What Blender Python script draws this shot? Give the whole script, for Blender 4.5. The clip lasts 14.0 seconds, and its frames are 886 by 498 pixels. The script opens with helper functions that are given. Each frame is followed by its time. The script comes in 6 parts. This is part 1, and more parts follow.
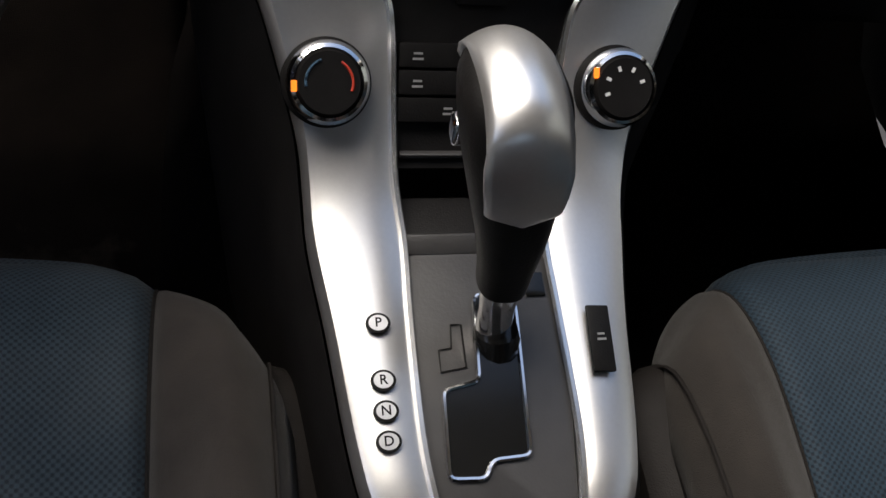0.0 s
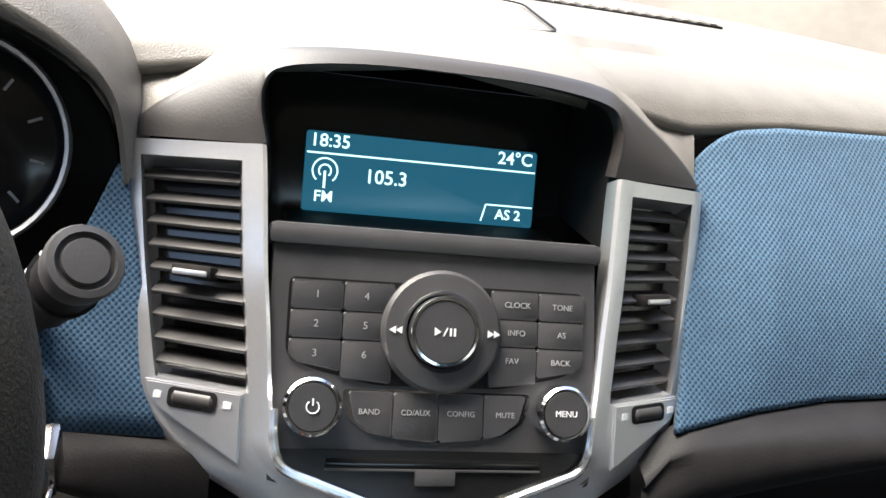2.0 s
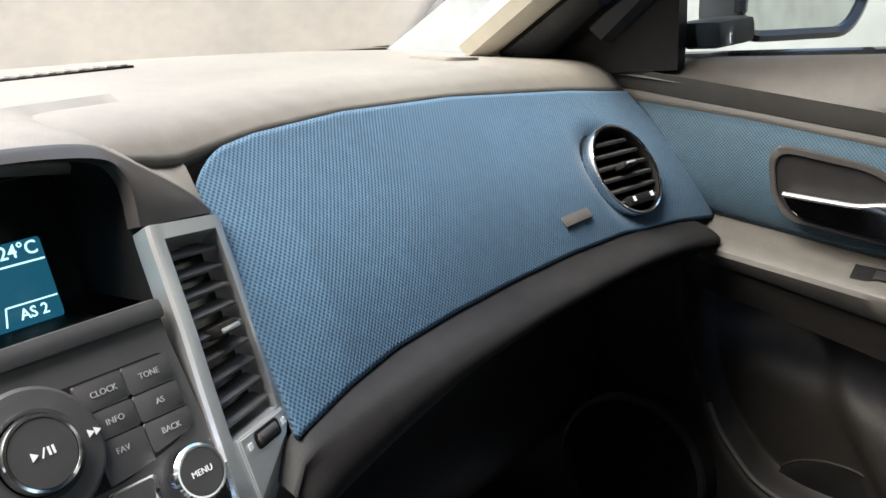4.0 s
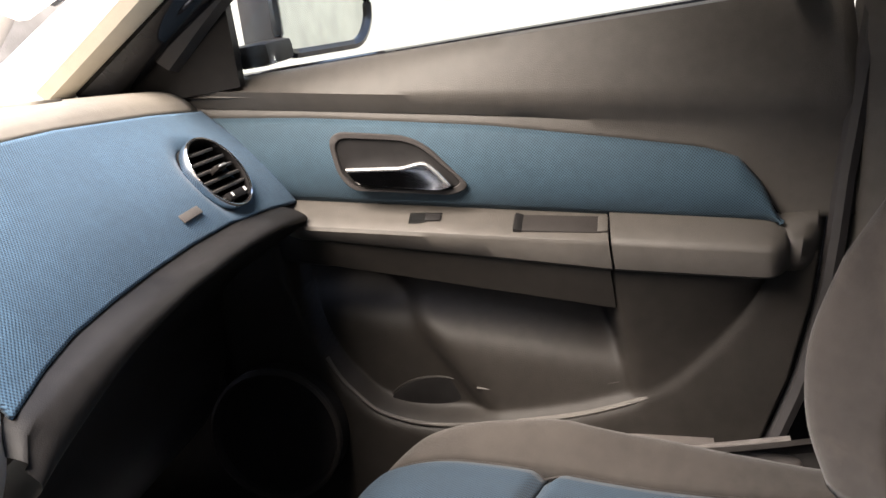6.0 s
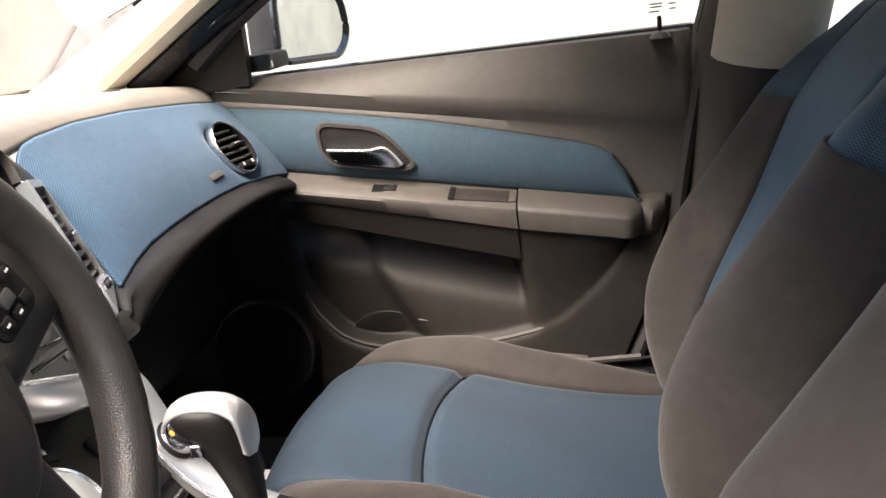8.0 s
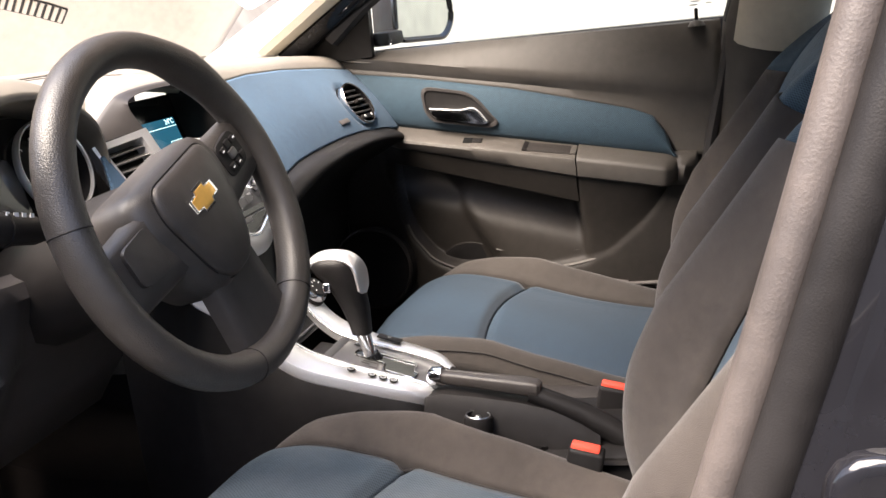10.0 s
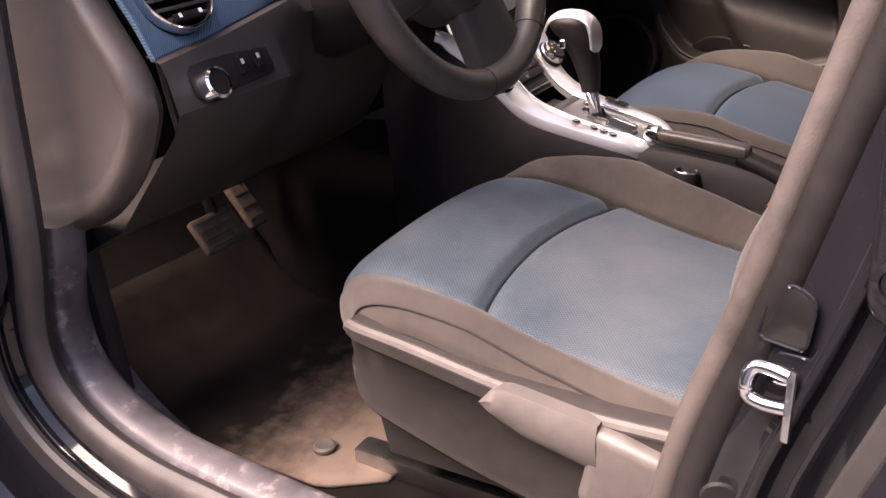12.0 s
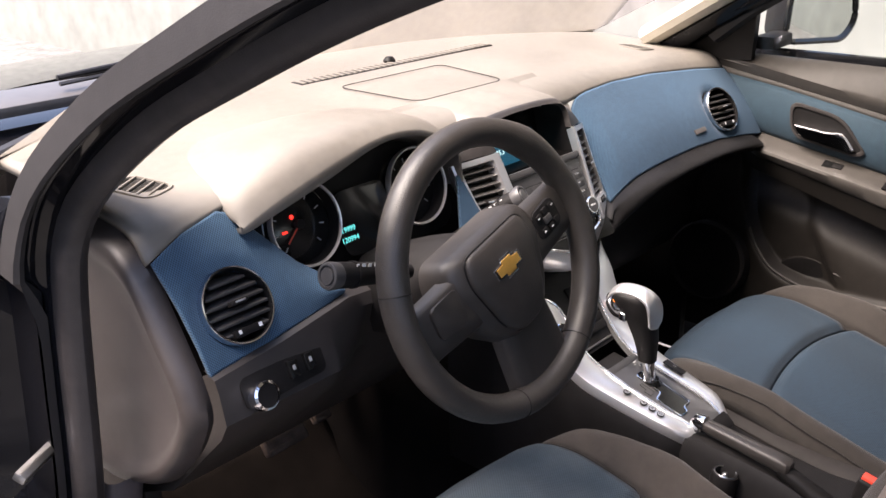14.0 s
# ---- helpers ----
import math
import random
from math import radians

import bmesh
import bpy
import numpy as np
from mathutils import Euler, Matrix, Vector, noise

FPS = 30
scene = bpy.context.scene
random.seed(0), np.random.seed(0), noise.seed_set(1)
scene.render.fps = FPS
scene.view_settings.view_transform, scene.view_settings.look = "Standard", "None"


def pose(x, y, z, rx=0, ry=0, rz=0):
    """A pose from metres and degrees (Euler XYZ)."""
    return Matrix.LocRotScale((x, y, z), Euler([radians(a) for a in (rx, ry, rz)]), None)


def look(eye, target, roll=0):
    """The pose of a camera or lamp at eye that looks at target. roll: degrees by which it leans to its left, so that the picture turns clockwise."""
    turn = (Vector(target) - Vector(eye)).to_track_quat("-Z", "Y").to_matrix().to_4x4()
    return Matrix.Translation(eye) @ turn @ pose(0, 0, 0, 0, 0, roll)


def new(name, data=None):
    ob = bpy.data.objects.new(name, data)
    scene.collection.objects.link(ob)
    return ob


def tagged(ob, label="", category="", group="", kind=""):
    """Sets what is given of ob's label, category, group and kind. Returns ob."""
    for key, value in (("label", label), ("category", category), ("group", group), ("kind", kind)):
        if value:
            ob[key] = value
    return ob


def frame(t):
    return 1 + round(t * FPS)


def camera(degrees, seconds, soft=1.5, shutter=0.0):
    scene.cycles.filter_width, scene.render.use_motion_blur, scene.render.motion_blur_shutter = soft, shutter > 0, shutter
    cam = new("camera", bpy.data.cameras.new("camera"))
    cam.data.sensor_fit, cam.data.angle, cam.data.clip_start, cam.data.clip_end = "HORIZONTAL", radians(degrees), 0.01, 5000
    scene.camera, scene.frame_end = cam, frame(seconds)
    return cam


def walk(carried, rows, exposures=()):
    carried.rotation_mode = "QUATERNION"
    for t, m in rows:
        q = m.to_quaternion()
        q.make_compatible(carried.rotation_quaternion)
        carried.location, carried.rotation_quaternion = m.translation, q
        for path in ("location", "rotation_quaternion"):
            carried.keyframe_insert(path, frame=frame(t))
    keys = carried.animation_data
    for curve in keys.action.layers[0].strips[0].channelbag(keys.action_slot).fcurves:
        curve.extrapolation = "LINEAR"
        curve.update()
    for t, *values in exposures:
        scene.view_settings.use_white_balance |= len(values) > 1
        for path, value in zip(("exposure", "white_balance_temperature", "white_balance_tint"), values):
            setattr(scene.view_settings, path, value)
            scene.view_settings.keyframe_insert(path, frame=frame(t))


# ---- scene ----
cam = camera(50.9, 14.0)
PATH = [
    (0, (-0.135, -0.457, 0.773), (0.321, 0.772, -0.738), 14.3),
    (0.5, (-0.105, -0.471, 0.79), (0.189, 1.071, -0.449), 7.7),
    (1, (-0.103, -0.461, 0.82), (0.141, 1.229, -0.221), 6.5),
    (1.5, (-0.112, -0.459, 0.837), (0.181, 1.357, 0.05), 7.5),
    (2, (-0.128, -0.439, 0.853), (0.372, 1.386, 0.205), 9.3),
    (2.5, (-0.14, -0.411, 0.854), (0.593, 1.349, 0.253), 5.2),
    (3, (-0.149, -0.399, 0.855), (0.857, 1.228, 0.27), 0.4),
    (3.5, (-0.161, -0.398, 0.845), (1.097, 1.059, 0.303), -2.1),
    (4, (-0.18, -0.407, 0.841), (1.3, 0.836, 0.326), -4.4),
    (4.2, (-0.191, -0.41, 0.837), (1.366, 0.739, 0.333), -5.9),
    (6.3, (-0.415, -0.447, 0.825), (1.476, -0.074, 0.291), -10.0),
    (6.5, (-0.452, -0.447, 0.829), (1.445, -0.102, 0.295), -9.8),
    (7, (-0.539, -0.444, 0.838), (1.364, -0.14, 0.305), -9.3),
    (7.2, (-0.576, -0.464, 0.844), (1.324, -0.159, 0.3), -9.0),
    (9.3, (-1.059, -0.616, 0.884), (0.83, -0.177, 0.396), -5.9),
    (9.5, (-1.091, -0.63, 0.881), (0.798, -0.187, 0.396), -5.9),
    (10, (-1.165, -0.685, 0.849), (0.678, -0.101, 0.339), -6.5),
    (10.5, (-1.215, -0.732, 0.8), (0.502, 0.093, 0.191), -7.3),
    (11, (-1.259, -0.751, 0.749), (0.327, 0.201, -0.011), -7.2),
    (11.5, (-1.291, -0.772, 0.73), (0.224, 0.248, -0.086), -7.1),
    (12, (-1.311, -0.793, 0.783), (0.188, 0.263, -0.016), -5.7),
    (12.5, (-1.304, -0.819, 0.921), (0.16, 0.311, 0.158), -4.5),
    (13, (-1.27, -0.818, 1.055), (0.168, 0.354, 0.309), -3.5),
    (13.5, (-1.225, -0.824, 1.117), (0.192, 0.381, 0.382), -2.5),
    (14, (-1.18, -0.838, 1.118), (0.187, 0.428, 0.39), -1.5),
]
walk(cam, [(t, look(eye, target, roll)) for t, eye, target, roll in PATH],
     exposures=[(0.0, 1.0, 6800, 10), (0.5, 1.65, 6800, 13), (1.0, 2.85, 6800, 12), (1.3, 3.1, 6800, 12), (1.6, 3.0, 6750, 10), (2.0, 2.8, 6700, 9), (2.6, 2.55, 6600, 8), (4.2, 2.48, 6500, 7), (6.3, 3.05, 7100, 15), (10.0, 3.05, 7200, 16), (10.6, 3.28, 7300, 25), (11.0, 3.25, 7700, 32), (11.5, 2.92, 7600, 31), (12.0, 2.85, 7700, 32), (12.5, 3.45, 7600, 29), (13.1, 3.05, 7100, 25), (14.0, 2.52, 7000, 19)])

# ---- world and light ----
world = bpy.data.worlds.new("world")
scene.world = world
world.use_nodes = True
wn = world.node_tree
sky = wn.nodes.new("ShaderNodeTexSky")
sky.sky_type = "NISHITA"
sky.sun_disc = False
sky.sun_elevation, sky.sun_rotation = radians(61), radians(-58)
sky.air_density, sky.dust_density = 1.0, 2.0
wn.links.new(sky.outputs[0], wn.nodes["Background"].inputs[0])
wn.nodes["Background"].inputs[1].default_value = 0.135
sun = new("sun", bpy.data.lights.new("sun", "SUN"))
sun.data.energy, sun.data.angle, sun.data.color = 3.1, radians(50), (1.0, 0.95, 0.88)
sun.matrix_world = look((-2.45, 1.55, 5.3), (0, 0, 0.5))


# ---- materials ----
def material(name, color, rough=0.5, metal=0.0, noise_scale=60.0, vary=0.12, bump=0.0, bump_scale=600.0, coat=0.0, stain=0.0, sheen=0.0, spec=0.5):
    m = bpy.data.materials.new(name)
    m.use_nodes = True
    t = m.node_tree
    b = t.nodes["Principled BSDF"]
    b.inputs["Roughness"].default_value, b.inputs["Metallic"].default_value = rough, metal
    b.inputs["Coat Weight"].default_value = coat
    b.inputs["Sheen Weight"].default_value = sheen
    b.inputs["Specular IOR Level"].default_value = spec
    co = t.nodes.new("ShaderNodeTexCoord")
    n1 = t.nodes.new("ShaderNodeTexNoise")
    n1.inputs["Scale"].default_value, n1.inputs["Detail"].default_value = noise_scale, 5
    n2 = t.nodes.new("ShaderNodeTexNoise")
    n2.inputs["Scale"].default_value, n2.inputs["Detail"].default_value = 5.0, 3
    for n in (n1, n2):
        t.links.new(co.outputs["Object"], n.inputs["Vector"])
    mix = t.nodes.new("ShaderNodeMath")
    mix.operation = "MULTIPLY_ADD"
    mix.inputs[1].default_value = 0.6
    t.links.new(n1.outputs["Fac"], mix.inputs[0])
    t.links.new(n2.outputs["Fac"], mix.inputs[2])
    ramp = t.nodes.new("ShaderNodeValToRGB")
    lo = [c * (1 - vary * 2) for c in color]
    hi = [min(1, c * (1 + vary * 2)) for c in color]
    ramp.color_ramp.elements[0].position, ramp.color_ramp.elements[1].position = 0.5, 1.1
    ramp.color_ramp.elements[0].color, ramp.color_ramp.elements[1].color = (*lo, 1), (*hi, 1)
    t.links.new(mix.outputs[0], ramp.inputs[0])
    t.links.new(ramp.outputs[0], b.inputs["Base Color"])
    if stain:
        r2 = t.nodes.new("ShaderNodeMapRange")
        r2.inputs["From Min"].default_value, r2.inputs["From Max"].default_value = 0.3, 0.75
        r2.inputs["To Min"].default_value, r2.inputs["To Max"].default_value = rough - stain, rough + stain
        t.links.new(n2.outputs["Fac"], r2.inputs[0])
        t.links.new(r2.outputs[0], b.inputs["Roughness"])
    if bump:
        n3 = t.nodes.new("ShaderNodeTexNoise")
        n3.inputs["Scale"].default_value, n3.inputs["Detail"].default_value = bump_scale, 2
        t.links.new(co.outputs["Object"], n3.inputs["Vector"])
        bp = t.nodes.new("ShaderNodeBump")
        bp.inputs["Strength"].default_value, bp.inputs["Distance"].default_value = bump, 0.001
        t.links.new(n3.outputs["Fac"], bp.inputs["Height"])
        t.links.new(bp.outputs[0], b.inputs["Normal"])
    return m


def worn(m, color, lo, hi, scale, stretch=(1, 1, 1)):
    """Adds scuffs or dust in patches of their own shape."""
    t = m.node_tree
    b = t.nodes["Principled BSDF"]
    mp = t.nodes.new("ShaderNodeMapping")
    mp.inputs["Scale"].default_value = stretch
    t.links.new(t.nodes["Texture Coordinate"].outputs["Object"], mp.inputs[0])
    n = t.nodes.new("ShaderNodeTexNoise")
    n.inputs["Scale"].default_value, n.inputs["Detail"].default_value, n.inputs["Roughness"].default_value = scale, 9, 0.68
    t.links.new(mp.outputs[0], n.inputs["Vector"])
    r = t.nodes.new("ShaderNodeMapRange")
    r.inputs["From Min"].default_value, r.inputs["From Max"].default_value = lo, hi
    t.links.new(n.outputs["Fac"], r.inputs[0])
    mix = t.nodes.new("ShaderNodeMix")
    mix.data_type = "RGBA"
    t.links.new(r.outputs[0], mix.inputs[0])
    t.links.new(t.nodes["Color Ramp"].outputs[0], mix.inputs[6])
    mix.inputs[7].default_value = (*color, 1)
    t.links.new(mix.outputs[2], b.inputs["Base Color"])
    return m


def mesh_fabric(name, color, dark, pitch, axes=(0, 2), sheen=0.04):
    """Knitted mesh cloth: rows of small round holes, staggered, over two axes of the object's space."""
    m = material(name, color, 0.75, 0, 90, 0.1, sheen=sheen, spec=0.3)
    t = m.node_tree
    b = t.nodes["Principled BSDF"]
    co = t.nodes["Texture Coordinate"]
    sep = t.nodes.new("ShaderNodeSeparateXYZ")
    t.links.new(co.outputs["Object"], sep.inputs[0])
    along_ = sep.outputs[axes[1]]
    if len(axes) == 3:
        bend = t.nodes.new("ShaderNodeMath")
        bend.operation = "SUBTRACT"
        t.links.new(sep.outputs[axes[1]], bend.inputs[0])
        t.links.new(sep.outputs[axes[2]], bend.inputs[1])
        along_ = bend.outputs[0]
    waves = []
    for sign in (1, -1):
        add = t.nodes.new("ShaderNodeMath")
        add.operation = "ADD" if sign > 0 else "SUBTRACT"
        t.links.new(sep.outputs[axes[0]], add.inputs[0])
        t.links.new(along_, add.inputs[1])
        mul = t.nodes.new("ShaderNodeMath")
        mul.operation, mul.inputs[1].default_value = "MULTIPLY", 2 * math.pi / pitch
        t.links.new(add.outputs[0], mul.inputs[0])
        sn = t.nodes.new("ShaderNodeMath")
        sn.operation = "SINE"
        t.links.new(mul.outputs[0], sn.inputs[0])
        waves.append(sn)
    pr = t.nodes.new("ShaderNodeMath")
    pr.operation = "ADD"
    t.links.new(waves[0].outputs[0], pr.inputs[0])
    t.links.new(waves[1].outputs[0], pr.inputs[1])
    mr = t.nodes.new("ShaderNodeMapRange")
    mr.inputs["From Min"].default_value, mr.inputs["From Max"].default_value = -1.6, 0.6
    t.links.new(pr.outputs[0], mr.inputs[0])
    mix = t.nodes.new("ShaderNodeMix")
    mix.data_type = "RGBA"
    mix.inputs[6].default_value = (*dark, 1)
    t.links.new(mr.outputs[0], mix.inputs[0])
    t.links.new(t.nodes["Color Ramp"].outputs[0], mix.inputs[7])
    t.links.new(mix.outputs[2], b.inputs["Base Color"])
    bp = t.nodes.new("ShaderNodeBump")
    bp.inputs["Strength"].default_value, bp.inputs["Distance"].default_value = 0.5, 0.0006
    t.links.new(mr.outputs[0], bp.inputs["Height"])
    t.links.new(bp.outputs[0], b.inputs["Normal"])
    return m


def heel_light_dust(m, color, scale):
    """Ragged dust whose ramp paints door light on a mat's rear and shade ahead."""
    t = m.node_tree
    b = t.nodes["Principled BSDF"]
    co = t.nodes["Texture Coordinate"].outputs["Object"]
    n = t.nodes.new("ShaderNodeTexNoise")
    n.inputs["Scale"].default_value, n.inputs["Detail"].default_value, n.inputs["Roughness"].default_value = scale, 9, 0.66
    t.links.new(co, n.inputs["Vector"])
    sep = t.nodes.new("ShaderNodeSeparateXYZ")
    t.links.new(co, sep.inputs[0])
    r = t.nodes.new("ShaderNodeMapRange")
    r.inputs["From Min"].default_value, r.inputs["From Max"].default_value = 0.24, -0.06
    r.inputs["To Min"].default_value, r.inputs["To Max"].default_value = -0.35, 0.32
    t.links.new(sep.outputs[1], r.inputs[0])
    add = t.nodes.new("ShaderNodeMath")
    add.operation = "ADD"
    t.links.new(n.outputs["Fac"], add.inputs[0])
    t.links.new(r.outputs[0], add.inputs[1])
    k = t.nodes.new("ShaderNodeMapRange")
    k.inputs["From Min"].default_value, k.inputs["From Max"].default_value = 0.40, 0.85
    t.links.new(add.outputs[0], k.inputs[0])
    mix = t.nodes.new("ShaderNodeMix")
    mix.data_type = "RGBA"
    t.links.new(k.outputs[0], mix.inputs[0])
    t.links.new(t.nodes["Color Ramp"].outputs[0], mix.inputs[6])
    mix.inputs[7].default_value = (*color, 1)
    t.links.new(mix.outputs[2], b.inputs["Base Color"])
    return m


def worn_cloth(m, color, lo, hi, scale):
    """Dust and fading lying in soft patches over a woven cloth."""
    t = m.node_tree
    b = t.nodes["Principled BSDF"]
    before = b.inputs["Base Color"].links[0].from_socket
    n = t.nodes.new("ShaderNodeTexNoise")
    n.inputs["Scale"].default_value, n.inputs["Detail"].default_value = scale, 4
    t.links.new(t.nodes["Texture Coordinate"].outputs["Object"], n.inputs["Vector"])
    r = t.nodes.new("ShaderNodeMapRange")
    r.inputs["From Min"].default_value, r.inputs["From Max"].default_value, r.inputs["To Max"].default_value = lo, hi, 0.55
    t.links.new(n.outputs["Fac"], r.inputs[0])
    mix = t.nodes.new("ShaderNodeMix")
    mix.data_type = "RGBA"
    t.links.new(r.outputs[0], mix.inputs[0])
    t.links.new(before, mix.inputs[6])
    mix.inputs[7].default_value = (*color, 1)
    t.links.new(mix.outputs[2], b.inputs["Base Color"])
    return m


def glowing(name, color, strength):
    m = bpy.data.materials.new(name)
    m.use_nodes = True
    b = m.node_tree.nodes["Principled BSDF"]
    b.inputs["Base Color"].default_value = (0.01, 0.01, 0.01, 1)
    b.inputs["Emission Color"].default_value = (*color, 1)
    b.inputs["Emission Strength"].default_value = strength
    b.inputs["Roughness"].default_value = 0.2
    return m


def glass(name, tint=(0.93, 0.96, 0.94), rough=0.0):
    m = bpy.data.materials.new(name)
    m.use_nodes = True
    t = m.node_tree
    out = t.nodes["Material Output"]
    t.nodes.remove(t.nodes["Principled BSDF"])
    tr, gl, mx, fr = (t.nodes.new(n) for n in ("ShaderNodeBsdfTransparent", "ShaderNodeBsdfGlossy", "ShaderNodeMixShader", "ShaderNodeFresnel"))
    tr.inputs[0].default_value = (*tint, 1)
    gl.inputs["Roughness"].default_value = rough
    fr.inputs[0].default_value = 1.45
    t.links.new(fr.outputs[0], mx.inputs[0])
    t.links.new(tr.outputs[0], mx.inputs[1])
    t.links.new(gl.outputs[0], mx.inputs[2])
    t.links.new(mx.outputs[0], out.inputs[0])
    return m


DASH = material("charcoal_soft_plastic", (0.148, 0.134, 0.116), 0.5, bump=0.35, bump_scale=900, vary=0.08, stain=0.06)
TRIM = material("dark_grey_plastic", (0.020, 0.0178, 0.0168), 0.55, bump=0.35, bump_scale=900, vary=0.12, stain=0.08, spec=0.1)
CAPPL = worn(material("brown_grey_end_plastic", (0.034, 0.028, 0.026), 0.38, bump=0.35, bump_scale=900, vary=0.12, stain=0.08, spec=0.45), (0.052, 0.043, 0.039), 0.55, 0.8, 14)
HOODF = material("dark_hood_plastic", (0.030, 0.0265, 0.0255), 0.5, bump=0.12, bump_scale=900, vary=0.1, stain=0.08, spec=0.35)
DOORLOW = material("shaded_lower_door_plastic", (0.0145, 0.0126, 0.0110), 0.55, bump=0.4, bump_scale=900, vary=0.14, stain=0.08, spec=0.2)
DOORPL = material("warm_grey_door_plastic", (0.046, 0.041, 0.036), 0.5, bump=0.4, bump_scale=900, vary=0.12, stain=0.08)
BLACK = material("black_plastic", (0.0095, 0.0088, 0.0088), 0.5, bump=0.2, bump_scale=900, vary=0.2, stain=0.08, spec=0.14)
HUB = material("black_wheel_plastic", (0.028, 0.0245, 0.0225), 0.45, bump=0.3, bump_scale=800, vary=0.15, stain=0.08, spec=0.4)
VANE = material("grey_vane_plastic", (0.05, 0.046, 0.044), 0.45, vary=0.1, spec=0.5)
LEVER = worn(material("grey_lever_plastic", (0.066, 0.058, 0.054), 0.5, bump=0.3, bump_scale=900, vary=0.1), (0.10, 0.092, 0.085), 0.5, 0.8, 20)
KEYM = material("dark_key_steel", (0.22, 0.21, 0.21), 0.25, 1.0, vary=0.2, stain=0.1)
PEDAL = worn(material("worn_pedal_rubber", (0.085, 0.060, 0.047), 0.8, bump=0.5, vary=0.2, spec=0.2), (0.14, 0.10, 0.08), 0.45, 0.7, 40)
GLOSSB = material("gloss_black_plastic", (0.008, 0.008, 0.008), 0.15, vary=0.1)
RADIO = material("graphite_button_plastic", (0.040, 0.0385, 0.039), 0.40, bump=0.1, vary=0.12, stain=0.05)
SILVER = material("satin_silver_paint", (0.72, 0.71, 0.71), 0.34, 0.86, 400, 0.02, stain=0.03)
CHROMES = material("polished_silver_edge", (0.82, 0.82, 0.82), 0.24, 0.9, vary=0.03)
CHROME = material("chrome", (0.8, 0.8, 0.82), 0.1, 1.0, vary=0.03)
STEEL = material("zinc_steel", (0.5, 0.5, 0.5), 0.3, 1.0, vary=0.12, stain=0.1)
LEATHER = material("worn_black_rim_grip", (0.027, 0.0238, 0.0215), 0.42, bump=0.5, bump_scale=700, vary=0.15, stain=0.12, spec=0.45)
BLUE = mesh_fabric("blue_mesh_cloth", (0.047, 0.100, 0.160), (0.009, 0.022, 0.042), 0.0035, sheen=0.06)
BLUED = mesh_fabric("shaded_blue_mesh_cloth_door", (0.030, 0.059, 0.082), (0.007, 0.016, 0.026), 0.0036, (1, 2), sheen=0.05)
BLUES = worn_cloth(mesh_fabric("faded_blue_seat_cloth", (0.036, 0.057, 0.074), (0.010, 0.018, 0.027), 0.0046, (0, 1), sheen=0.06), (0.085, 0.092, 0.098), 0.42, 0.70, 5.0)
BLUEP = mesh_fabric("shaded_blue_seat_cloth", (0.0135, 0.029, 0.045), (0.0035, 0.008, 0.015), 0.0046, (0, 1), sheen=0.05)
BLUEB = mesh_fabric("lit_blue_backrest_cloth", (0.042, 0.078, 0.104), (0.012, 0.025, 0.038), 0.0046, (0, 2, 1), sheen=0.05)
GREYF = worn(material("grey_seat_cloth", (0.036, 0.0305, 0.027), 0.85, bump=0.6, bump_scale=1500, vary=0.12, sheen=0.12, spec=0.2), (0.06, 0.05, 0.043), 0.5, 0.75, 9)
GREYP_SEAT = worn(material("shaded_grey_seat_cloth", (0.024, 0.0205, 0.018), 0.85, bump=0.6, bump_scale=1500, vary=0.12, sheen=0.12, spec=0.2), (0.036, 0.031, 0.027), 0.5, 0.75, 9)
CARPET = material("dark_carpet", (0.0045, 0.0035, 0.0031), 0.95, bump=1.0, bump_scale=900, noise_scale=25, vary=0.3, sheen=0.0, spec=0.08)
MAT = heel_light_dust(material("lit_dusty_brown_mat", (0.0085, 0.0062, 0.0050), 0.95, bump=1.0, bump_scale=900, noise_scale=25, vary=0.3, sheen=0.0, spec=0.1), (0.125, 0.094, 0.075), 11)
PAINT = material("black_car_paint", (0.007, 0.007, 0.0085), 0.06, 0.0, vary=0.1, spec=0.28)
RUBBER = material("black_rubber_seal", (0.02, 0.018, 0.018), 0.55, bump=0.2, vary=0.15)
SILLM = worn(material("scuffed_black_sill_plastic", (0.050, 0.045, 0.049), 0.42, bump=0.4, bump_scale=500, noise_scale=30, vary=0.4, stain=0.12), (0.26, 0.23, 0.23), 0.55, 0.74, 24)
DUSTY = worn(material("dusty_grey_rubber", (0.034, 0.029, 0.027), 0.55, bump=0.3, vary=0.2, spec=0.4), (0.085, 0.071, 0.064), 0.42, 0.75, 7)
SEALP = worn(material("pale_dusty_seal", (0.13, 0.115, 0.09), 0.5, bump=0.3, vary=0.15, spec=0.4), (0.22, 0.20, 0.16), 0.45, 0.75, 9)
SEAL = worn(material("dusty_black_seal", (0.024, 0.021, 0.021), 0.5, bump=0.3, vary=0.2, spec=0.5), (0.06, 0.05, 0.048), 0.5, 0.8, 9)
BEIGE = material("pale_pillar_trim", (0.5, 0.46, 0.38), 0.7, bump=0.3, vary=0.05)
RED = material("red_buckle_plastic", (0.6, 0.06, 0.035), 0.35, vary=0.06)
GOLD = material("gold_emblem", (0.75, 0.42, 0.1), 0.3, 0.7, vary=0.1)
WHITE = material("white_print", (0.7, 0.7, 0.7), 0.5, vary=0.03)
GREYP = material("grey_print", (0.3, 0.3, 0.3), 0.5, vary=0.03)
CONCRETE = material("pale_rendered_wall", (0.225, 0.228, 0.205), 0.9, bump=0.5, bump_scale=60, noise_scale=3, vary=0.08)
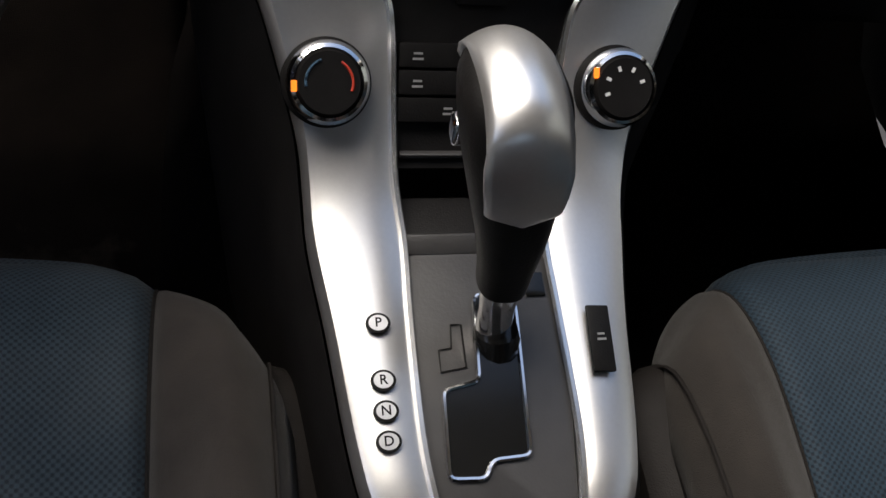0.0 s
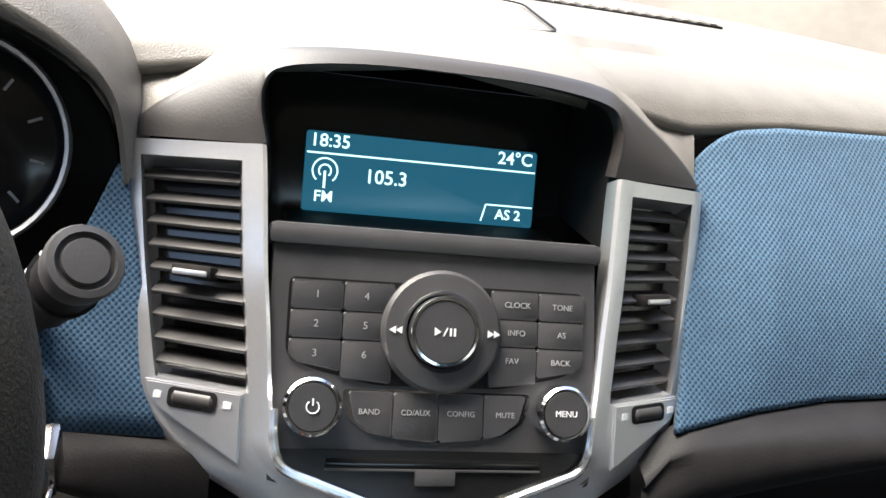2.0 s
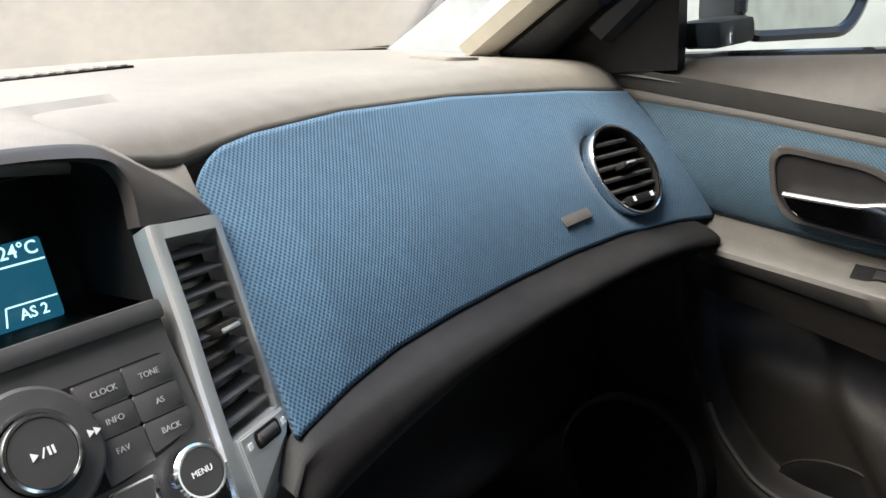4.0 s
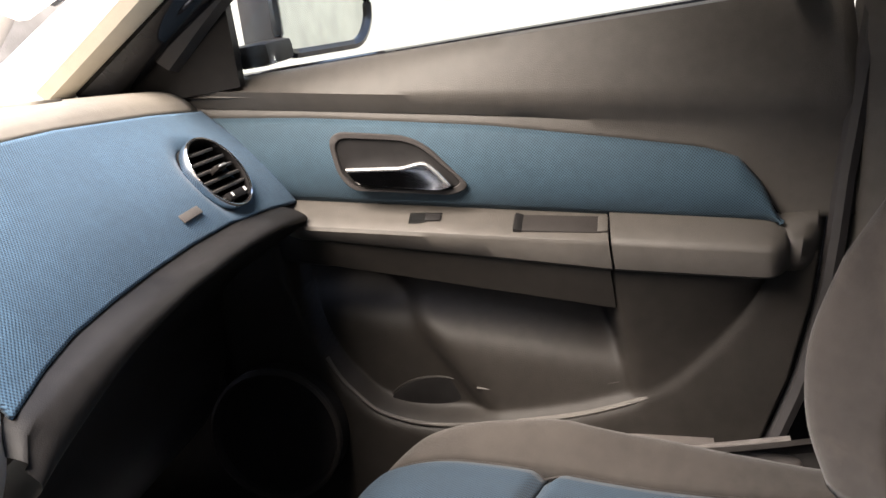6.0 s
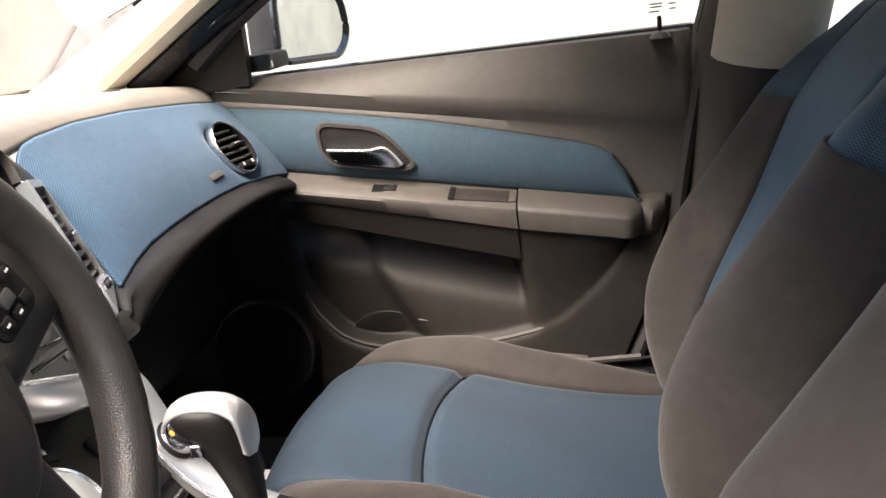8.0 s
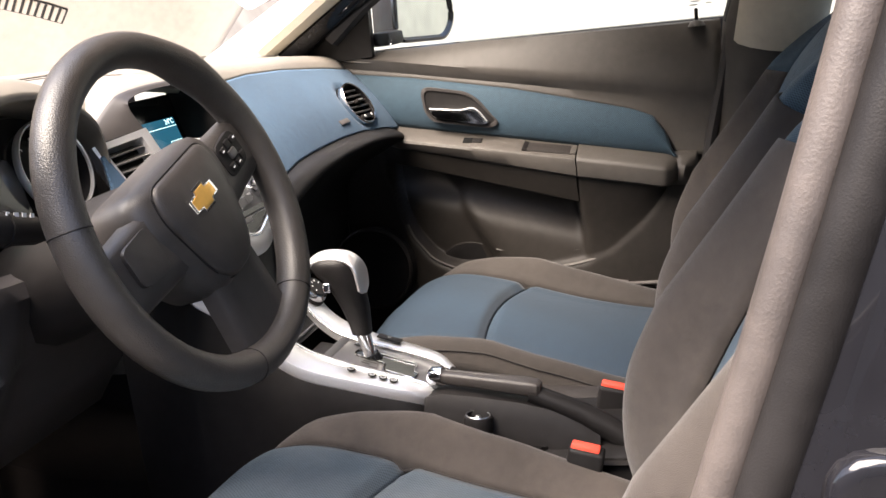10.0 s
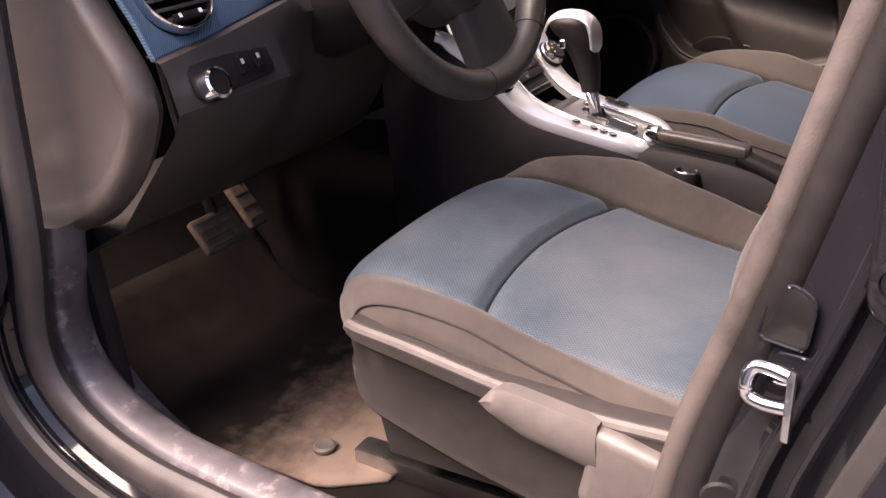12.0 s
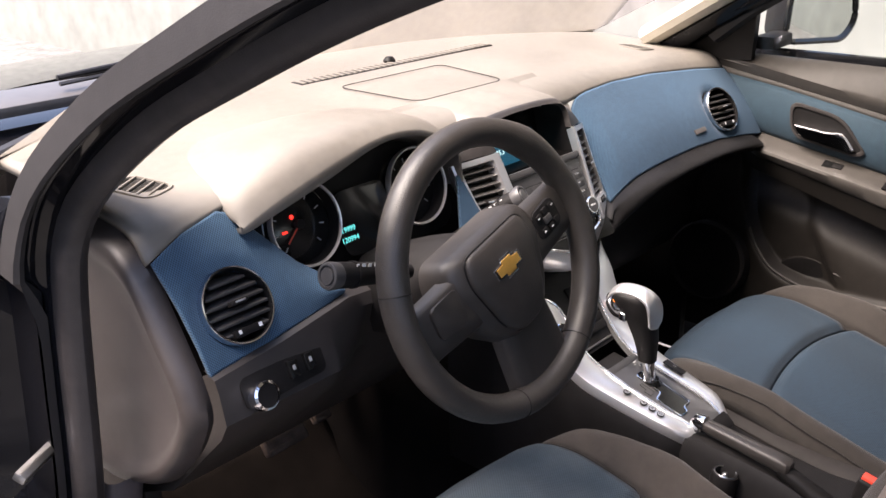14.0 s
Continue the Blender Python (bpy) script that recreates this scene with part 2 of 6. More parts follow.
WALLW = material("unseen_wall_grey", (0.26, 0.26, 0.245), 0.9, bump=0.5, bump_scale=60, noise_scale=3, vary=0.12)
ASPHALT = material("grey_paving", (0.11, 0.105, 0.10), 0.9, bump=0.6, bump_scale=200, noise_scale=20, vary=0.2)
GLASS = glass("window_glass")
MIRROR = material("mirror_glass", (0.55, 0.57, 0.55), 0.02, 1.0, vary=0.0)
SCREEN = glowing("lit_display", (0.008, 0.066, 0.110), 0.26)
LETTER = glowing("lit_letters", (0.5, 0.85, 0.9), 0.30)
AMBER = glowing("amber_lamp", (1.0, 0.22, 0.02), 0.9)
REDGLOW = glowing("red_lamp", (1.0, 0.03, 0.02), 0.5)
CYAN = glowing("cyan_digits", (0.1, 0.75, 0.75), 0.3)


# ---- geometry helpers ----
def V(*a):
    return Vector(a)


def thing(name, at, label, category, group="", kind=""):
    e = new(name)
    e.empty_display_size = 0.05
    e.location = at
    tagged(e, label, category, group, kind)
    e["base"] = list(at)
    return e


def part(name, bm, mat, parent=None, label="", angle=38, kind=""):
    me = bpy.data.meshes.new(name)
    bmesh.ops.recalc_face_normals(bm, faces=bm.faces[:])
    bm.to_mesh(me)
    bm.free()
    me.materials.append(mat)
    me.shade_smooth()
    me.set_sharp_from_angle(angle=radians(angle))
    ob = new(name, me)
    if parent is not None:
        ob.parent = parent
        if parent.type == "EMPTY":
            ob.matrix_parent_inverse = Matrix.Translation(parent.location).inverted()
    tagged(ob, label, kind=kind)
    return ob


def thick(ob, t, offset=-1.0):
    mod = ob.modifiers.new("thickness", "SOLIDIFY")
    mod.thickness, mod.offset = t, offset
    return ob


def grid(rows, bm=None, closed=False, ends=False):
    """A skin over rows of points; closed joins each row's end to its start; ends caps the first and last rows."""
    bm = bm or bmesh.new()
    vs = [[bm.verts.new(p) for p in row] for row in rows]
    n = len(vs[0])
    for a, b in zip(vs, vs[1:]):
        for k in range(n if closed else n - 1):
            q = (a[k], a[(k + 1) % n], b[(k + 1) % n], b[k])
            bm.faces.new(q)
    if ends:
        bm.faces.new(vs[0])
        bm.faces.new(vs[-1])
    return bm


def spline(pts, n):
    """n points evenly along a Catmull-Rom curve through pts (tuples of any size)."""
    p = np.array(pts, float)
    p = np.vstack([2 * p[0] - p[1], p, 2 * p[-1] - p[-2]])
    out = []
    for s in np.linspace(0, len(pts) - 1, n):
        k = min(int(s), len(pts) - 2)
        u = s - k
        a, b, c, d = p[k:k + 4]
        out.append(0.5 * (2 * b + (c - a) * u + (2 * a - 5 * b + 4 * c - d) * u * u + (3 * b - a - 3 * c + d) * u ** 3))
    return out


def lerp_table(table, x):
    xs = [r[0] for r in table]
    return tuple(float(np.interp(x, xs, [r[k] for r in table])) for k in range(1, len(table[0])))


def tube(pts, r, n=10, closed=False, squash=1.0, bm=None, up=(0, 0, 1)):
    """A round bar along pts; r may be a list; squash flattens it along up."""
    pts = [Vector(p) for p in pts]
    rs = r if isinstance(r, (list, tuple)) else [r] * len(pts)
    rows = []
    for k, p in enumerate(pts):
        a = pts[k - 1] if k or closed else p
        b = pts[(k + 1) % len(pts)] if closed or k + 1 < len(pts) else p
        d = (b - a).normalized()
        side = d.cross(Vector(up))
        side = side.normalized() if side.length > 1e-4 else Vector((1, 0, 0))
        top = side.cross(d).normalized()
        rows.append([p + rs[k] * (math.cos(2 * math.pi * j / n) * side + squash * math.sin(2 * math.pi * j / n) * top) for j in range(n)])
    if closed:
        rows.append(rows[0])
        bm = grid(rows, bm, True)
        bmesh.ops.remove_doubles(bm, verts=bm.verts[:], dist=1e-6)
        return bm
    return grid(rows, bm, True, True)


def frame_of(o, x, y):
    """The pose with origin o, its x axis along x and its y axis near y."""
    x = Vector(x).normalized()
    z = x.cross(Vector(y)).normalized()
    y = z.cross(x)
    m = Matrix((x, y, z)).transposed().to_4x4()
    m.translation = Vector(o)
    return m


def box(size, m=None, bevel=0.003, seg=2, bm=None):
    own = bmesh.new()
    bmesh.ops.create_cube(own, size=1.0, matrix=Matrix.Diagonal((*size, 1)))
    if bevel:
        bmesh.ops.bevel(own, geom=own.edges[:], offset=min(bevel, min(size) * 0.45), segments=seg, profile=0.6, affect="EDGES")
    if m is not None:
        own.transform(m)
    return join(bm, own)


def join(bm, own):
    if bm is None:
        return own
    me = bpy.data.meshes.new("tmp")
    own.to_mesh(me)
    own.free()
    bm.from_mesh(me)
    bpy.data.meshes.remove(me)
    return bm


def plate(outline, depth, m, bevel=0.0015, bm=None, seg=2):
    """A flat shape in the x-y plane of m, from z 0 up to depth, with a rounded upper edge."""
    own = bmesh.new()
    lo = [own.verts.new((x, y, 0)) for x, y in outline]
    hi = [own.verts.new((x, y, depth)) for x, y in outline]
    own.faces.new(lo[::-1])
    top = own.faces.new(hi)
    n = len(outline)
    for k in range(n):
        own.faces.new((lo[k], lo[(k + 1) % n], hi[(k + 1) % n], hi[k]))
    if bevel:
        bmesh.ops.bevel(own, geom=list(top.edges), offset=bevel, segments=seg, profile=0.6, affect="EDGES")
    own.transform(m)
    return join(bm, own)


def rounded(w, h, r, n=5, cx=0.0, cy=0.0):
    out = []
    for sx, sy, a0 in ((1, 1, 0), (-1, 1, 90), (-1, -1, 180), (1, -1, 270)):
        for k in range(n):
            a = radians(a0 + 90 * k / (n - 1))
            out.append((cx + sx * (w / 2 - r) + r * math.cos(a), cy + sy * (h / 2 - r) + r * math.sin(a)))
    return out


def round_corners(pts, r, n=5):
    """A polygon with its corners rounded; r one radius or one per corner."""
    out = []
    k = len(pts)
    for i, p in enumerate(pts):
        p, a, b = Vector(p), Vector(pts[i - 1]), Vector(pts[(i + 1) % k])
        ri = r[i] if isinstance(r, (list, tuple)) else r
        if ri <= 0:
            out.append(tuple(p))
            continue
        da, db = (a - p), (b - p)
        c = min(ri, da.length * 0.45, db.length * 0.45)
        s, e = p + da.normalized() * c, p + db.normalized() * c
        for j in range(n):
            u = j / (n - 1)
            out.append(tuple(s * (1 - u) ** 2 + 2 * u * (1 - u) * p + e * u * u))
    return out


def ring_plate(outer, inner, depth, m, bm=None, lip=0.001):
    """A flat frame between two outlines with as many points each, depth thick, its rim slightly rounded."""
    def row(o, z, s=0.0):
        c = Vector((sum(p[0] for p in o) / len(o), sum(p[1] for p in o) / len(o)))
        return [m @ Vector((p[0] + s * (c.x - p[0]), p[1] + s * (c.y - p[1]), z)) for p in o]
    rows = [row(outer, 0), row(outer, depth - lip), row(outer, depth, 0.015), row(inner, depth, -0.015), row(inner, depth - lip), row(inner, 0), row(outer, 0)]
    own = grid(rows, None, True)
    bmesh.ops.remove_doubles(own, verts=own.verts[:], dist=1e-7)
    return join(bm, own)


def lathe(profile, m, n=32, bm=None, cap=True):
    """A turned shape: (radius, height) pairs round m's z axis."""
    rows = [[m @ Vector((r * math.cos(2 * math.pi * k / n), r * math.sin(2 * math.pi * k / n), h)) for k in range(n)] for r, h in profile]
    own = grid(rows, None, True, cap)
    bmesh.ops.remove_doubles(own, verts=own.verts[:], dist=1e-7)
    return join(bm, own)


def text(name, body, size, m, mat, parent, align="CENTER", depth=0.0002, bold=0.0):
    """Writing in the built-in font, as a mesh, in the x-y plane of m."""
    cu = bpy.data.curves.new(name, "FONT")
    cu.body, cu.size, cu.align_x, cu.align_y, cu.extrude, cu.resolution_u = body, size, align, "CENTER", depth, 3
    cu.offset = bold
    tmp = new("tmp", cu)
    me = bpy.data.meshes.new_from_object(tmp)
    bpy.data.objects.remove(tmp)
    bpy.data.curves.remove(cu)
    me.transform(m)
    whole = bmesh.new()
    whole.from_mesh(me)
    bpy.data.meshes.remove(me)
    seen = set()
    for start in list(whole.verts):
        if start.index in seen:
            continue
        group, todo = [], [start]
        seen.add(start.index)
        while todo:
            v = todo.pop()
            group.append(v)
            for e in v.link_edges:
                w = e.other_vert(v)
                if w.index not in seen:
                    seen.add(w.index)
                    todo.append(w)
        at = {v: k for k, v in enumerate(group)}
        faces = {f for v in group for f in v.link_faces}
        one = bpy.data.meshes.new(name)
        one.from_pydata([tuple(v.co) for v in group], [], [[at[v] for v in f.verts] for f in sorted(faces, key=lambda f: f.index)])
        one.materials.append(mat)
        ob = new(name, one)
        ob.parent = parent
        if parent.type == "EMPTY":
            ob.matrix_parent_inverse = Matrix.Translation(parent.location).inverted()
    whole.free()


def bars(name, rows, m, mat, parent, h=0.002):
    """Plain short strokes that stand for writing: (x, y, width)."""
    for x, y, w in rows:
        part(name, box((w, h, 0.0004), m @ Matrix.Translation((x, y, 0.0002)), 0, 1), mat, parent)


def spline_at(pts, v):
    """The point at v (0..1) along a Catmull-Rom curve."""
    p = np.array(pts, float)
    p = np.vstack([2 * p[0] - p[1], p, 2 * p[-1] - p[-2]])
    sx = v * (len(pts) - 1)
    k = min(int(sx), len(pts) - 2)
    u = sx - k
    a, b, c, d = p[k:k + 4]
    return 0.5 * (2 * b + (c - a) * u + (2 * a - 5 * b + 4 * c - d) * u * u + (3 * b - a - 3 * c + d) * u ** 3)


# ---- setting outside the car ----
bm = grid([[V(-60, -60, -0.33), V(60, -60, -0.33)], [V(-60, 60, -0.33), V(60, 60, -0.33)]])
tagged(part("ground", bm, ASPHALT), "pale grey paving under and round the car", "ground", kind="structure")
bm = box((0.25, 24, 3.6), Matrix.Translation((3.4, 0, 1.45)), 0.02)
tagged(part("wall_east", bm, CONCRETE), "plain pale rendered wall beside the car", "wall", kind="structure")

bm = box((0.25, 24, 3.0), Matrix.Translation((-4.3, 0, 1.15)), 0.02)
tagged(part("unseen_wall_west", bm, WALLW), "plain grey unseen wall added to block low sky light", "wall", kind="structure")

# ---- car shell ----
car = thing("car_body", (0, -0.6, -0.05), "black car body shell with pale pillar trim", "car body")


# floor pan and toe board
rows = []
for x in np.linspace(-0.66, 0.70, 30):
    hump = 0.2 * max(0, 1 - (x / 0.15) ** 4) ** 0.5 if abs(x) < 0.15 else 0
    rows.append([V(x, y, z + hump * k) for y, z, k in ((-1.75, 0.03, 1), (-1.0, 0.02, 1), (-0.3, 0.02, 1), (0.30, 0.02, 1), (0.42, 0.06, 0.9), (0.56, 0.22, 0.5), (0.62, 0.40, 0.2), (0.62, 0.75, 0))])
floor = thick(part("floor", grid(rows), CARPET), 0.02, 1)
tagged(floor, "dark brown worn carpet in the footwells", "carpet", kind="structure")

# outer body: cowl, roof, sides, boot, built as closed plates
part("cowl", box((1.5, 0.5, 0.03), pose(0, 0.90, 0.75, 4, 0, 0), 0.01), PAINT, car)
rows = []
for y, drop in ((0.88, 0.0), (0.92, 0.0), (1.1, 0.012), (1.3, 0.032), (1.5, 0.062), (1.65, 0.10), (1.74, 0.16), (1.80, 0.27), (1.82, 0.45), (1.80, 0.78)):
    w = 0.87 - 0.10 * max(0.0, (y - 1.2) / 0.62) ** 2
    top = 0.80 - drop
    rows.append([V(-w, y, 0.02)] + [V(x * w, y, top - 0.075 * abs(x) ** 4) for x in np.linspace(-1, 1, 17)] + [V(w, y, 0.02)])
part("bonnet", grid(rows), PAINT, car, "black bonnet and front wings", 60)
roof_rows = []
for y in np.linspace(-0.22, -1.85, 14):
    roof_rows.append([V(x, y, 1.20 - 0.09 * (x / 0.6) ** 4 - 0.12 * max(0, (-1.2 - y) / 0.65) ** 2 - 0.03 * max(0, (y + 0.5) / 0.28) ** 2) for x in np.linspace(-0.62, 0.62, 15)])
thick(part("roof", grid(roof_rows), PAINT, car), 0.02, 1)
thick(part("headliner", grid([[p - V(0, 0, 0.03) for p in r] for r in roof_rows]), BEIGE, car, "pale cloth headliner"), 0.01, 1)
for s in (-1, 1):
    # side pillars: windscreen pillar, centre pillar, rear pillar
    a = spline([(s * 0.735, 0.22, 0.775), (s * 0.725, 0.06, 0.87), (s * 0.70, -0.09, 0.955), (s * 0.665, -0.24, 1.04), (s * 0.625, -0.36, 1.10)], 14)
    part("windscreen_pillar", tube(a, [0.040 - 0.0008 * k for k in range(14)], 12, squash=0.75), PAINT, car)
    b = [p + np.array((-s * 0.035, 0.035, 0.015)) for p in a]
    part("pillar_trim", tube(b, 0.036, 10, squash=0.7), BEIGE, car, "pale windscreen pillar trim")
    part("rear_pillar", tube([(s * 0.72, -1.75, 0.72), (s * 0.68, -1.72, 0.9), (s * 0.6, -1.55, 1.12)], 0.08, 10), PAINT, car)
    part("roof_rail", tube([(s * 0.625, -0.34, 1.10), (s * 0.61, -0.7, 1.14), (s * 0.6, -1.2, 1.13), (s * 0.6, -1.55, 1.1)], 0.045, 10), PAINT, car)
# passenger centre pillar, trimmed inside
part("centre_pillar", tube([(0.755, -0.71, 0.05), (0.755, -0.72, 0.3), (0.74, -0.755, 0.55), (0.725, -0.778, 0.75), (0.66, -0.83, 1.0), (0.62, -0.86, 1.12)], [0.085, 0.085, 0.088, 0.088, 0.06, 0.05], 14, squash=0.8, up=(1, 0, 0)), DOORPL, car, "grey lower centre pillar trim")
part("centre_pillar_trim", tube([(0.672, -0.785, 0.71), (0.668, -0.787, 0.722), (0.648, -0.80, 0.8), (0.598, -0.84, 1.0), (0.565, -0.87, 1.12)], 0.078, 14, squash=0.5, up=(1, 0, 0)), BEIGE, car, "pale upper centre pillar trim")
# rear side walls, bulkhead and boot wall that close the cabin
part("rear_side_wall", box((0.05, 1.0, 0.78), Matrix.Translation((0.77, -1.3, 0.33)), 0.02), TRIM, car)
part("rear_side_wall", box((0.05, 0.86, 0.78), Matrix.Translation((-0.80, -1.38, 0.33)), 0.02), PAINT, car, "gloss black rear door")
part("parcel_shelf", box((1.45, 0.35, 0.03), Matrix.Translation((0, -1.78, 0.70)), 0.01), TRIM, car)
part("boot_wall", box((1.5, 0.03, 0.75), Matrix.Translation((0, -1.93, 0.33)), 0.01), TRIM, car)
# windscreen and rear window
ws = []
for k in range(9):
    u = k / 8
    ws.append([V(x * (1 - 0.14 * u), 0.655 - 0.24 * (x / 0.75) ** 2 - 0.86 * u + 0.10 * u * (x / 0.75) ** 2, 0.795 + 0.370 * u - 0.02 * (x / 0.75) ** 2) for x in np.linspace(-0.72, 0.72, 17)])
glass_ob = part("windscreen", grid(ws), GLASS, car, "clear windscreen")
glass_ob.visible_shadow = False
edge = [ws[0][k] + V(0, -0.012, 0.012) for k in range(17)]
part("windscreen_seal", tube(edge, 0.010, 8), RUBBER, car)
band = [[ws[0][k].lerp(ws[1][k], f) + V(0, -0.006, 0.0) for k in range(17)] for f in (0.0, 0.2)]
thick(part("frit_band", grid(band), GLOSSB, car, "black printed edge of the windscreen"), 0.001)
for px0, px1, py in ((-0.45, 0.14, 0.715), (0.08, 0.64, 0.700)):
    blade = [(px0, py + 0.015, 0.826), ((px0 * 2 + px1) / 3, py + 0.01, 0.834), ((px0 + px1 * 2) / 3, py - 0.02, 0.832), (px1, py - 0.075, 0.820)]
    wiper = part("wiper", tube(blade, [0.005, 0.007, 0.007, 0.004], 8), BLACK, car, "black wiper arm and blade")
    part("wiper_blade", tube([(x, y - 0.006, z - 0.010) for x, y, z in blade], 0.004, 6), RUBBER, wiper)
part("cowl_grille", box((1.36, 0.10, 0.02), pose(0, 0.745, 0.795, 6, 0, 0), 0.006), VANE, car, "grey plastic scuttle panel")
rw = part("rear_window", grid([[V(x, -1.62 - 0.28 * (1 - u), 0.72 + 0.38 * u) for x in np.linspace(-0.6, 0.6, 7)] for u in (0, 0.5, 1)]), GLASS, car)
rw.visible_shadow = False

# driver's door opening: sill, hinge pillar and centre pillar with their seals
sill = thing("door_sill", (-0.70, -0.2, 0.0), "scuffed black plastic sill of the open driver's door", "door sill")
OPEN = [(-0.64, 0.108), (-0.3, 0.115), (-0.06, 0.128), (0.06, 0.140), (0.144, 0.170), (0.190, 0.215), (0.198, 0.260), (0.188, 0.31), (0.168, 0.365), (0.147, 0.446), (0.123, 0.585), (0.098, 0.71), (0.060, 0.805), (-0.065, 0.900), (-0.205, 0.968), (-0.34, 1.025), (-0.50, 1.08)]


def along(profile, n, first=0.0, last=1.0):
    """A profile of (x, depth) swept round the edge of the door opening; depth runs away from the opening."""
    rows = []
    for v in np.linspace(first, last, n):
        p, t = spline_at(OPEN, v), spline_at(OPEN, min(1, v + 0.01)) - spline_at(OPEN, max(0, v - 0.01))
        t = t / np.hypot(*t)
        nx, nz = t[1], -t[0]
        lean = 0.16 * max(0.0, p[1] - 0.74)
        k = min(1.0, max(0.0, (p[1] - 0.72) / 0.08))
        row = []
        hinge_side = min(1.0, max(0.0, (p[1] - 0.30) / 0.08)) * min(1.0, max(0.0, (0.72 - p[1]) / 0.06)) * (p[0] > 0)
        for x, d in profile:
            x = max(x, min(-0.786, x + 0.085 * hinge_side * min(1.0, max(0.0, (d - 0.024) / 0.010)) * min(1.0, max(0.0, (0.165 - d) / 0.03))))
            over = k * max(0.0, -0.818 - x)
            d = d * (1 - k) + min(d, 0.058) * k - 0.3 * over
            row.append(V(x + lean + 1.3 * over, p[0] + nx * d, p[1] + nz * d))
        rows.append(row)
    return grid(rows)


part("sill_plate", along([(-0.605, 0.125), (-0.640, 0.105), (-0.662, 0.075), (-0.676, 0.042), (-0.684, 0.018), (-0.692, 0.007), (-0.702, 0.003), (-0.720, 0.003), (-0.733, 0.005), (-0.738, 0.009), (-0.741, 0.015), (-0.746, 0.015), (-0.756, 0.018), (-0.762, 0.026)], 70, 0.0, 0.54), SILLM, sill, "scuffed black tread plate")
part("door_seal", along([(-0.744, 0.020), (-0.746, 0.008), (-0.752, 0.0), (-0.762, -0.003), (-0.772, 0.001), (-0.779, 0.010), (-0.781, 0.024)], 70, 0.0, 1.0), SEAL, sill, "dusty rubber door seal")
part("jamb", along([(-0.779, 0.022), (-0.782, 0.032), (-0.792, 0.036), (-0.800, 0.032), (-0.806, 0.036), (-0.812, 0.052), (-0.822, 0.058), (-0.832, 0.070), (-0.838, 0.100), (-0.846, 0.118), (-0.858, 0.122), (-0.868, 0.150), (-0.880, 0.175), (-0.886, 0.26)], 70, 0.0, 1.0), PAINT, sill, "gloss black painted door jamb")
part("jamb_seal", along([(-0.806, 0.037), (-0.808, 0.028), (-0.814, 0.026), (-0.820, 0.030), (-0.822, 0.058)], 70, 0.0, 1.0), RUBBER, sill)
# centre pillar on the driver's side
bp = [(-0.745, -0.52, 0.08), (-0.745, -0.547, 0.20), (-0.745, -0.584, 0.36), (-0.745, -0.626, 0.48), (-0.742, -0.663, 0.60), (-0.735, -0.710, 0.755), (-0.705, -0.765, 0.95), (-0.665, -0.80, 1.10)]


def pillar_sweep(profile, n=30):
    rows = []
    for x, y, z in spline(bp, n):
        rows.append([V(x + dx_, y + dy_, z) for dx_, dy_ in profile])
    return grid(rows)


part("centre_pillar", pillar_sweep([(-0.006, -0.03), (-0.016, -0.040), (-0.022, -0.050), (-0.024, -0.064), (-0.030, -0.070), (-0.031, -0.078), (-0.026, -0.085), (-0.029, -0.100), (-0.034, -0.115), (-0.040, -0.124), (-0.050, -0.126), (-0.054, -0.150), (-0.054, -0.40)]), PAINT, car, "gloss black painted centre pillar")
part("pillar_strip", pillar_sweep([(-0.050, -0.124), (-0.060, -0.116), (-0.068, -0.118), (-0.070, -0.135)]), RUBBER, car)
part("rear_door_edge", pillar_sweep([(-0.066, -0.142), (-0.074, -0.130), (-0.086, -0.130), (-0.104, -0.150), (-0.110, -0.19), (-0.112, -0.55)]), PAINT, car, "gloss black rear door edge")
part("pillar_seal", tube(spline([(x, y - 0.012, z) for x, y, z in bp], 24), 0.0112, 12, up=(1, 0, 0)), DUSTY, car, "dusty rubber door seal")
part("seal_groove", tube(spline([(x - 0.006, y - 0.033, z) for x, y, z in bp], 24), 0.0145, 12, up=(1, 0, 0)), BLACK, car)
part("pillar_inner_trim", tube(spline([(x + 0.020, y - 0.030, z) for x, y, z in bp], 24), 0.020, 12, up=(1, 0, 0)), GREYF, car, "grey inner pillar trim")

striker = thing("door_striker", (-0.772, -0.665, 0.43), "bright zinc door striker loop on the pillar", "door striker")
kmx = frame_of((-0.775, -0.664, 0.440), (-0.35, -0.94, 0.05), (0.05, -0.33, 0.94))
part("base_plate", box((0.007, 0.060, 0.004), kmx @ Matrix.Diagonal((0.82, 0.82, 0.9, 1)) @ Matrix.Translation((0.019, -0.012, 0.0)), 0.0015), STEEL, striker)
part("loop", tube([kmx @ Matrix.Diagonal((0.82, 0.82, 0.9, 1)) @ V(*p) for p in spline([(0.018, 0.014, 0.002), (0.0, 0.016, 0.004), (-0.012, 0.013, 0.006), (-0.016, 0.0, 0.008), (-0.014, -0.012, 0.006), (0.0, -0.015, 0.004), (0.018, -0.013, 0.002)], 26)], 0.0050, 10), CHROME, striker, "bright steel loop")
pocket = part("latch_pocket", plate(round_corners([(-0.018, -0.016), (0.018, -0.016), (0.022, 0.018), (0.004, 0.026), (-0.010, 0.014)], 0.006), 0.002, kmx @ pose(0.004, 0.046, -0.002), 0.001), GLOSSB, car, "dark pressed pocket above the striker")
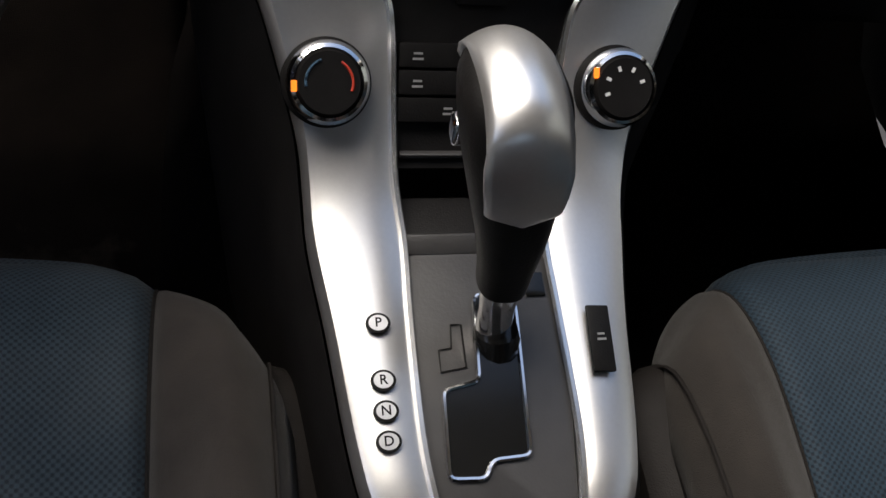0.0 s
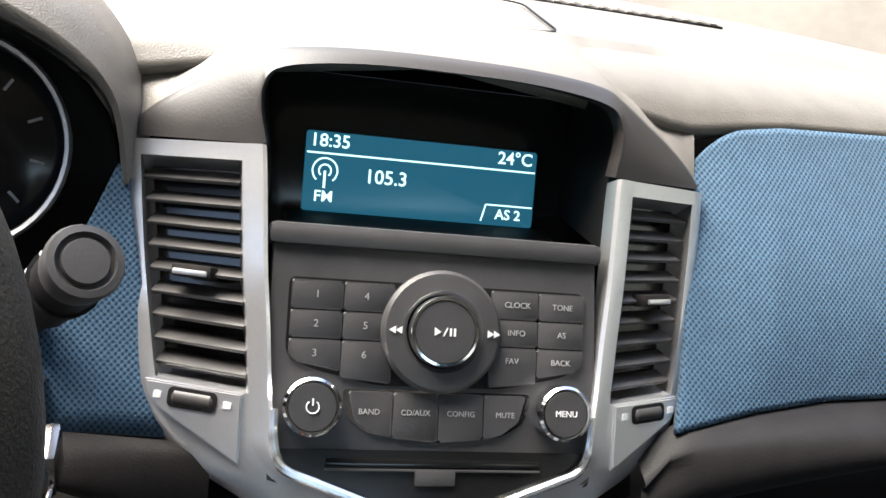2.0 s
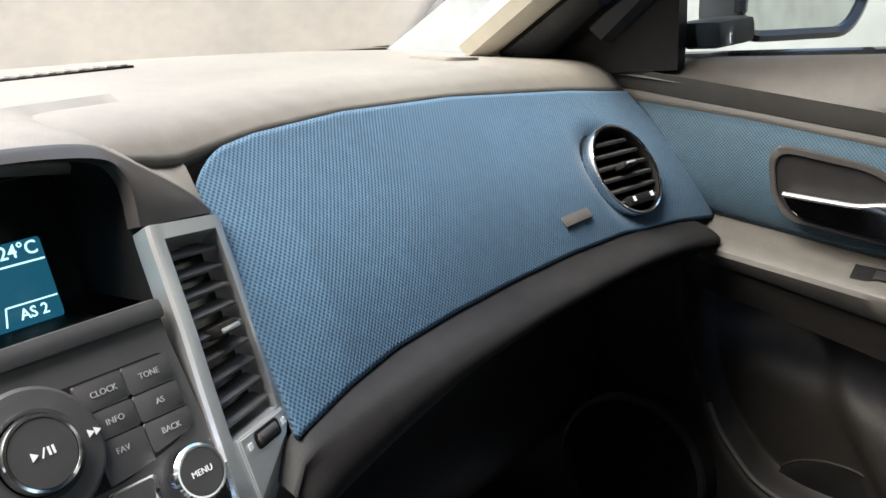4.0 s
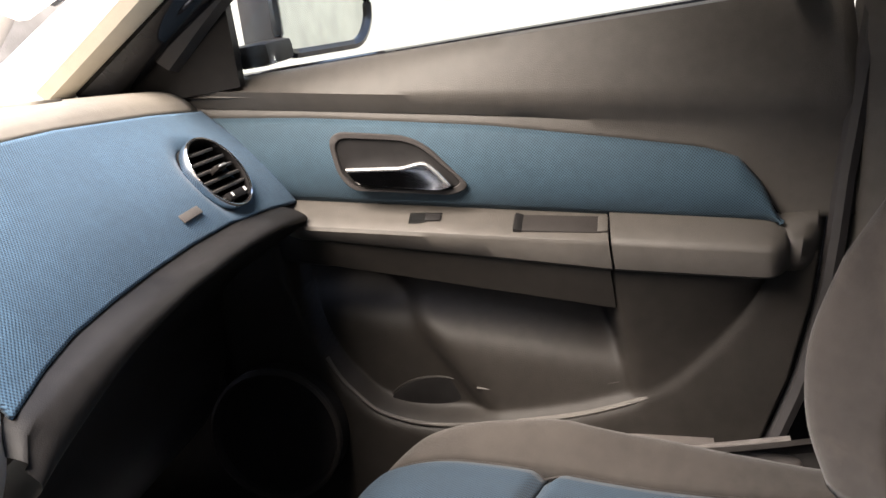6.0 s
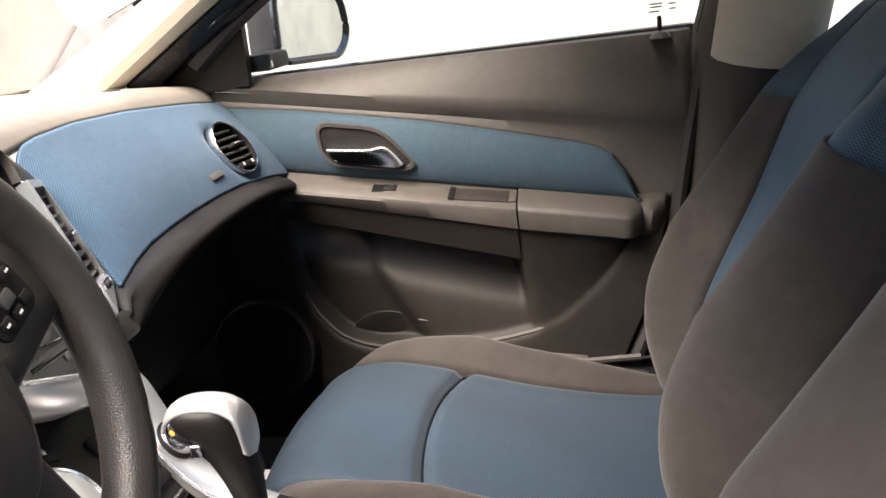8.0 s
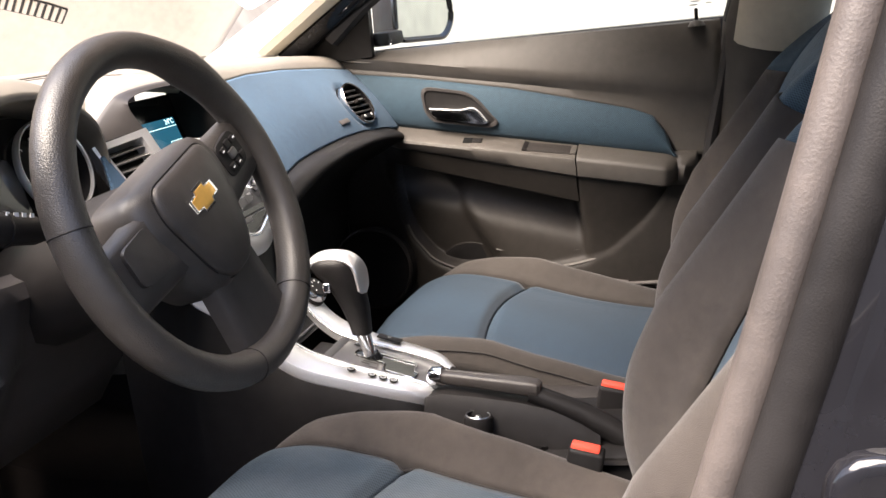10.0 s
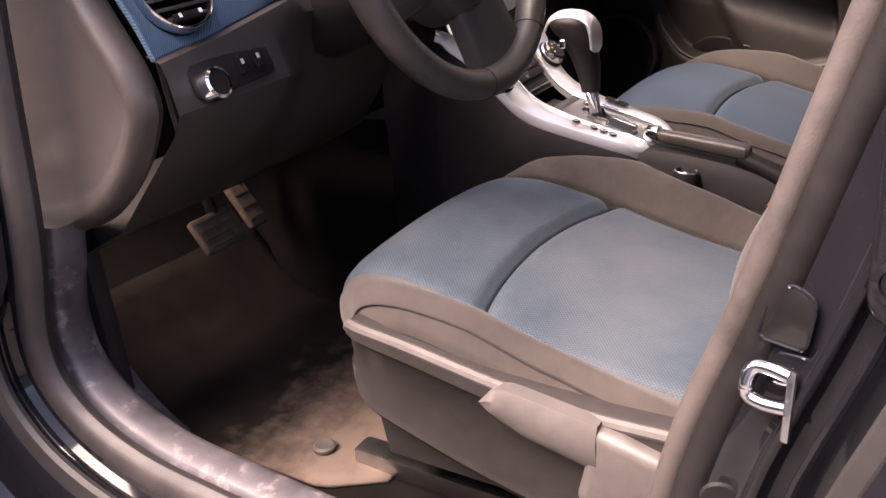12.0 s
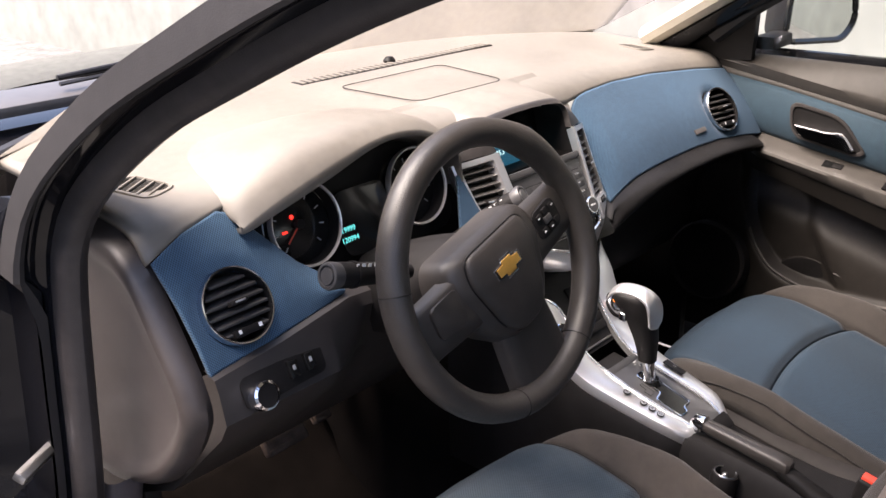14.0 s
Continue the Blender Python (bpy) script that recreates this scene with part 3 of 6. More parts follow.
part("pocket_edge", tube([kmx @ pose(0.004, 0.046, 0.0) @ V(x, y, 0) for x, y in round_corners([(-0.018, -0.016), (0.018, -0.016), (0.022, 0.018), (0.004, 0.026), (-0.010, 0.014)], 0.006)], 0.0013, 6, closed=True), PAINT, pocket)
hinge = part("hinge_pocket", plate(rounded(0.056, 0.150, 0.020), 0.010, frame_of((-0.792, -0.747, 0.582), (0.05, -1, 0.0), (0, -0.25, 1)), 0.008, seg=4), PAINT, car, "pressed black hinge pocket with bolts")
for hz_ in (0.042, 0.0, -0.042):
    part("hinge_bolt", lathe([(0.014, 0.0), (0.015, 0.004), (0.011, 0.006), (0.010, 0.003), (0.007, 0.003), (0.0065, 0.009), (0.0, 0.010)], frame_of((-0.800, -0.747 - 0.25 * hz_, 0.582 + hz_), (0.05, -1, 0.0), (0, -0.25, 1)), 24), PAINT if hz_ else STEEL, hinge)
for k, (yo, xo) in enumerate(((-0.075, -0.034), (-0.098, -0.040))):
    part("pressed_line", tube(spline([(x + xo, y + yo, z) for x, y, z in bp], 24), 0.004, 8, up=(1, 0, 0)), PAINT, car)
part("plug", lathe([(0.014, 0), (0.013, 0.003), (0.0, 0.004)], frame_of((-0.770, -0.632, 0.335), (0.3, -1, 0), (0, -0.3, 1)), 20), BLACK, car)

# ---- driver's door, standing open ----
ddoor = thing("front_door", (-0.83, 0.33, 0.3), "black driver's door standing wide open", "car door")
dm = pose(-0.90, 0.40, 0.04, 0, 0, 110)
part("door_shell", box((0.10, 1.0, 0.72), dm @ Matrix.Translation((0.0, 0.56, 0.32)), 0.03, 3), PAINT, ddoor)
part("door_lining", box((0.03, 0.86, 0.60), dm @ Matrix.Translation((-0.06, 0.58, 0.33)), 0.014, 3), DOORPL, ddoor, "grey door lining")
part("check_strap", box((0.012, 0.125, 0.016), frame_of((-0.792, 0.199, 0.476), (0.3, -0.4, 0.8), (-0.090, -0.080, 0.031)), 0.003), STEEL, ddoor, "steel door check strap")
part("strap_end", lathe([(0.013, 0.0), (0.013, 0.008), (0.006, 0.012), (0.0, 0.012)], frame_of((-0.748, 0.238, 0.462), (0.7, 0.6, 0), (0, 0.2, 1)), 20), STEEL, ddoor)


# ---- dashboard ----
dash = thing("dashboard", (0, 0.2, 0.35), "charcoal soft-touch dashboard with blue cloth panels", "dashboard")
EDGE = [(-0.72, 0.060, 0.722), (-0.69, 0.067, 0.729), (-0.64, 0.079, 0.748), (-0.56, 0.090, 0.763), (-0.50, 0.10, 0.766), (-0.40, 0.11, 0.766), (-0.19, 0.10, 0.748), (-0.10, 0.10, 0.768), (0.0, 0.10, 0.785), (0.10, 0.10, 0.768), (0.17, 0.105, 0.752),
        (0.24, 0.111, 0.761), (0.33, 0.113, 0.764), (0.46, 0.109, 0.759), (0.63, 0.097, 0.744), (0.735, 0.088, 0.731)]


def edge_at(x):
    return lerp_table(EDGE, x)


rows = []
for x in np.linspace(-0.692, 0.735, 80):
    y, z = edge_at(x)
    yw = 0.635 - 0.42 * x * x
    top = 0.792 - 0.02 * (abs(x) / 0.7) ** 3
    row = spline([(y, z), (y + 0.016, z + 0.5 * (top - z)), (y + 0.045, z + 0.85 * (top - z)), (y + 0.10, top), ((y + 0.1 + yw) / 2, top + 0.008), (yw, top + 0.014), (yw + 0.03, top - 0.01)], 22)
    rows.append([V(x, p[0], p[1]) for p in row])
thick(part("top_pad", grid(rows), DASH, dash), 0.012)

DV, PV = V(-0.613, 0.012, 0.668), V(0.617, 0.018, 0.674)
AXIS = V(0, -0.86, 0.5)


def holed(bm, c, r):
    """Cuts the round opening for an outlet, dishing the cloth in towards it."""
    gone = []
    for v in bm.verts:
        d = v.co - c
        rad = (d - AXIS * d.dot(AXIS)).length
        if rad < r * 1.5:
            v.co -= AXIS * 0.007 * max(0.0, (1.5 - rad / r) / 0.5) ** 2 if rad > r else AXIS * 0.007
    for f in bm.faces:
        d = f.calc_center_median() - c
        if (d - AXIS * d.dot(AXIS)).length < r * 0.97:
            gone.append(f)
    bmesh.ops.delete(bm, geom=gone, context="FACES")
    return bm


# blue passenger panel
BOT = [(0.125, -0.022, 0.578), (0.145, -0.012, 0.598), (0.196, -0.006, 0.610), (0.249, 0.0, 0.617), (0.316, 0.002, 0.621), (0.392, 0.003, 0.623), (0.477, 0.003, 0.623), (0.574, 0.002, 0.619), (0.672, -0.006, 0.609), (0.742, -0.012, 0.598)]
rows = []
for f in np.linspace(0, 1, 150):
    row = []
    for u in np.linspace(0, 1, 44):
        xl = 0.146 + 0.028 * u
        x = xl + (0.742 - xl) * f
        yb, zb = lerp_table(BOT, x)
        yt, zt = edge_at(max(x, 0.172))
        if f < 0.07:
            zt -= 0.018 * (1 - f / 0.07) ** 2
            yt -= 0.009 * (1 - f / 0.07) ** 2
        row.append(V(x, yb + (yt - yb) * u - 0.014 * math.sin(math.pi * u) * (1 - 0.4 * u) * min(1, 0.2 + f * 8), zb + (zt - zb) * u))
    rows.append(row)
thick(part("cloth_panel", holed(grid(rows), PV, 0.046), BLUE, dash, "blue mesh cloth panel"), 0.006)
rows = []
for u in np.linspace(0, 1, 12):
    z = 0.585 + 0.125 * u
    rows.append([V(x, 0.5 * (z - 0.65) + 0.028 + 0.012 * (-0.15 - x) / 0.15, z) for x in np.linspace(-0.238 + 0.064 * u ** 0.8, -0.140 - 0.030 * u, 14)])
thick(part("cloth_panel", grid(rows), BLUE, dash, "blue mesh cloth strip beside the outlet"), 0.005)
# short grey band below the strip, running on to the console
rows = []
for x in np.linspace(-0.250, -0.116, 20):
    zb = min(0.566, 0.556 - 0.36 * (x + 0.185))
    sec = [(0.012, 0.588), (-0.004, 0.584), (-0.014, 0.578), (-0.020, (0.578 + zb) / 2), (-0.017, zb + 0.004), (-0.006, zb - 0.003), (0.050, zb - 0.015)]
    rows.append([V(x, p[0], p[1]) for p in spline(sec, 24)])
part("lower_dash", grid(rows), TRIM, dash, "", 70)
# trim band under the passenger's panel
rows = []
KNEE = [(0.115, -0.028, 0.545), (0.165, -0.03, 0.562), (0.219, -0.03, 0.576), (0.28, -0.03, 0.589), (0.387, -0.03, 0.598), (0.523, -0.03, 0.598), (0.624, -0.03, 0.590), (0.70, -0.032, 0.578)]
for x in np.linspace(0.125, 0.70, 40):
    yb, zb = lerp_table(BOT, x)
    yk, zk = lerp_table(KNEE, x)
    sec = [(yb + 0.01, zb + 0.002), (yb - 0.006, zb - 0.004), (yk + 0.004, zb - 0.010), (yk - 0.005, (zk + zb) / 2 - 0.006), (yk + 0.004, zk - 0.002), (yk + 0.05, zk - 0.026), (0.10, 0.50), (0.12, 0.40), (0.20, 0.30), (0.40, 0.28)]
    rows.append([V(x, p[0], p[1]) for p in spline(sec, 30)])
part("lower_dash", grid(rows), BLACK, dash, "", 70)

# driver's blue panel
rows = []
DB_BOT = [(-0.70, -0.006, 0.600), (-0.67, -0.003, 0.604), (-0.58, 0.0, 0.612), (-0.485, 0.004, 0.626), (-0.46, 0.006, 0.63)]
DB_TOP = [(-0.70, 0.064, 0.725), (-0.69, 0.066, 0.728), (-0.64, 0.078, 0.747), (-0.585, 0.085, 0.759), (-0.565, 0.082, 0.752), (-0.535, 0.068, 0.718), (-0.50, 0.045, 0.677), (-0.46, 0.02, 0.645)]
for x in np.linspace(-0.688, -0.46, 90):
    yb, zb = lerp_table(DB_BOT, x)
    yt, zt = lerp_table(DB_TOP, x)
    rows.append([V(x - 0.012 * (1 - u) * (x < -0.69) + 0.016 * (1 - u) * max(0, (-0.6 - x) / 0.1), yb + (yt - yb) * u - 0.010 * math.sin(math.pi * u), zb + (zt - zb) * u) for u in np.linspace(0, 1, 50)])
thick(part("cloth_panel", holed(grid(rows), DV, 0.046), BLUE, dash, "blue mesh cloth panel round the side vent"), 0.006)
# panel under it with the lamp switch, then the knee bolster
rows = []
for x in np.linspace(-0.675, -0.20, 34):
    yb, zb = lerp_table(DB_BOT + [(-0.20, 0.01, 0.61)], x)
    k = max(0.0, min(1.0, (x + 0.50) / 0.08))
    sec = [(yb + 0.012, zb + 0.003), (yb - 0.008, zb - 0.004), (yb - 0.014, zb - 0.02), (-0.025 + 0.05 * k, 0.545 - 0.01 * k), (-0.01 + 0.05 * k, 0.52), (0.04 + 0.02 * k, 0.47), (0.12, 0.39), (0.22, 0.34), (0.40, 0.36)]
    rows.append([V(x, p[0], p[1]) for p in sec])
part("knee_panel", grid(rows), HOODF, dash)
lsw = frame_of((-0.584, -0.018, 0.572), (1, 0.03, 0.03), (0, 0.35, 0.94))
lamp = part("lamp_switch", plate(rounded(0.125, 0.040, 0.010), 0.003, lsw), BLACK, dash, "black lamp switch panel")
part("rotary_knob", lathe([(0.017, 0.0), (0.0165, 0.014), (0.014, 0.017), (0.0, 0.017)], lsw @ Matrix.Translation((-0.042, -0.008, 0.003)), 32), BLACK, lamp)
part("knob_ring", lathe([(0.0185, 0.0), (0.019, 0.007), (0.0175, 0.016), (0.0145, 0.0178)], lsw @ Matrix.Translation((-0.042, -0.008, 0.003)), 36, cap=False), CHROME, lamp, "chrome knob ring")
for k in range(2):
    part("dimmer", box((0.014, 0.022, 0.008), lsw @ pose(0.012 + 0.026 * k, 0.002, 0.005), 0.002), GLOSSB, lamp)
    part("print", box((0.004, 0.006, 0.0006), lsw @ pose(0.012 + 0.026 * k, 0.004, 0.0093), 0), GREYP, lamp)
# rounded end cap
cap = [(0.335, 0.764), (0.17, 0.764), (0.118, 0.754), (0.091, 0.738), (0.071, 0.717), (-0.002, 0.600), (-0.017, 0.555), (0.02, 0.49), (0.09, 0.42), (0.205, 0.378), (0.335, 0.38)]
cap = round_corners(cap, [0.02, 0.03, 0.02, 0.02, 0.02, 0.02, 0.05, 0.06, 0.05, 0.03, 0.03])
cyc, czc = 0.12, 0.57
rows = []
for inset, x in ((0.03, -0.680), (0.0, -0.690), (0.03, -0.702), (0.07, -0.710), (0.12, -0.7135), (0.18, -0.7130), (0.24, -0.7080), (0.30, -0.7050), (0.5, -0.704), (0.98, -0.704)):
    rows.append([V(x, y + (cyc - y) * inset, z + (czc - z) * inset) for y, z in cap])
part("end_cap", grid(rows, None, True, True), CAPPL, dash, "dark plastic end cap")
# hinge-side lower kick panel
part("kick_panel", box((0.03, 0.35, 0.36), pose(-0.640, 0.42, 0.19), 0.012), TRIM, dash)
part("kick_panel", box((0.03, 0.45, 0.5), pose(0.735, 0.36, 0.28), 0.012), BLACK, dash)


def side_vent(o, x, y, r, ribs):
    """Round outlet: chrome ring, dark well, horizontal vanes, a knob on the middle vane and a thumbwheel."""
    m = frame_of(o, x, y)
    vent = part("side_vent", lathe([(r * 1.0, -0.03), (r * 1.0, -0.002), (r * 0.94, 0.0005), (r * 0.92, -0.045), (0.001, -0.045)], m, 36, cap=False), BLACK, dash, "round black air outlet")
    part("ring", lathe([(r * 1.01, -0.012), (r * 1.025, -0.001), (r * 1.0, 0.0015), (r * 0.965, 0.001), (r * 0.95, -0.004)], m, 44, cap=False), CHROME, vent, "bright satin ring")
    for k in range(ribs):
        h = r * (0.72 - 1.3 * k / (ribs - 1))
        w = 2 * math.sqrt(max(0.0, (0.9 * r) ** 2 - h * h))
        part("vane", box((w, 0.0035, 0.022), m @ pose(0, h, -0.013, 25, 0, 0), 0.001), VANE, vent)
    part("knob", box((r * 0.5, r * 0.13, 0.012), m @ pose(0, r * 0.07, 0.001), 0.002), TRIM, vent, "silver tipped vane knob")
    part("knob_tip", box((r * 0.3, r * 0.05, 0.003), m @ pose(0, r * 0.07, 0.008), 0.001), SILVER, vent)
    part("thumbwheel", box((r * 0.9, r * 0.22, 0.012), m @ pose(0, -r * 0.68, -0.004), 0.003), BLACK, vent)
    bars("mark", [(-r * 0.3, -r * 0.66, 0.004), (r * 0.32, -r * 0.66, 0.005)], m @ Matrix.Translation((0, 0, 0.003)), WHITE, vent, 0.005)
    return vent


side_vent((-0.613, 0.0165, 0.6655), (1, 0.02, 0.0), (0, 0.5, 0.86), 0.047, 6)
side_vent((0.617, 0.0230, 0.671), (1, -0.10, -0.02), (0, 0.5, 0.86), 0.047, 6)
# small demister outlets
for o, sx in (((-0.622, 0.186, 0.7742), -1), ((0.600, 0.228, 0.7765), 1)):
    m = frame_of(o, (1, -0.25 * sx, -0.10 * sx), (0.1 * sx, 0.95, 0.07 if sx < 0 else 0.03))
    demist = part("demister", ring_plate(rounded(0.050, 0.078, 0.016), rounded(0.041, 0.068, 0.012), 0.0070, m), DASH, dash)
    part("well", plate(rounded(0.041, 0.068, 0.012), 0.0045, m, 0), GLOSSB, demist)
    for k in range(4):
        part("vane", box((0.041, 0.0028, 0.004), m @ pose(0, -0.024 + 0.016 * k, 0.0050, 0, 0, -12 * sx), 0.001), DASH, demist)
# long demister grille and flat lid on the top
grille = part("demister_grille", box((0.52, 0.030, 0.003), pose(0.10, 0.445, 0.8005, 2, 0, 0), 0.001), BLACK, dash, "dark demister grille along the windscreen")
for k in range(34):
    x = -0.15 + 0.50 * k / 33
    part("fin", box((0.008, 0.026, 0.004), pose(x, 0.445, 0.8015, 2, 0, 0), 0.001), DASH, grille)
lid = round_corners([(-0.11, 0.0), (0.11, 0.0), (0.13, 0.17), (-0.13, 0.17)], 0.025)
part("lid_seam", ring_plate([(x * 1.012, y * 1.012 - 0.001) for x, y in lid], lid, 0.0012, pose(-0.005, 0.195, 0.7940, 2.2, 0, 0)), BLACK, dash)
part("sensor", lathe([(0.012, 0), (0.012, 0.006), (0.007, 0.012), (0.0, 0.013)], Matrix.Translation((0.085, 0.462, 0.800)), 16), BLACK, dash)
# small raised airbag badge
part("badge", box((0.043, 0.010, 0.002), frame_of((0.508, 0.014, 0.648), (1, 0.0, 0.0), (0, 0.62, 0.78)), 0.001), LEVER, dash, "small grey raised badge")

# ---- instrument cluster ----
cl_m = frame_of((-0.36, 0.066, 0.711), (1, 0, 0), (0, 0.28, 0.96))
cluster = thing("instrument_cluster", (-0.36, 0.1, 0.66), "black instrument cluster with silver-ringed dials under a hood", "instruments")
LIP = [(-0.573, 0.742), (-0.566, 0.7325), (-0.512, 0.7455), (-0.432, 0.767), (-0.36, 0.789), (-0.314, 0.796), (-0.269, 0.793), (-0.236, 0.783), (-0.200, 0.765), (-0.178, 0.742), (-0.170, 0.70)]
CREST = [(-0.560, 0.735), (-0.574, 0.757), (-0.556, 0.783), (-0.49, 0.808), (-0.40, 0.821), (-0.325, 0.826), (-0.268, 0.820), (-0.225, 0.806), (-0.190, 0.784), (-0.168, 0.753), (-0.163, 0.705)]
rows = []
for (lx, lz), (kx, kz) in zip(spline(LIP, 44), spline(CREST, 44)):
    rows.append([V(-0.36 + (lx + 0.36) * 0.94, 0.115, lz - 0.014), V(lx + 0.004, 0.072, lz - 0.007), V(lx, 0.0545, lz - 0.0008), V(lx, 0.0535, lz + 0.0004), V(lx + (kx - lx) * 0.27, 0.0535, lz + (kz - lz) * 0.27), V(lx + (kx - lx) * 0.30, 0.0545, lz + (kz - lz) * 0.30), V(lx + (kx - lx) * 0.62, 0.064, lz + (kz - lz) * 0.66), V(lx + (kx - lx) * 0.9, 0.084, lz + (kz - lz) * 0.92), V(kx, 0.112, kz), V(-0.36 + (kx + 0.36) * 0.99, 0.17, kz - 0.004), V(-0.36 + (kx + 0.36) * 0.93, 0.24, kz - 0.3 * max(0, kz - 0.785) - 0.006), V(-0.36 + (kx + 0.36) * 0.80, 0.33, min(kz, 0.788) - 0.004)])
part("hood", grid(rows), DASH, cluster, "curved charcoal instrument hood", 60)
part("back_plate", plate(round_corners([(-0.185, -0.075), (0.185, -0.075), (0.185, 0.03), (0.11, 0.075), (-0.11, 0.06), (-0.19, 0.03)], 0.04), 0.01, cl_m @ Matrix.Translation((0, 0, -0.03))), BLACK, cluster)
for gx, gy in ((-0.104, 0.002), (0.105, 0.002)):
    gm = cl_m @ Matrix.Translation((gx, gy, 0.0)) @ Matrix.Diagonal((0.94, 0.94, 1, 1))
    dial = part("dial", lathe([(0.058, -0.02), (0.054, -0.018), (0.001, -0.018)], gm, 40, cap=False), GLOSSB, cluster, "dark round dial")
    part("bezel", lathe([(0.0600, -0.006), (0.0615, 0.001), (0.0600, 0.005), (0.0578, 0.004), (0.0568, 0.0)], gm, 44, cap=False), SILVER, dial, "silver dial ring")
    part("dial_wall", lathe([(0.0568, 0.0015), (0.0560, -0.018)], gm, 44, cap=False), BLACK, dial)
    for k in range(9):
        a = radians(225 - 33.75 * k)
        part("tick", box((0.008, 0.0016, 0.0006), gm @ pose(0.041 * math.cos(a), 0.041 * math.sin(a), -0.0172) @ pose(0, 0, 0, 0, 0, math.degrees(a)), 0), GREYP, dial)
    part("needle", box((0.036, 0.002, 0.001), gm @ pose(-0.012, -0.010, -0.014, 0, 0, 220), 0), RED, dial)
    part("needle_hub", lathe([(0.007, -0.018), (0.007, -0.010), (0.0, -0.009)], gm, 16), BLACK, dial)
dm2 = cl_m @ Matrix.Translation((0.0, -0.012, -0.008))
part("info_panel", plate(round_corners([(-0.045, -0.052), (0.045, -0.052), (0.05, 0.04), (-0.05, 0.04)], 0.02), 0.002, dm2), GLOSSB, cluster)
text("digit", "19999", 0.0105, dm2 @ Matrix.Translation((-0.034, -0.013, 0.0024)), CYAN, cluster)
text("digit", "120994", 0.0105, dm2 @ Matrix.Translation((-0.034, -0.027, 0.0024)), CYAN, cluster)
part("telltale", lathe([(0.003, 0), (0.003, 0.0006), (0, 0.0006)], cl_m @ Matrix.Translation((-0.112, 0.014, -0.0165)), 12), REDGLOW, cluster, "small lit red telltale")
part("telltale", box((0.008, 0.003, 0.0006), cl_m @ Matrix.Translation((-0.128, -0.003, -0.0165)), 0), REDGLOW, cluster, "small lit red telltale")


# ---- steering wheel ----
WC = V(-0.358, -0.169, 0.676)
wm = frame_of(WC, (1, -0.03, 0.0), (0.0, 0.302, 0.953))
wheel = thing("steering_wheel", tuple(WC), "worn black steering wheel with a gold emblem", "steering wheel")
rim = []
for k in range(64):
    a = 2 * math.pi * k / 64
    rim.append(wm @ V(0.170 * math.cos(a), 0.170 * math.sin(a), 0))
bm = bmesh.new()
rows = []
for k in range(64):
    a = 2 * math.pi * k / 64
    bump = 1.0 + 0.14 * max(0, 1 - abs(math.degrees(a) % 180 - (55 if math.degrees(a) < 180 else 125)) / 14) if 0 < math.degrees(a) < 180 else 1.0
    row = []
    for j in range(14):
        b = 2 * math.pi * j / 14
        r = 0.0180 * bump
        row.append(wm @ V((0.170 + r * math.cos(b)) * math.cos(a), (0.170 + r * math.cos(b)) * math.sin(a), 1.12 * r * math.sin(b)))
    rows.append(row)
rows.append(rows[0])
bm = grid(rows, None, True)
bmesh.ops.remove_doubles(bm, verts=bm.verts[:], dist=1e-6)
part("rim", bm, LEATHER, wheel, "worn black textured rim")
wr = wm @ pose(0, 0, 0, 0, 0, 17)
# hub body, with the airbag cover as a raised shield on it
hub = round_corners([(-0.076, 0.055), (0.076, 0.055), (0.092, 0.020), (0.070, -0.050), (0.040, -0.088), (-0.040, -0.088), (-0.070, -0.050), (-0.092, 0.020)], [0.03, 0.03, 0.03, 0.03, 0.03, 0.03, 0.03, 0.03], 6)
rows = []
for s, h in ((0.96, -0.05), (1.0, -0.012), (0.985, -0.002), (0.93, 0.006), (0.82, 0.012), (0.5, 0.015), (0.02, 0.016)):
    rows.append([wr @ V(x * s, y * s, h) for x, y in hub])
part("hub", grid(rows, None, True, True), HUB, wheel, "", 60)
shield = round_corners([(-0.056, 0.048), (0.056, 0.048), (0.064, 0.018), (0.044, -0.055), (0.022, -0.078), (-0.022, -0.078), (-0.044, -0.055), (-0.064, 0.018)], [0.02, 0.02, 0.02, 0.03, 0.02, 0.02, 0.03, 0.02], 6)
rows = []
for s, h in ((1.0, 0.0), (1.0, 0.0125), (0.985, 0.0160), (0.95, 0.0180), (0.85, 0.0205), (0.5, 0.0235), (0.02, 0.0245)):
    rows.append([wr @ V(x * s, y * s, h) for x, y in shield])
part("airbag_cover", grid(rows, None, True, True), HUB, wheel, "black airbag cover", 60)
part("cover_seam", tube([wr @ V(x * 1.012, y * 1.012, 0.0128 - 0.004 * (abs(y) > 0.06)) for x, y in shield], 0.0012, 6, closed=True), BLACK, wheel)
# emblem: a plain cross of two bars, gold with a bright edge
bow = [(-0.022, -0.0065), (-0.0085, -0.0065), (-0.0085, -0.0125), (0.0105, -0.0125), (0.0105, -0.0065), (0.024, -0.0065), (0.022, 0.0065), (0.0085, 0.0065), (0.0085, 0.0125), (-0.0105, 0.0125), (-0.0105, 0.0065), (-0.024, 0.0065)]
em = wr @ Matrix.Translation((-0.004, 0.008, 0.0225))
emblem = part("emblem", plate([(x * 1.12, y * 1.14) for x, y in bow], 0.0025, em, 0.0006), CHROME, wheel, "plain cross-shaped emblem, gold in a bright edge")
part("emblem_fill", plate([(x * 0.92, y * 0.88) for x, y in bow], 0.0034, em, 0.0006), GOLD, emblem)


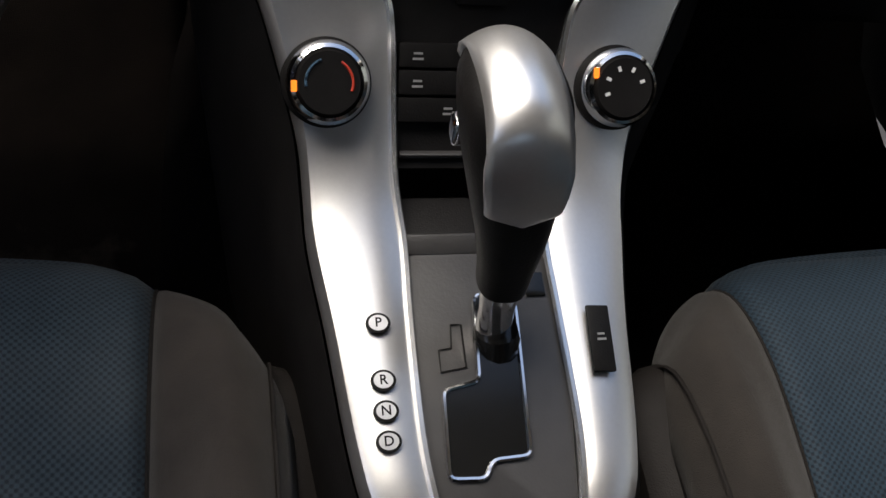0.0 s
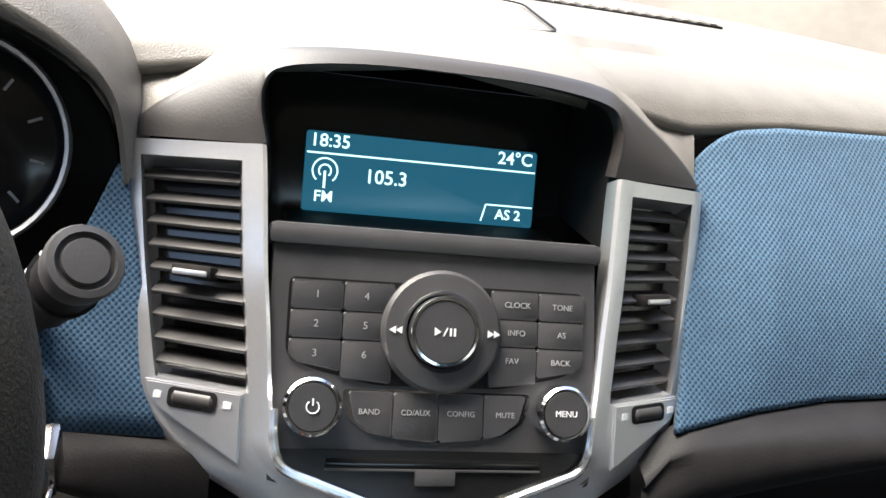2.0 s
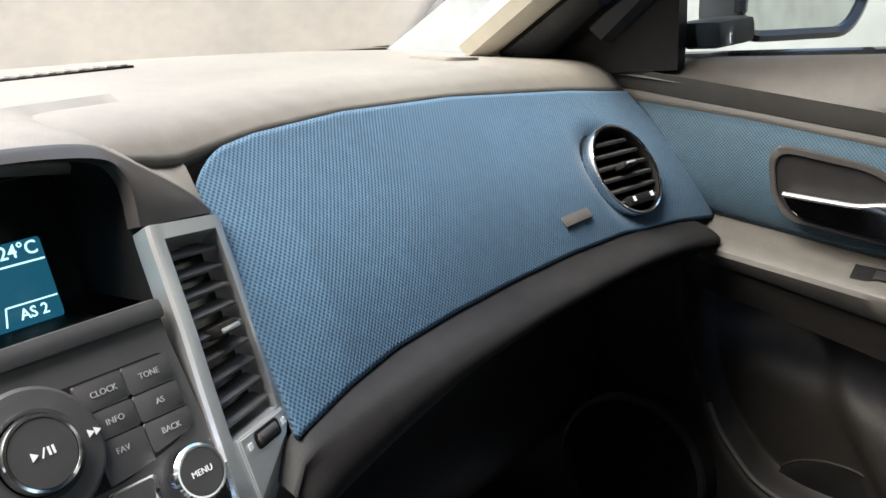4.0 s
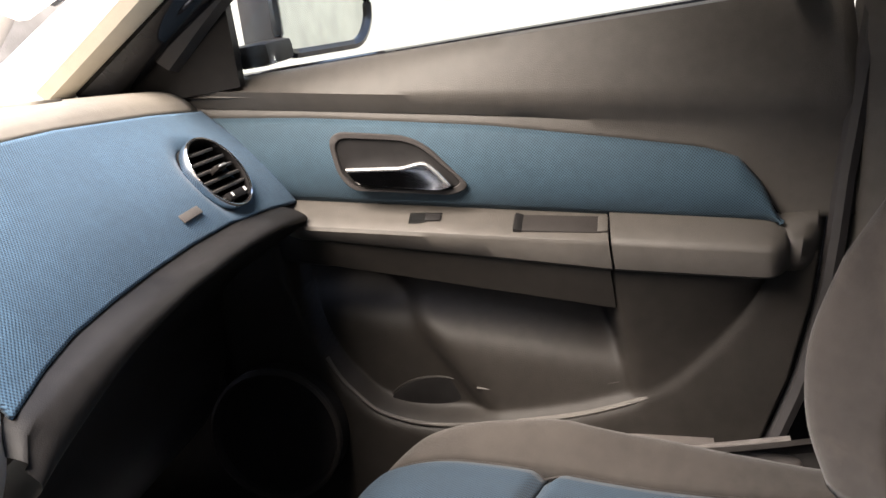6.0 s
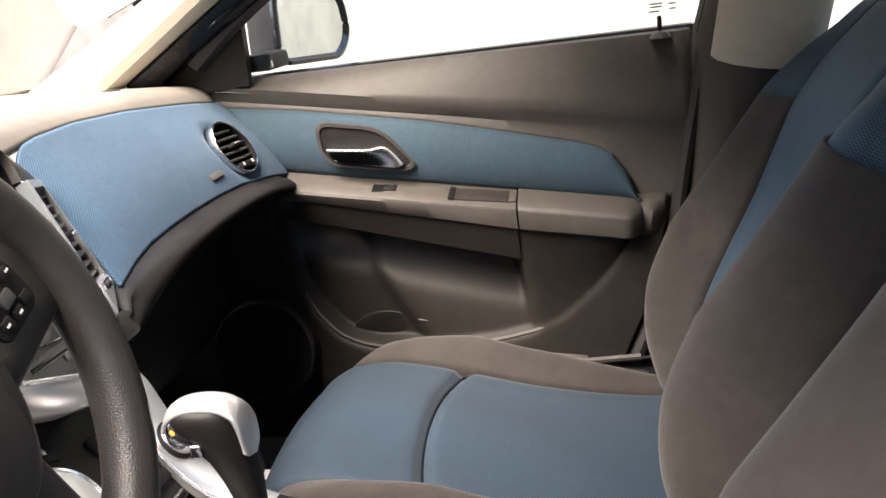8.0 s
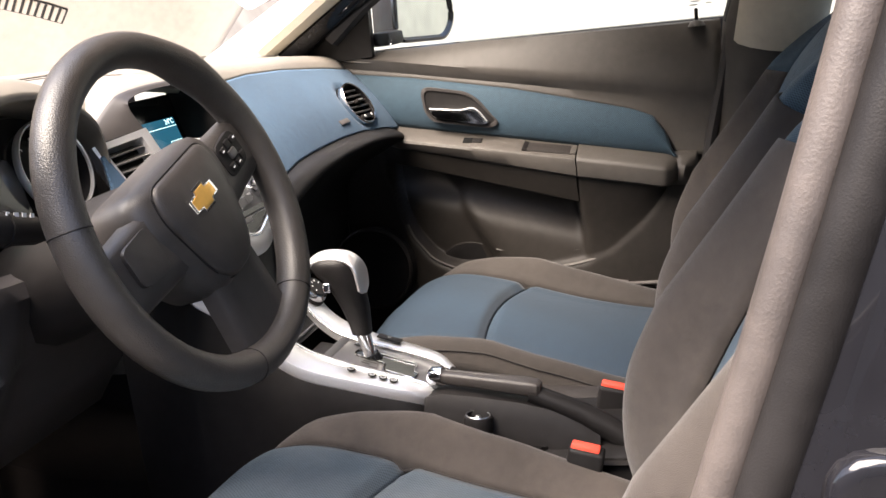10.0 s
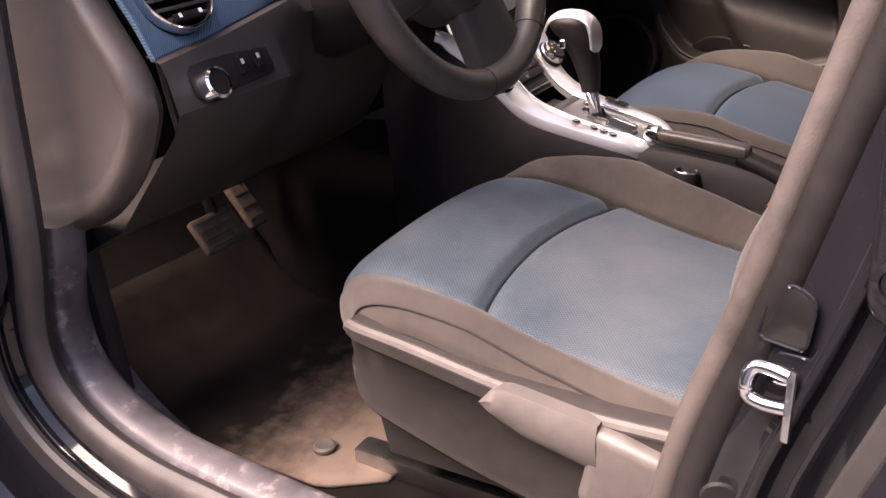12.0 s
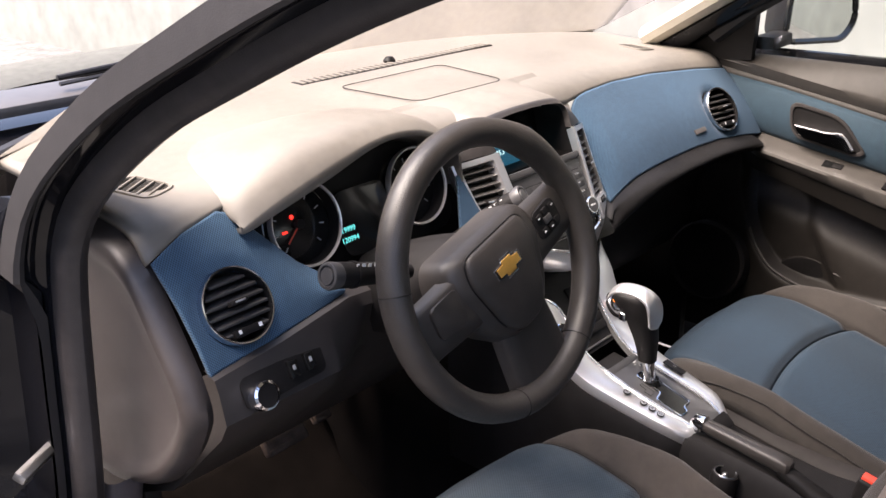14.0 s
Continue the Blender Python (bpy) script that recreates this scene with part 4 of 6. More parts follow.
def spoke(a0, w0, w1, r0, depth, name):
    rows = []
    for u in np.linspace(0, 1, 8):
        r = r0 + (0.166 - r0) * u
        w = w0 + (w1 - w0) * u ** 0.7
        c = V(math.cos(radians(a0)), math.sin(radians(a0)), 0)
        t = V(-c.y, c.x, 0)
        h = -0.002 - 0.010 * u
        rows.append([wr @ (c * r + t * w * q + V(0, 0, h + depth * z)) for q, z in ((-1, -0.5), (-1.0, 0.2), (-0.85, 0.45), (-0.4, 0.5), (0.4, 0.5), (0.85, 0.45), (1.0, 0.2), (1, -0.5))])
    return part(name, grid(rows, None, True, True), HUB, wheel, "", 60)


spoke(0, 0.040, 0.032, 0.045, 0.026, "spoke")
spoke(180, 0.040, 0.032, 0.045, 0.026, "spoke")
spoke(-90, 0.044, 0.056, 0.04, 0.024, "spoke")
for a0 in (156, -66, -114):
    c = V(math.cos(radians(a0)), math.sin(radians(a0)), 0)
    part("rim_joint", tube([wr @ (c * (0.170 + 0.0182 * math.cos(b)) + V(0, 0, 0.0204 * math.sin(b))) for b in np.linspace(0, 2 * math.pi, 18, endpoint=False)], 0.0007, 5, closed=True), BLACK, wheel)
for sx in (1, -1):
    pm = wr @ pose(sx * 0.105, 0.008, 0.004, 0, 0, 4 * sx)
    if sx < 0:
        part("blank_cover", plate(round_corners([(-0.026, -0.022), (0.024, -0.026), (0.024, 0.022), (-0.026, 0.018)], 0.010), 0.0045, pm, 0.002), HUB, wheel)
        continue
    pod = part("switch_pod", plate(rounded(0.050, 0.040, 0.010), 0.0055, pm), BLACK, wheel)
    if sx > 0:
        for kx, ky in ((-0.014, 0.010), (0.0, 0.012), (0.014, 0.010), (-0.014, -0.010), (0.0, -0.012), (0.014, -0.010)):
            part("button", box((0.010, 0.008, 0.003), pm @ pose(kx, ky, 0.007), 0.001), BLACK, pod)
        part("button", box((0.014, 0.010, 0.004), pm @ pose(0, 0, 0.007), 0.002), RADIO, pod, "square silver-grey button")
        bars("mark", [(-0.016, 0.010, 0.004), (0.016, 0.011, 0.004), (-0.016, -0.010, 0.004), (0.0, -0.012, 0.004)], pm @ Matrix.Translation((0, 0, 0.0088)), WHITE, pod, 0.0015)

# ---- steering column with stalks, lock and keys ----
column = thing("steering_column", (-0.364, 0.0, 0.6), "dark steering column shroud with two stalks", "steering column")
part("shroud", tube([tuple(WC + wm.to_3x3() @ V(0, 0.0, -0.04)), tuple(WC + wm.to_3x3() @ V(0, -0.01, -0.10)), tuple(WC + wm.to_3x3() @ V(0, -0.02, -0.22))], [0.055, 0.068, 0.07], 16, squash=0.9), BLACK, column)
for sx, tip, root in ((-1, (-0.560, -0.088, 0.712), (-0.43, -0.085, 0.675)), (1, (-0.174, -0.063, 0.702), (-0.215, 0.030, 0.628))):
    tip, root = V(*tip), V(*root)
    d = (tip - root).normalized()
    st = part("stalk", tube([root, root.lerp(tip, 0.35), root.lerp(tip, 0.45), root.lerp(tip, 0.86), tip], [0.009, 0.010, 0.0135, 0.0155, 0.015], 14), BLACK, column, "black control stalk")
    part("stalk_cap", lathe([(0.0155, -0.012), (0.0165, 0.0), (0.0155, 0.003), (0.0125, 0.0035), (0.0115, 0.001), (0.0105, 0.001), (0.0095, 0.0035), (0.0, 0.004)], frame_of(tip, d.orthogonal(), d.cross(d.orthogonal())), 24), RADIO, st)
    part("collar", lathe([(0.016, -0.003), (0.0165, 0.003)], frame_of(root.lerp(tip, 0.72), d.orthogonal(), d.cross(d.orthogonal())), 20), BLACK, st)
    side = d.cross(V(0, 0, 1)).normalized()
    if side.y > 0:
        side = -side
    up = side.cross(d)
    sm = frame_of(root.lerp(tip, 0.6) + (side * 0.6 + V(0, 0, 0.8)).normalized() * 0.0155, d, V(0, 0, 1).cross(d).cross(d) * -1)
    bars("mark", [(-0.014, 0.001, 0.005), (-0.004, 0.001, 0.005), (0.006, 0.001, 0.006), (0.016, 0.001, 0.004)], sm, WHITE, st, 0.004)
part("ignition_lock", lathe([(0.017, 0.0), (0.017, 0.03), (0.013, 0.035), (0.0, 0.036)], frame_of((-0.220, 0.03, 0.590), (1, 0, 0), (0, 0.5, 0.85)), 24), BLACK, column)
key = thing("key_ring", (-0.189, -0.04, 0.55), "steel key with an oval white and red fob", "keys")
part("key_bow", box((0.008, 0.022, 0.030), pose(-0.189, -0.038, 0.592, 20, 0, 0), 0.0035), KEYM, key)
part("ring", tube([(-0.189 + 0.002 * math.sin(a), -0.05 + 0.011 * math.cos(a), 0.574 + 0.011 * math.sin(a)) for a in np.linspace(0, 2 * math.pi, 16, endpoint=False)], 0.0012, 6, closed=True, up=(1, 0, 0)), KEYM, key)
fm = frame_of((-0.188, -0.055, 0.545), (0.75, -0.6, 0.05), (0, 0.1, 1))
fob = part("fob", lathe([(0.0, -0.0015), (0.013, -0.0015), (0.0135, 0.0), (0.0125, 0.0018), (0.0, 0.0018)], fm @ Matrix.Diagonal((0.62, 1.35, 1, 1)), 28), STEEL, key, "oval metal fob with white and red enamel")
part("enamel", lathe([(0.0115, 0.0), (0.0115, 0.0022), (0.0, 0.0024)], fm @ Matrix.Diagonal((0.62, 1.35, 1, 1)), 28), WHITE, fob)
part("enamel_mark", box((0.006, 0.018, 0.001), fm @ pose(0.0, -0.002, 0.0024, 0, 0, 10), 0.0004), RED, fob)

# ---- centre stack: display, outlets and radio in a silver frame ----
SM = frame_of((0, 0.004, 0.6482), (1, 0, 0), (0, 0.424, 0.906))


def stack(x, z, out=0.0):
    """A point of the radio's face by its x and its height z; out lifts it towards the cabin."""
    return SM @ V(x, (z - 0.65) / 0.885, out)


stk = thing("centre_stack", (0, 0.03, 0.55), "grey radio and display stack framed in satin silver", "centre stack")
# hood of the display: a flat dark face between the arch and the recess, and a soft shell running back into the top pad
ARCH = [(0.1735, 0.721, 0.079), (0.163, 0.732, 0.079), (0.150, 0.7425, 0.079), (0.130, 0.756, 0.078), (0.111, 0.768, 0.076), (0.098, 0.7745, 0.074), (0.075, 0.7785, 0.072), (0.04, 0.7810, 0.071), (0.0, 0.7815, 0.071)]
INNER = [(0.0975, 0.690), (0.0985, 0.708), (0.1005, 0.726), (0.1035, 0.748), (0.1030, 0.760), (0.0965, 0.7690), (0.075, 0.7740), (0.04, 0.7770), (0.0, 0.7775)]


def both_sides(half, n):
    """A half outline, from its outer end to the middle, carried across to the other side."""
    left = [(-p[0], *p[1:]) for p in half]
    return spline(left + [tuple(p) for p in half[-2::-1]], n)


FACE = [(0.0995, 0.7325), (0.1010, 0.7390), (0.1025, 0.7450), (0.1035, 0.752), (0.1030, 0.760), (0.0965, 0.7690), (0.075, 0.7740), (0.04, 0.7770), (0.0, 0.7775)]
arch, inner = both_sides(ARCH, 65), both_sides(INNER, 65)
rows = []
for (ax, az, ay), (ix, iz) in zip(arch, both_sides(FACE, 65)):
    iy = 0.006 + 0.468 * (iz - 0.65)
    a, i = V(ax, ay, az), V(ix, iy, iz)
    rows.append([i + V(-0.002 * (1 if ix > 0 else -1) * min(1, abs(ix) / 0.09), 0.010, -0.002), i, i.lerp(a, 0.08) + V(0, -0.0012, 0), i.lerp(a, 0.5) + V(0, -0.001, 0.0005), i.lerp(a, 0.96) + V(0, -0.001, 0.0008), a + V(0, 0.001, 0.0018), a + V(0, 0.005, 0.0028)])
part("hood_face", grid(rows), HOODF, stk, "dark plastic face of the display hood", 50)
rows = []
for ax, az, ay in arch:
    sx_ = ax * 1.03
    ey, ez = edge_at(sx_)
    rows.append([V(ax, ay + 0.004, az + 0.0024), V(ax * 1.005, ay + 0.010, az + 0.0050), V(ax * 1.01, ay + 0.024, max(az + 0.008, ez - 0.004)), V(sx_, 0.125, max(az + 0.011, ez + 0.012)), V(sx_ * 1.02, 0.19, 0.7955)])
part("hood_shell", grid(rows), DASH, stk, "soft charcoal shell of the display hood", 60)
# inner walls of the recess
rows = [[V(x, 0.009 + 0.468 * (z - 0.65), z) for x, z in inner], [V(x * 0.985, 0.044 + 0.45 * (z - 0.65), z - 0.001) for x, z in inner], [V(x * 0.93, 0.110 + 0.25 * (z - 0.70), 0.70 + (z - 0.70) * 0.93) for x, z in inner]]
part("display_recess", grid(rows), BLACK, stk, "deep black recess round the display", 50)
LM = frame_of((0.0005, 0.104, 0.704), (1, 0, 0), (0, 0.30, 0.954))
part("display_back", box((0.20, 0.10, 0.006), LM @ Matrix.Translation((0, 0.01, -0.006)), 0.002), GLOSSB, stk)
disp = part("display", plate(rounded(0.146, 0.048, 0.002), 0.002, LM, 0.0005), SCREEN, stk, "lit blue display")
part("display_lip", box((0.165, 0.010, 0.03), LM @ pose(0, -0.033, 0.012, 20, 0, 0), 0.003), BLACK, stk)
TM = LM @ Matrix.Translation((0, 0, 0.0022)) @ Matrix.Diagonal((1.045, 1.045, 1, 1))
text("digit", "18:35", 0.0105, TM @ Matrix.Translation((-0.056, 0.0175, 0)), LETTER, disp, bold=0.0001)
text("digit", "24\u00b0C", 0.0105, TM @ Matrix.Translation((0.056, 0.0175, 0)), LETTER, disp, bold=0.0001)
text("digit", "105.3", 0.0115, TM @ Matrix.Translation((-0.022, -0.001, 0)), LETTER, disp, bold=0.0001)
text("digit", "FM", 0.009, TM @ Matrix.Translation((-0.058, -0.0145, 0)), LETTER, disp, bold=0.0001)
text("digit", "AS 2", 0.0085, TM @ Matrix.Translation((0.054, -0.0165, 0)), LETTER, disp, bold=0.0001)
part("rule", box((0.138, 0.001, 0.0004), TM @ Matrix.Translation((0, 0.0105, 0)), 0), LETTER, disp)
part("rule", box((0.029, 0.0009, 0.0004), TM @ Matrix.Translation((0.0545, -0.0108, 0)), 0), LETTER, disp)
part("rule", box((0.0009, 0.0105, 0.0004), TM @ pose(0.0385, -0.0158, 0, 0, 0, -14), 0), LETTER, disp)
for r in (0.0035, 0.0072):
    part("aerial_sign", tube([TM @ V(-0.058 + r * math.cos(a), 0.0005 + r * math.sin(a), 0.0002) for a in np.linspace(radians(-50), radians(230), 20)], 0.00055, 5), LETTER, disp)
part("aerial_sign", box((0.0014, 0.010, 0.0004), TM @ Matrix.Translation((-0.058, -0.0045, 0)), 0), LETTER, disp)

# radio face
face = [(-0.092, 0.692), (0.088, 0.692), (0.090, 0.62), (0.092, 0.588), (0.088, 0.578), (0.006, 0.556), (-0.004, 0.556), (-0.086, 0.578), (-0.092, 0.588), (-0.092, 0.62)]
face2 = [(x, (z - 0.65) / 0.885) for x, z in face]
radio = part("radio_face", plate(face2, 0.012, SM @ Matrix.Translation((0, 0, -0.012)), 0.001), RADIO, stk)
part("display_ledge", box((0.186, 0.012, 0.02), SM @ Matrix.Translation((-0.002, 0.0475, -0.006)), 0.004), RADIO, stk)
# silver frame: one side, mirrored; upper cheek holds the outlet, the chin below it curls under
SIDE = [(0.0995, 0.7315, 0.1735, 0.7200, 0.038, 0), (0.0985, 0.7240, 0.1728, 0.7130, 0.038, 0), (0.0965, 0.700, 0.1700, 0.691, 0.036, 0), (0.0945, 0.675, 0.1665, 0.668, 0.034, 0), (0.0915, 0.650, 0.1620, 0.645, 0.030, 0), (0.0885, 0.620, 0.1560, 0.618, 0.026, 0),
        (0.0865, 0.605, 0.1510, 0.6040, 0.024, 0.1), (0.0850, 0.593, 0.1440, 0.5900, 0.022, 0.5), (0.0790, 0.5848, 0.127, 0.5770, 0.016, 0.8), (0.0680, 0.5806, 0.104, 0.5660, 0.010, 1), (0.0500, 0.5747, 0.073, 0.5525, 0.005, 1), (0.0280, 0.5674, 0.040, 0.5400, 0.002, 1), (0.0110, 0.5620, 0.016, 0.5352, 0.0, 1), (0.0, 0.5608, 0.0, 0.5342, 0.0, 1)]
for s in (-1, 1):
    rows = []
    dense = spline(SIDE, 64)
    out = SM.to_3x3() @ V(0, 0, 1)
    for xa, za, xb, zb, back, chin in dense:
        pa = stack(s * xa, za)
        pb = stack(s * xb, zb) + V(0, back, 0)
        dip = 0.024 if 0.6205 < za < 0.7215 else 0.0
        row = [pa - out * 0.012, pa + out * 0.0025, pa.lerp(pb, 0.03) + out * 0.0048, pa.lerp(pb, 0.08) + out * 0.0050]
        for u, d_ in ((0.17, 0), (0.185, dip), (0.5, dip), (0.855, dip), (0.87, 0), (0.95, 0), (1.0, 0.002)):
            row.append(pa.lerp(pb, u) + out * (0.0042 - d_ - 0.011 * chin * max(0.0, u - 0.30) ** 2) + V(0, 0.010 * chin * max(0.0, u - 0.30) ** 2, 0))
        row.append(pb - out * (0.016 + 0.006 * chin) + V(-s * 0.003, 0.012 * chin, 0))
        rows.append(row)
    fr_ob = part("silver_frame", grid(rows), SILVER, stk, "satin silver frame", 50)
    part("bright_edge", tube([stack(s * a, b, 0.0042) for a, b in spline([(0.0872, 0.612), (0.0862, 0.598), (0.0835, 0.5885), (0.0775, 0.5838), (0.0680, 0.5806), (0.050, 0.5747), (0.028, 0.5674), (0.011, 0.5620), (0.0, 0.5608)], 30)], 0.0026, 8), CHROMES, fr_ob, "bright inner edge")
    # outlet: a dark panel let into the cheek with vanes
    def cheek_at(z, u):
        xa_, za_, xb_, zb_, bk_, _ = (float(np.interp(-z, [-r[1] for r in dense], [r[q] for r in dense])) for q in range(6))
        return stack(s * xa_, za_).lerp(stack(s * xb_, zb_) + V(0, bk_, 0), u)
    c = [cheek_at(0.7205, 0.18), cheek_at(0.7205, 0.86), cheek_at(0.6215, 0.86), cheek_at(0.6215, 0.18)]
    xa = ((c[1] - c[0]) + (c[2] - c[3])) * 0.5
    ya = ((c[0] - c[3]) + (c[1] - c[2])) * 0.5
    om = frame_of(sum(c, V(0, 0, 0)) / 4, xa * s, ya)
    om.translation += om.to_3x3() @ V(0, 0, -0.008)
    w, h = xa.length, ya.length
    deep = om.to_3x3() @ V(0, 0, 1)
    back_rows = [[c[0].lerp(c[3], f_).lerp(c[1].lerp(c[2], f_), g_) - deep * 0.0125 for g_ in (0, 0.5, 1)] for f_ in (0, 0.5, 1)]
    vent = part("air_outlet", grid(back_rows), GLOSSB, stk, "black louvred air outlet")
    for k in range(9):
        f_ = 0.05 + 0.90 * k / 8
        va, vb = c[0].lerp(c[3], f_), c[1].lerp(c[2], f_)
        vm = frame_of((va + vb) / 2 - deep * 0.0055, (vb - va) * s, om.to_3x3() @ V(0, 1, 0))
        part("vane", box(((vb - va).length * 0.99, 0.0022, 0.012), vm @ pose(0, 0, 0, 32, 0, 0), 0.0007), VANE, vent)
    kn = part("vane_knob", box((w * 0.42, 0.007, 0.012), om @ pose(0, -0.002, 0.009), 0.002), TRIM, vent, "vane knob with a bright lip")
    part("knob_lip", box((w * 0.36, 0.003, 0.004), om @ pose(0, -0.003, 0.0145), 0.001), SILVER, kn)
    # flat silver plate under the outlet with its thumbwheel

    def cheek(x, z, lift):
        xa_, za_, xb_, zb_, bk_, _ = (float(np.interp(-z, [-r[1] for r in dense], [r[q] for r in dense])) for q in range(6))
        f_ = (x - xa_) / (xb_ - xa_)
        return (stack(s * xa_, za_)).lerp(stack(s * xb_, zb_) + V(0, bk_, 0), f_) + out * lift
    corner = [cheek(0.1500, 0.6155, 0.0), cheek(0.1010, 0.6165, 0.0), cheek(0.1010, 0.5860, 0.0), cheek(0.1430, 0.6030, 0.0), cheek(0.1480, 0.6085, 0.0)]
    nrm = (corner[0] - corner[1]).cross(corner[2] - corner[1]).normalized()
    if nrm.y > 0:
        nrm = -nrm
    bm = bmesh.new()
    lo_ = [bm.verts.new(p - nrm * 0.004) for p in corner]
    hi_ = [bm.verts.new(p + nrm * 0.0060) for p in corner]
    bm.faces.new(lo_)
    top_ = bm.faces.new(hi_)
    for q in range(5):
        bm.faces.new((lo_[q], lo_[(q + 1) % 5], hi_[(q + 1) % 5], hi_[q]))
    bmesh.ops.bevel(bm, geom=list(top_.edges), offset=0.001, segments=2, affect="EDGES")
    tp = part("outlet_plate", bm, SILVER, stk, "satin silver plate under the outlet")
    wc = cheek(0.1255, 0.6095, 0.0) + nrm * 0.0052
    wmx = frame_of(wc, corner[0] - corner[1] if s > 0 else corner[1] - corner[0], nrm.cross(corner[0] - corner[1]) * s)
    part("wheel_slot", plate(rounded(0.026, 0.0105, 0.003), 0.0014, wmx, 0.0003), BLACK, tp)
    part("thumbwheel", tube([wmx @ V(q, 0, -0.002) for q in (-0.0115, -0.0095, 0.0095, 0.0115)], [0.003, 0.0048, 0.0048, 0.003], 16), VANE, tp, "ribbed black thumbwheel")
    bars("mark", [(-0.0185, 0.0, 0.004), (0.0185, 0.0, 0.004)], wmx @ Matrix.Translation((0, 0, 0.0008)), WHITE, tp, 0.0035)


# radio keys
def key_block(name, pts, lift, parent, mat=RADIO, r=0.003):
    return part(name, plate(round_corners([(x, (z - 0.65) / 0.885) for x, z in pts], r), lift, SM, 0.0012), mat, parent)


part("key_surround", plate(round_corners([(x, (z - 0.65) / 0.885) for x, z in [(-0.083, 0.6722), (0.081, 0.6722), (0.081, 0.636), (0.070, 0.6305), (0.035, 0.6238), (-0.035, 0.6238), (-0.070, 0.6305), (-0.083, 0.636)]], [0.004, 0.004, 0.010, 0.010, 0.004, 0.004, 0.010, 0.010]), 0.0008, SM, 0), BLACK, radio)
for s in (-1, 1):
    for row in range(3):
        for col in range(2):
            xa = s * (0.0815 - 0.0275 * col)
            xb = s * (0.0545 - 0.0275 * col)
            low_ = [0.6578, 0.6445, (0.6318, 0.6268)[col]][row]
            top_ = [0.6712, 0.6572, 0.6439][row]
            xo, xi = (xa, xb) if abs(xa) > abs(xb) else (xb, xa)
            drop = 0.0022 if row == 2 else 0.0
            pts = [(xo, top_), (xi, top_), (xi, low_ - drop), (xo, low_ + drop * (1 - col))]
            key_block("radio_key", pts if s < 0 else pts[::-1], 0.0022, radio, r=[0.0012, 0.0012, 0.0012, 0.010 if row == 2 and col == 0 else 0.0012] if s < 0 else [0.010 if row == 2 and col == 0 else 0.0012, 0.0012, 0.0012, 0.0012])
for k, ch in enumerate("123"):
    text("print", ch, 0.0055, SM @ Matrix.Translation((-0.068, 0.0165 - 0.0153 * k, 0.0024)), GREYP, radio)
for k, ch in enumerate("456"):
    text("print", ch, 0.0055, SM @ Matrix.Translation((-0.042, 0.0165 - 0.0153 * k, 0.0024)), GREYP, radio)
for k, (wd, x) in enumerate((("CLOCK", 0.042), ("INFO", 0.042), ("FAV", 0.040))):
    text("print", wd, 0.0045, SM @ Matrix.Translation((x, 0.0165 - 0.0153 * k, 0.0024)), GREYP, radio)
for k, wd in enumerate(("TONE", "AS", "BACK")):
    text("print", wd, 0.0045, SM @ Matrix.Translation((0.0685, 0.0165 - 0.0153 * k, 0.0024)), GREYP, radio)
part("search_ring", lathe([(0.033, 0.0), (0.033, 0.005), (0.031, 0.0075), (0.022, 0.0085), (0.0195, 0.006)], SM @ Matrix.Translation((-0.001, 0, 0)), 48, cap=False), RADIO, radio, "dark rocker ring")
pk = part("play_knob", lathe([(0.0175, 0.002), (0.0175, 0.011), (0.016, 0.0128), (0.0, 0.0128)], SM @ Matrix.Translation((-0.001, 0, 0)), 40), RADIO, radio)
part("knob_ring", lathe([(0.0187, 0.004), (0.0192, 0.0105), (0.0182, 0.013), (0.0168, 0.0132), (0.0162, 0.012)], SM @ Matrix.Translation((-0.001, 0, 0)), 44, cap=False), CHROME, pk, "chrome ring")
PM = SM @ Matrix.Translation((-0.001, 0, 0.0130))
part("print", plate([(-0.006, 0.0022), (-0.006, -0.0022), (-0.0025, 0)], 0.0003, PM, 0), WHITE, pk)
part("print", box((0.0006, 0.005, 0.0004), PM @ pose(0, 0, 0, 0, 0, -25), 0), WHITE, pk)
for x in (0.0028, 0.005):
    part("print", box((0.0011, 0.0042, 0.0004), PM @ Matrix.Translation((x, 0, 0)), 0), WHITE, pk)
for s in (-1, 1):
    for j in (0, 1):
        x = s * (0.0255 + 0.0035 * j)
        part("print", plate([(x - 0.001 - 0.001, 0.002), (x - 0.002, -0.002), (x + 0.0015, 0)] if s > 0 else [(x + 0.002, -0.002), (x + 0.002, 0.002), (x - 0.0015, 0)], 0.0003, SM @ Matrix.Translation((0, 0, 0.0086)), 0), WHITE, radio)
for s, wd in ((-1, ""), (1, "MENU")):
    km = SM @ Matrix.Translation((s * 0.0685, -0.041, 0))
    kn = part("knob", lathe([(0.0145, 0.0), (0.014, 0.011), (0.012, 0.0135), (0.0, 0.0135)], km, 36), RADIO, radio, "round knob with a chrome collar")
    part("knob_ring", lathe([(0.0150, 0.0), (0.0152, 0.004), (0.0150, 0.012), (0.0136, 0.0135), (0.0125, 0.0135)], km, 40, cap=False), CHROME, kn, "chrome collar")
    if wd:
        text("print", wd, 0.0046, km @ Matrix.Translation((0, 0, 0.0137)), WHITE, kn)
    else:
        part("print", tube([km @ V(0.0032 * math.sin(a), 0.0032 * math.cos(a), 0.0138) for a in np.linspace(0.6, 2 * math.pi - 0.6, 18)], 0.0004, 5), WHITE, kn)
        part("print", box((0.0008, 0.0036, 0.0004), km @ Matrix.Translation((0, 0.0026, 0.0138)), 0), WHITE, kn)
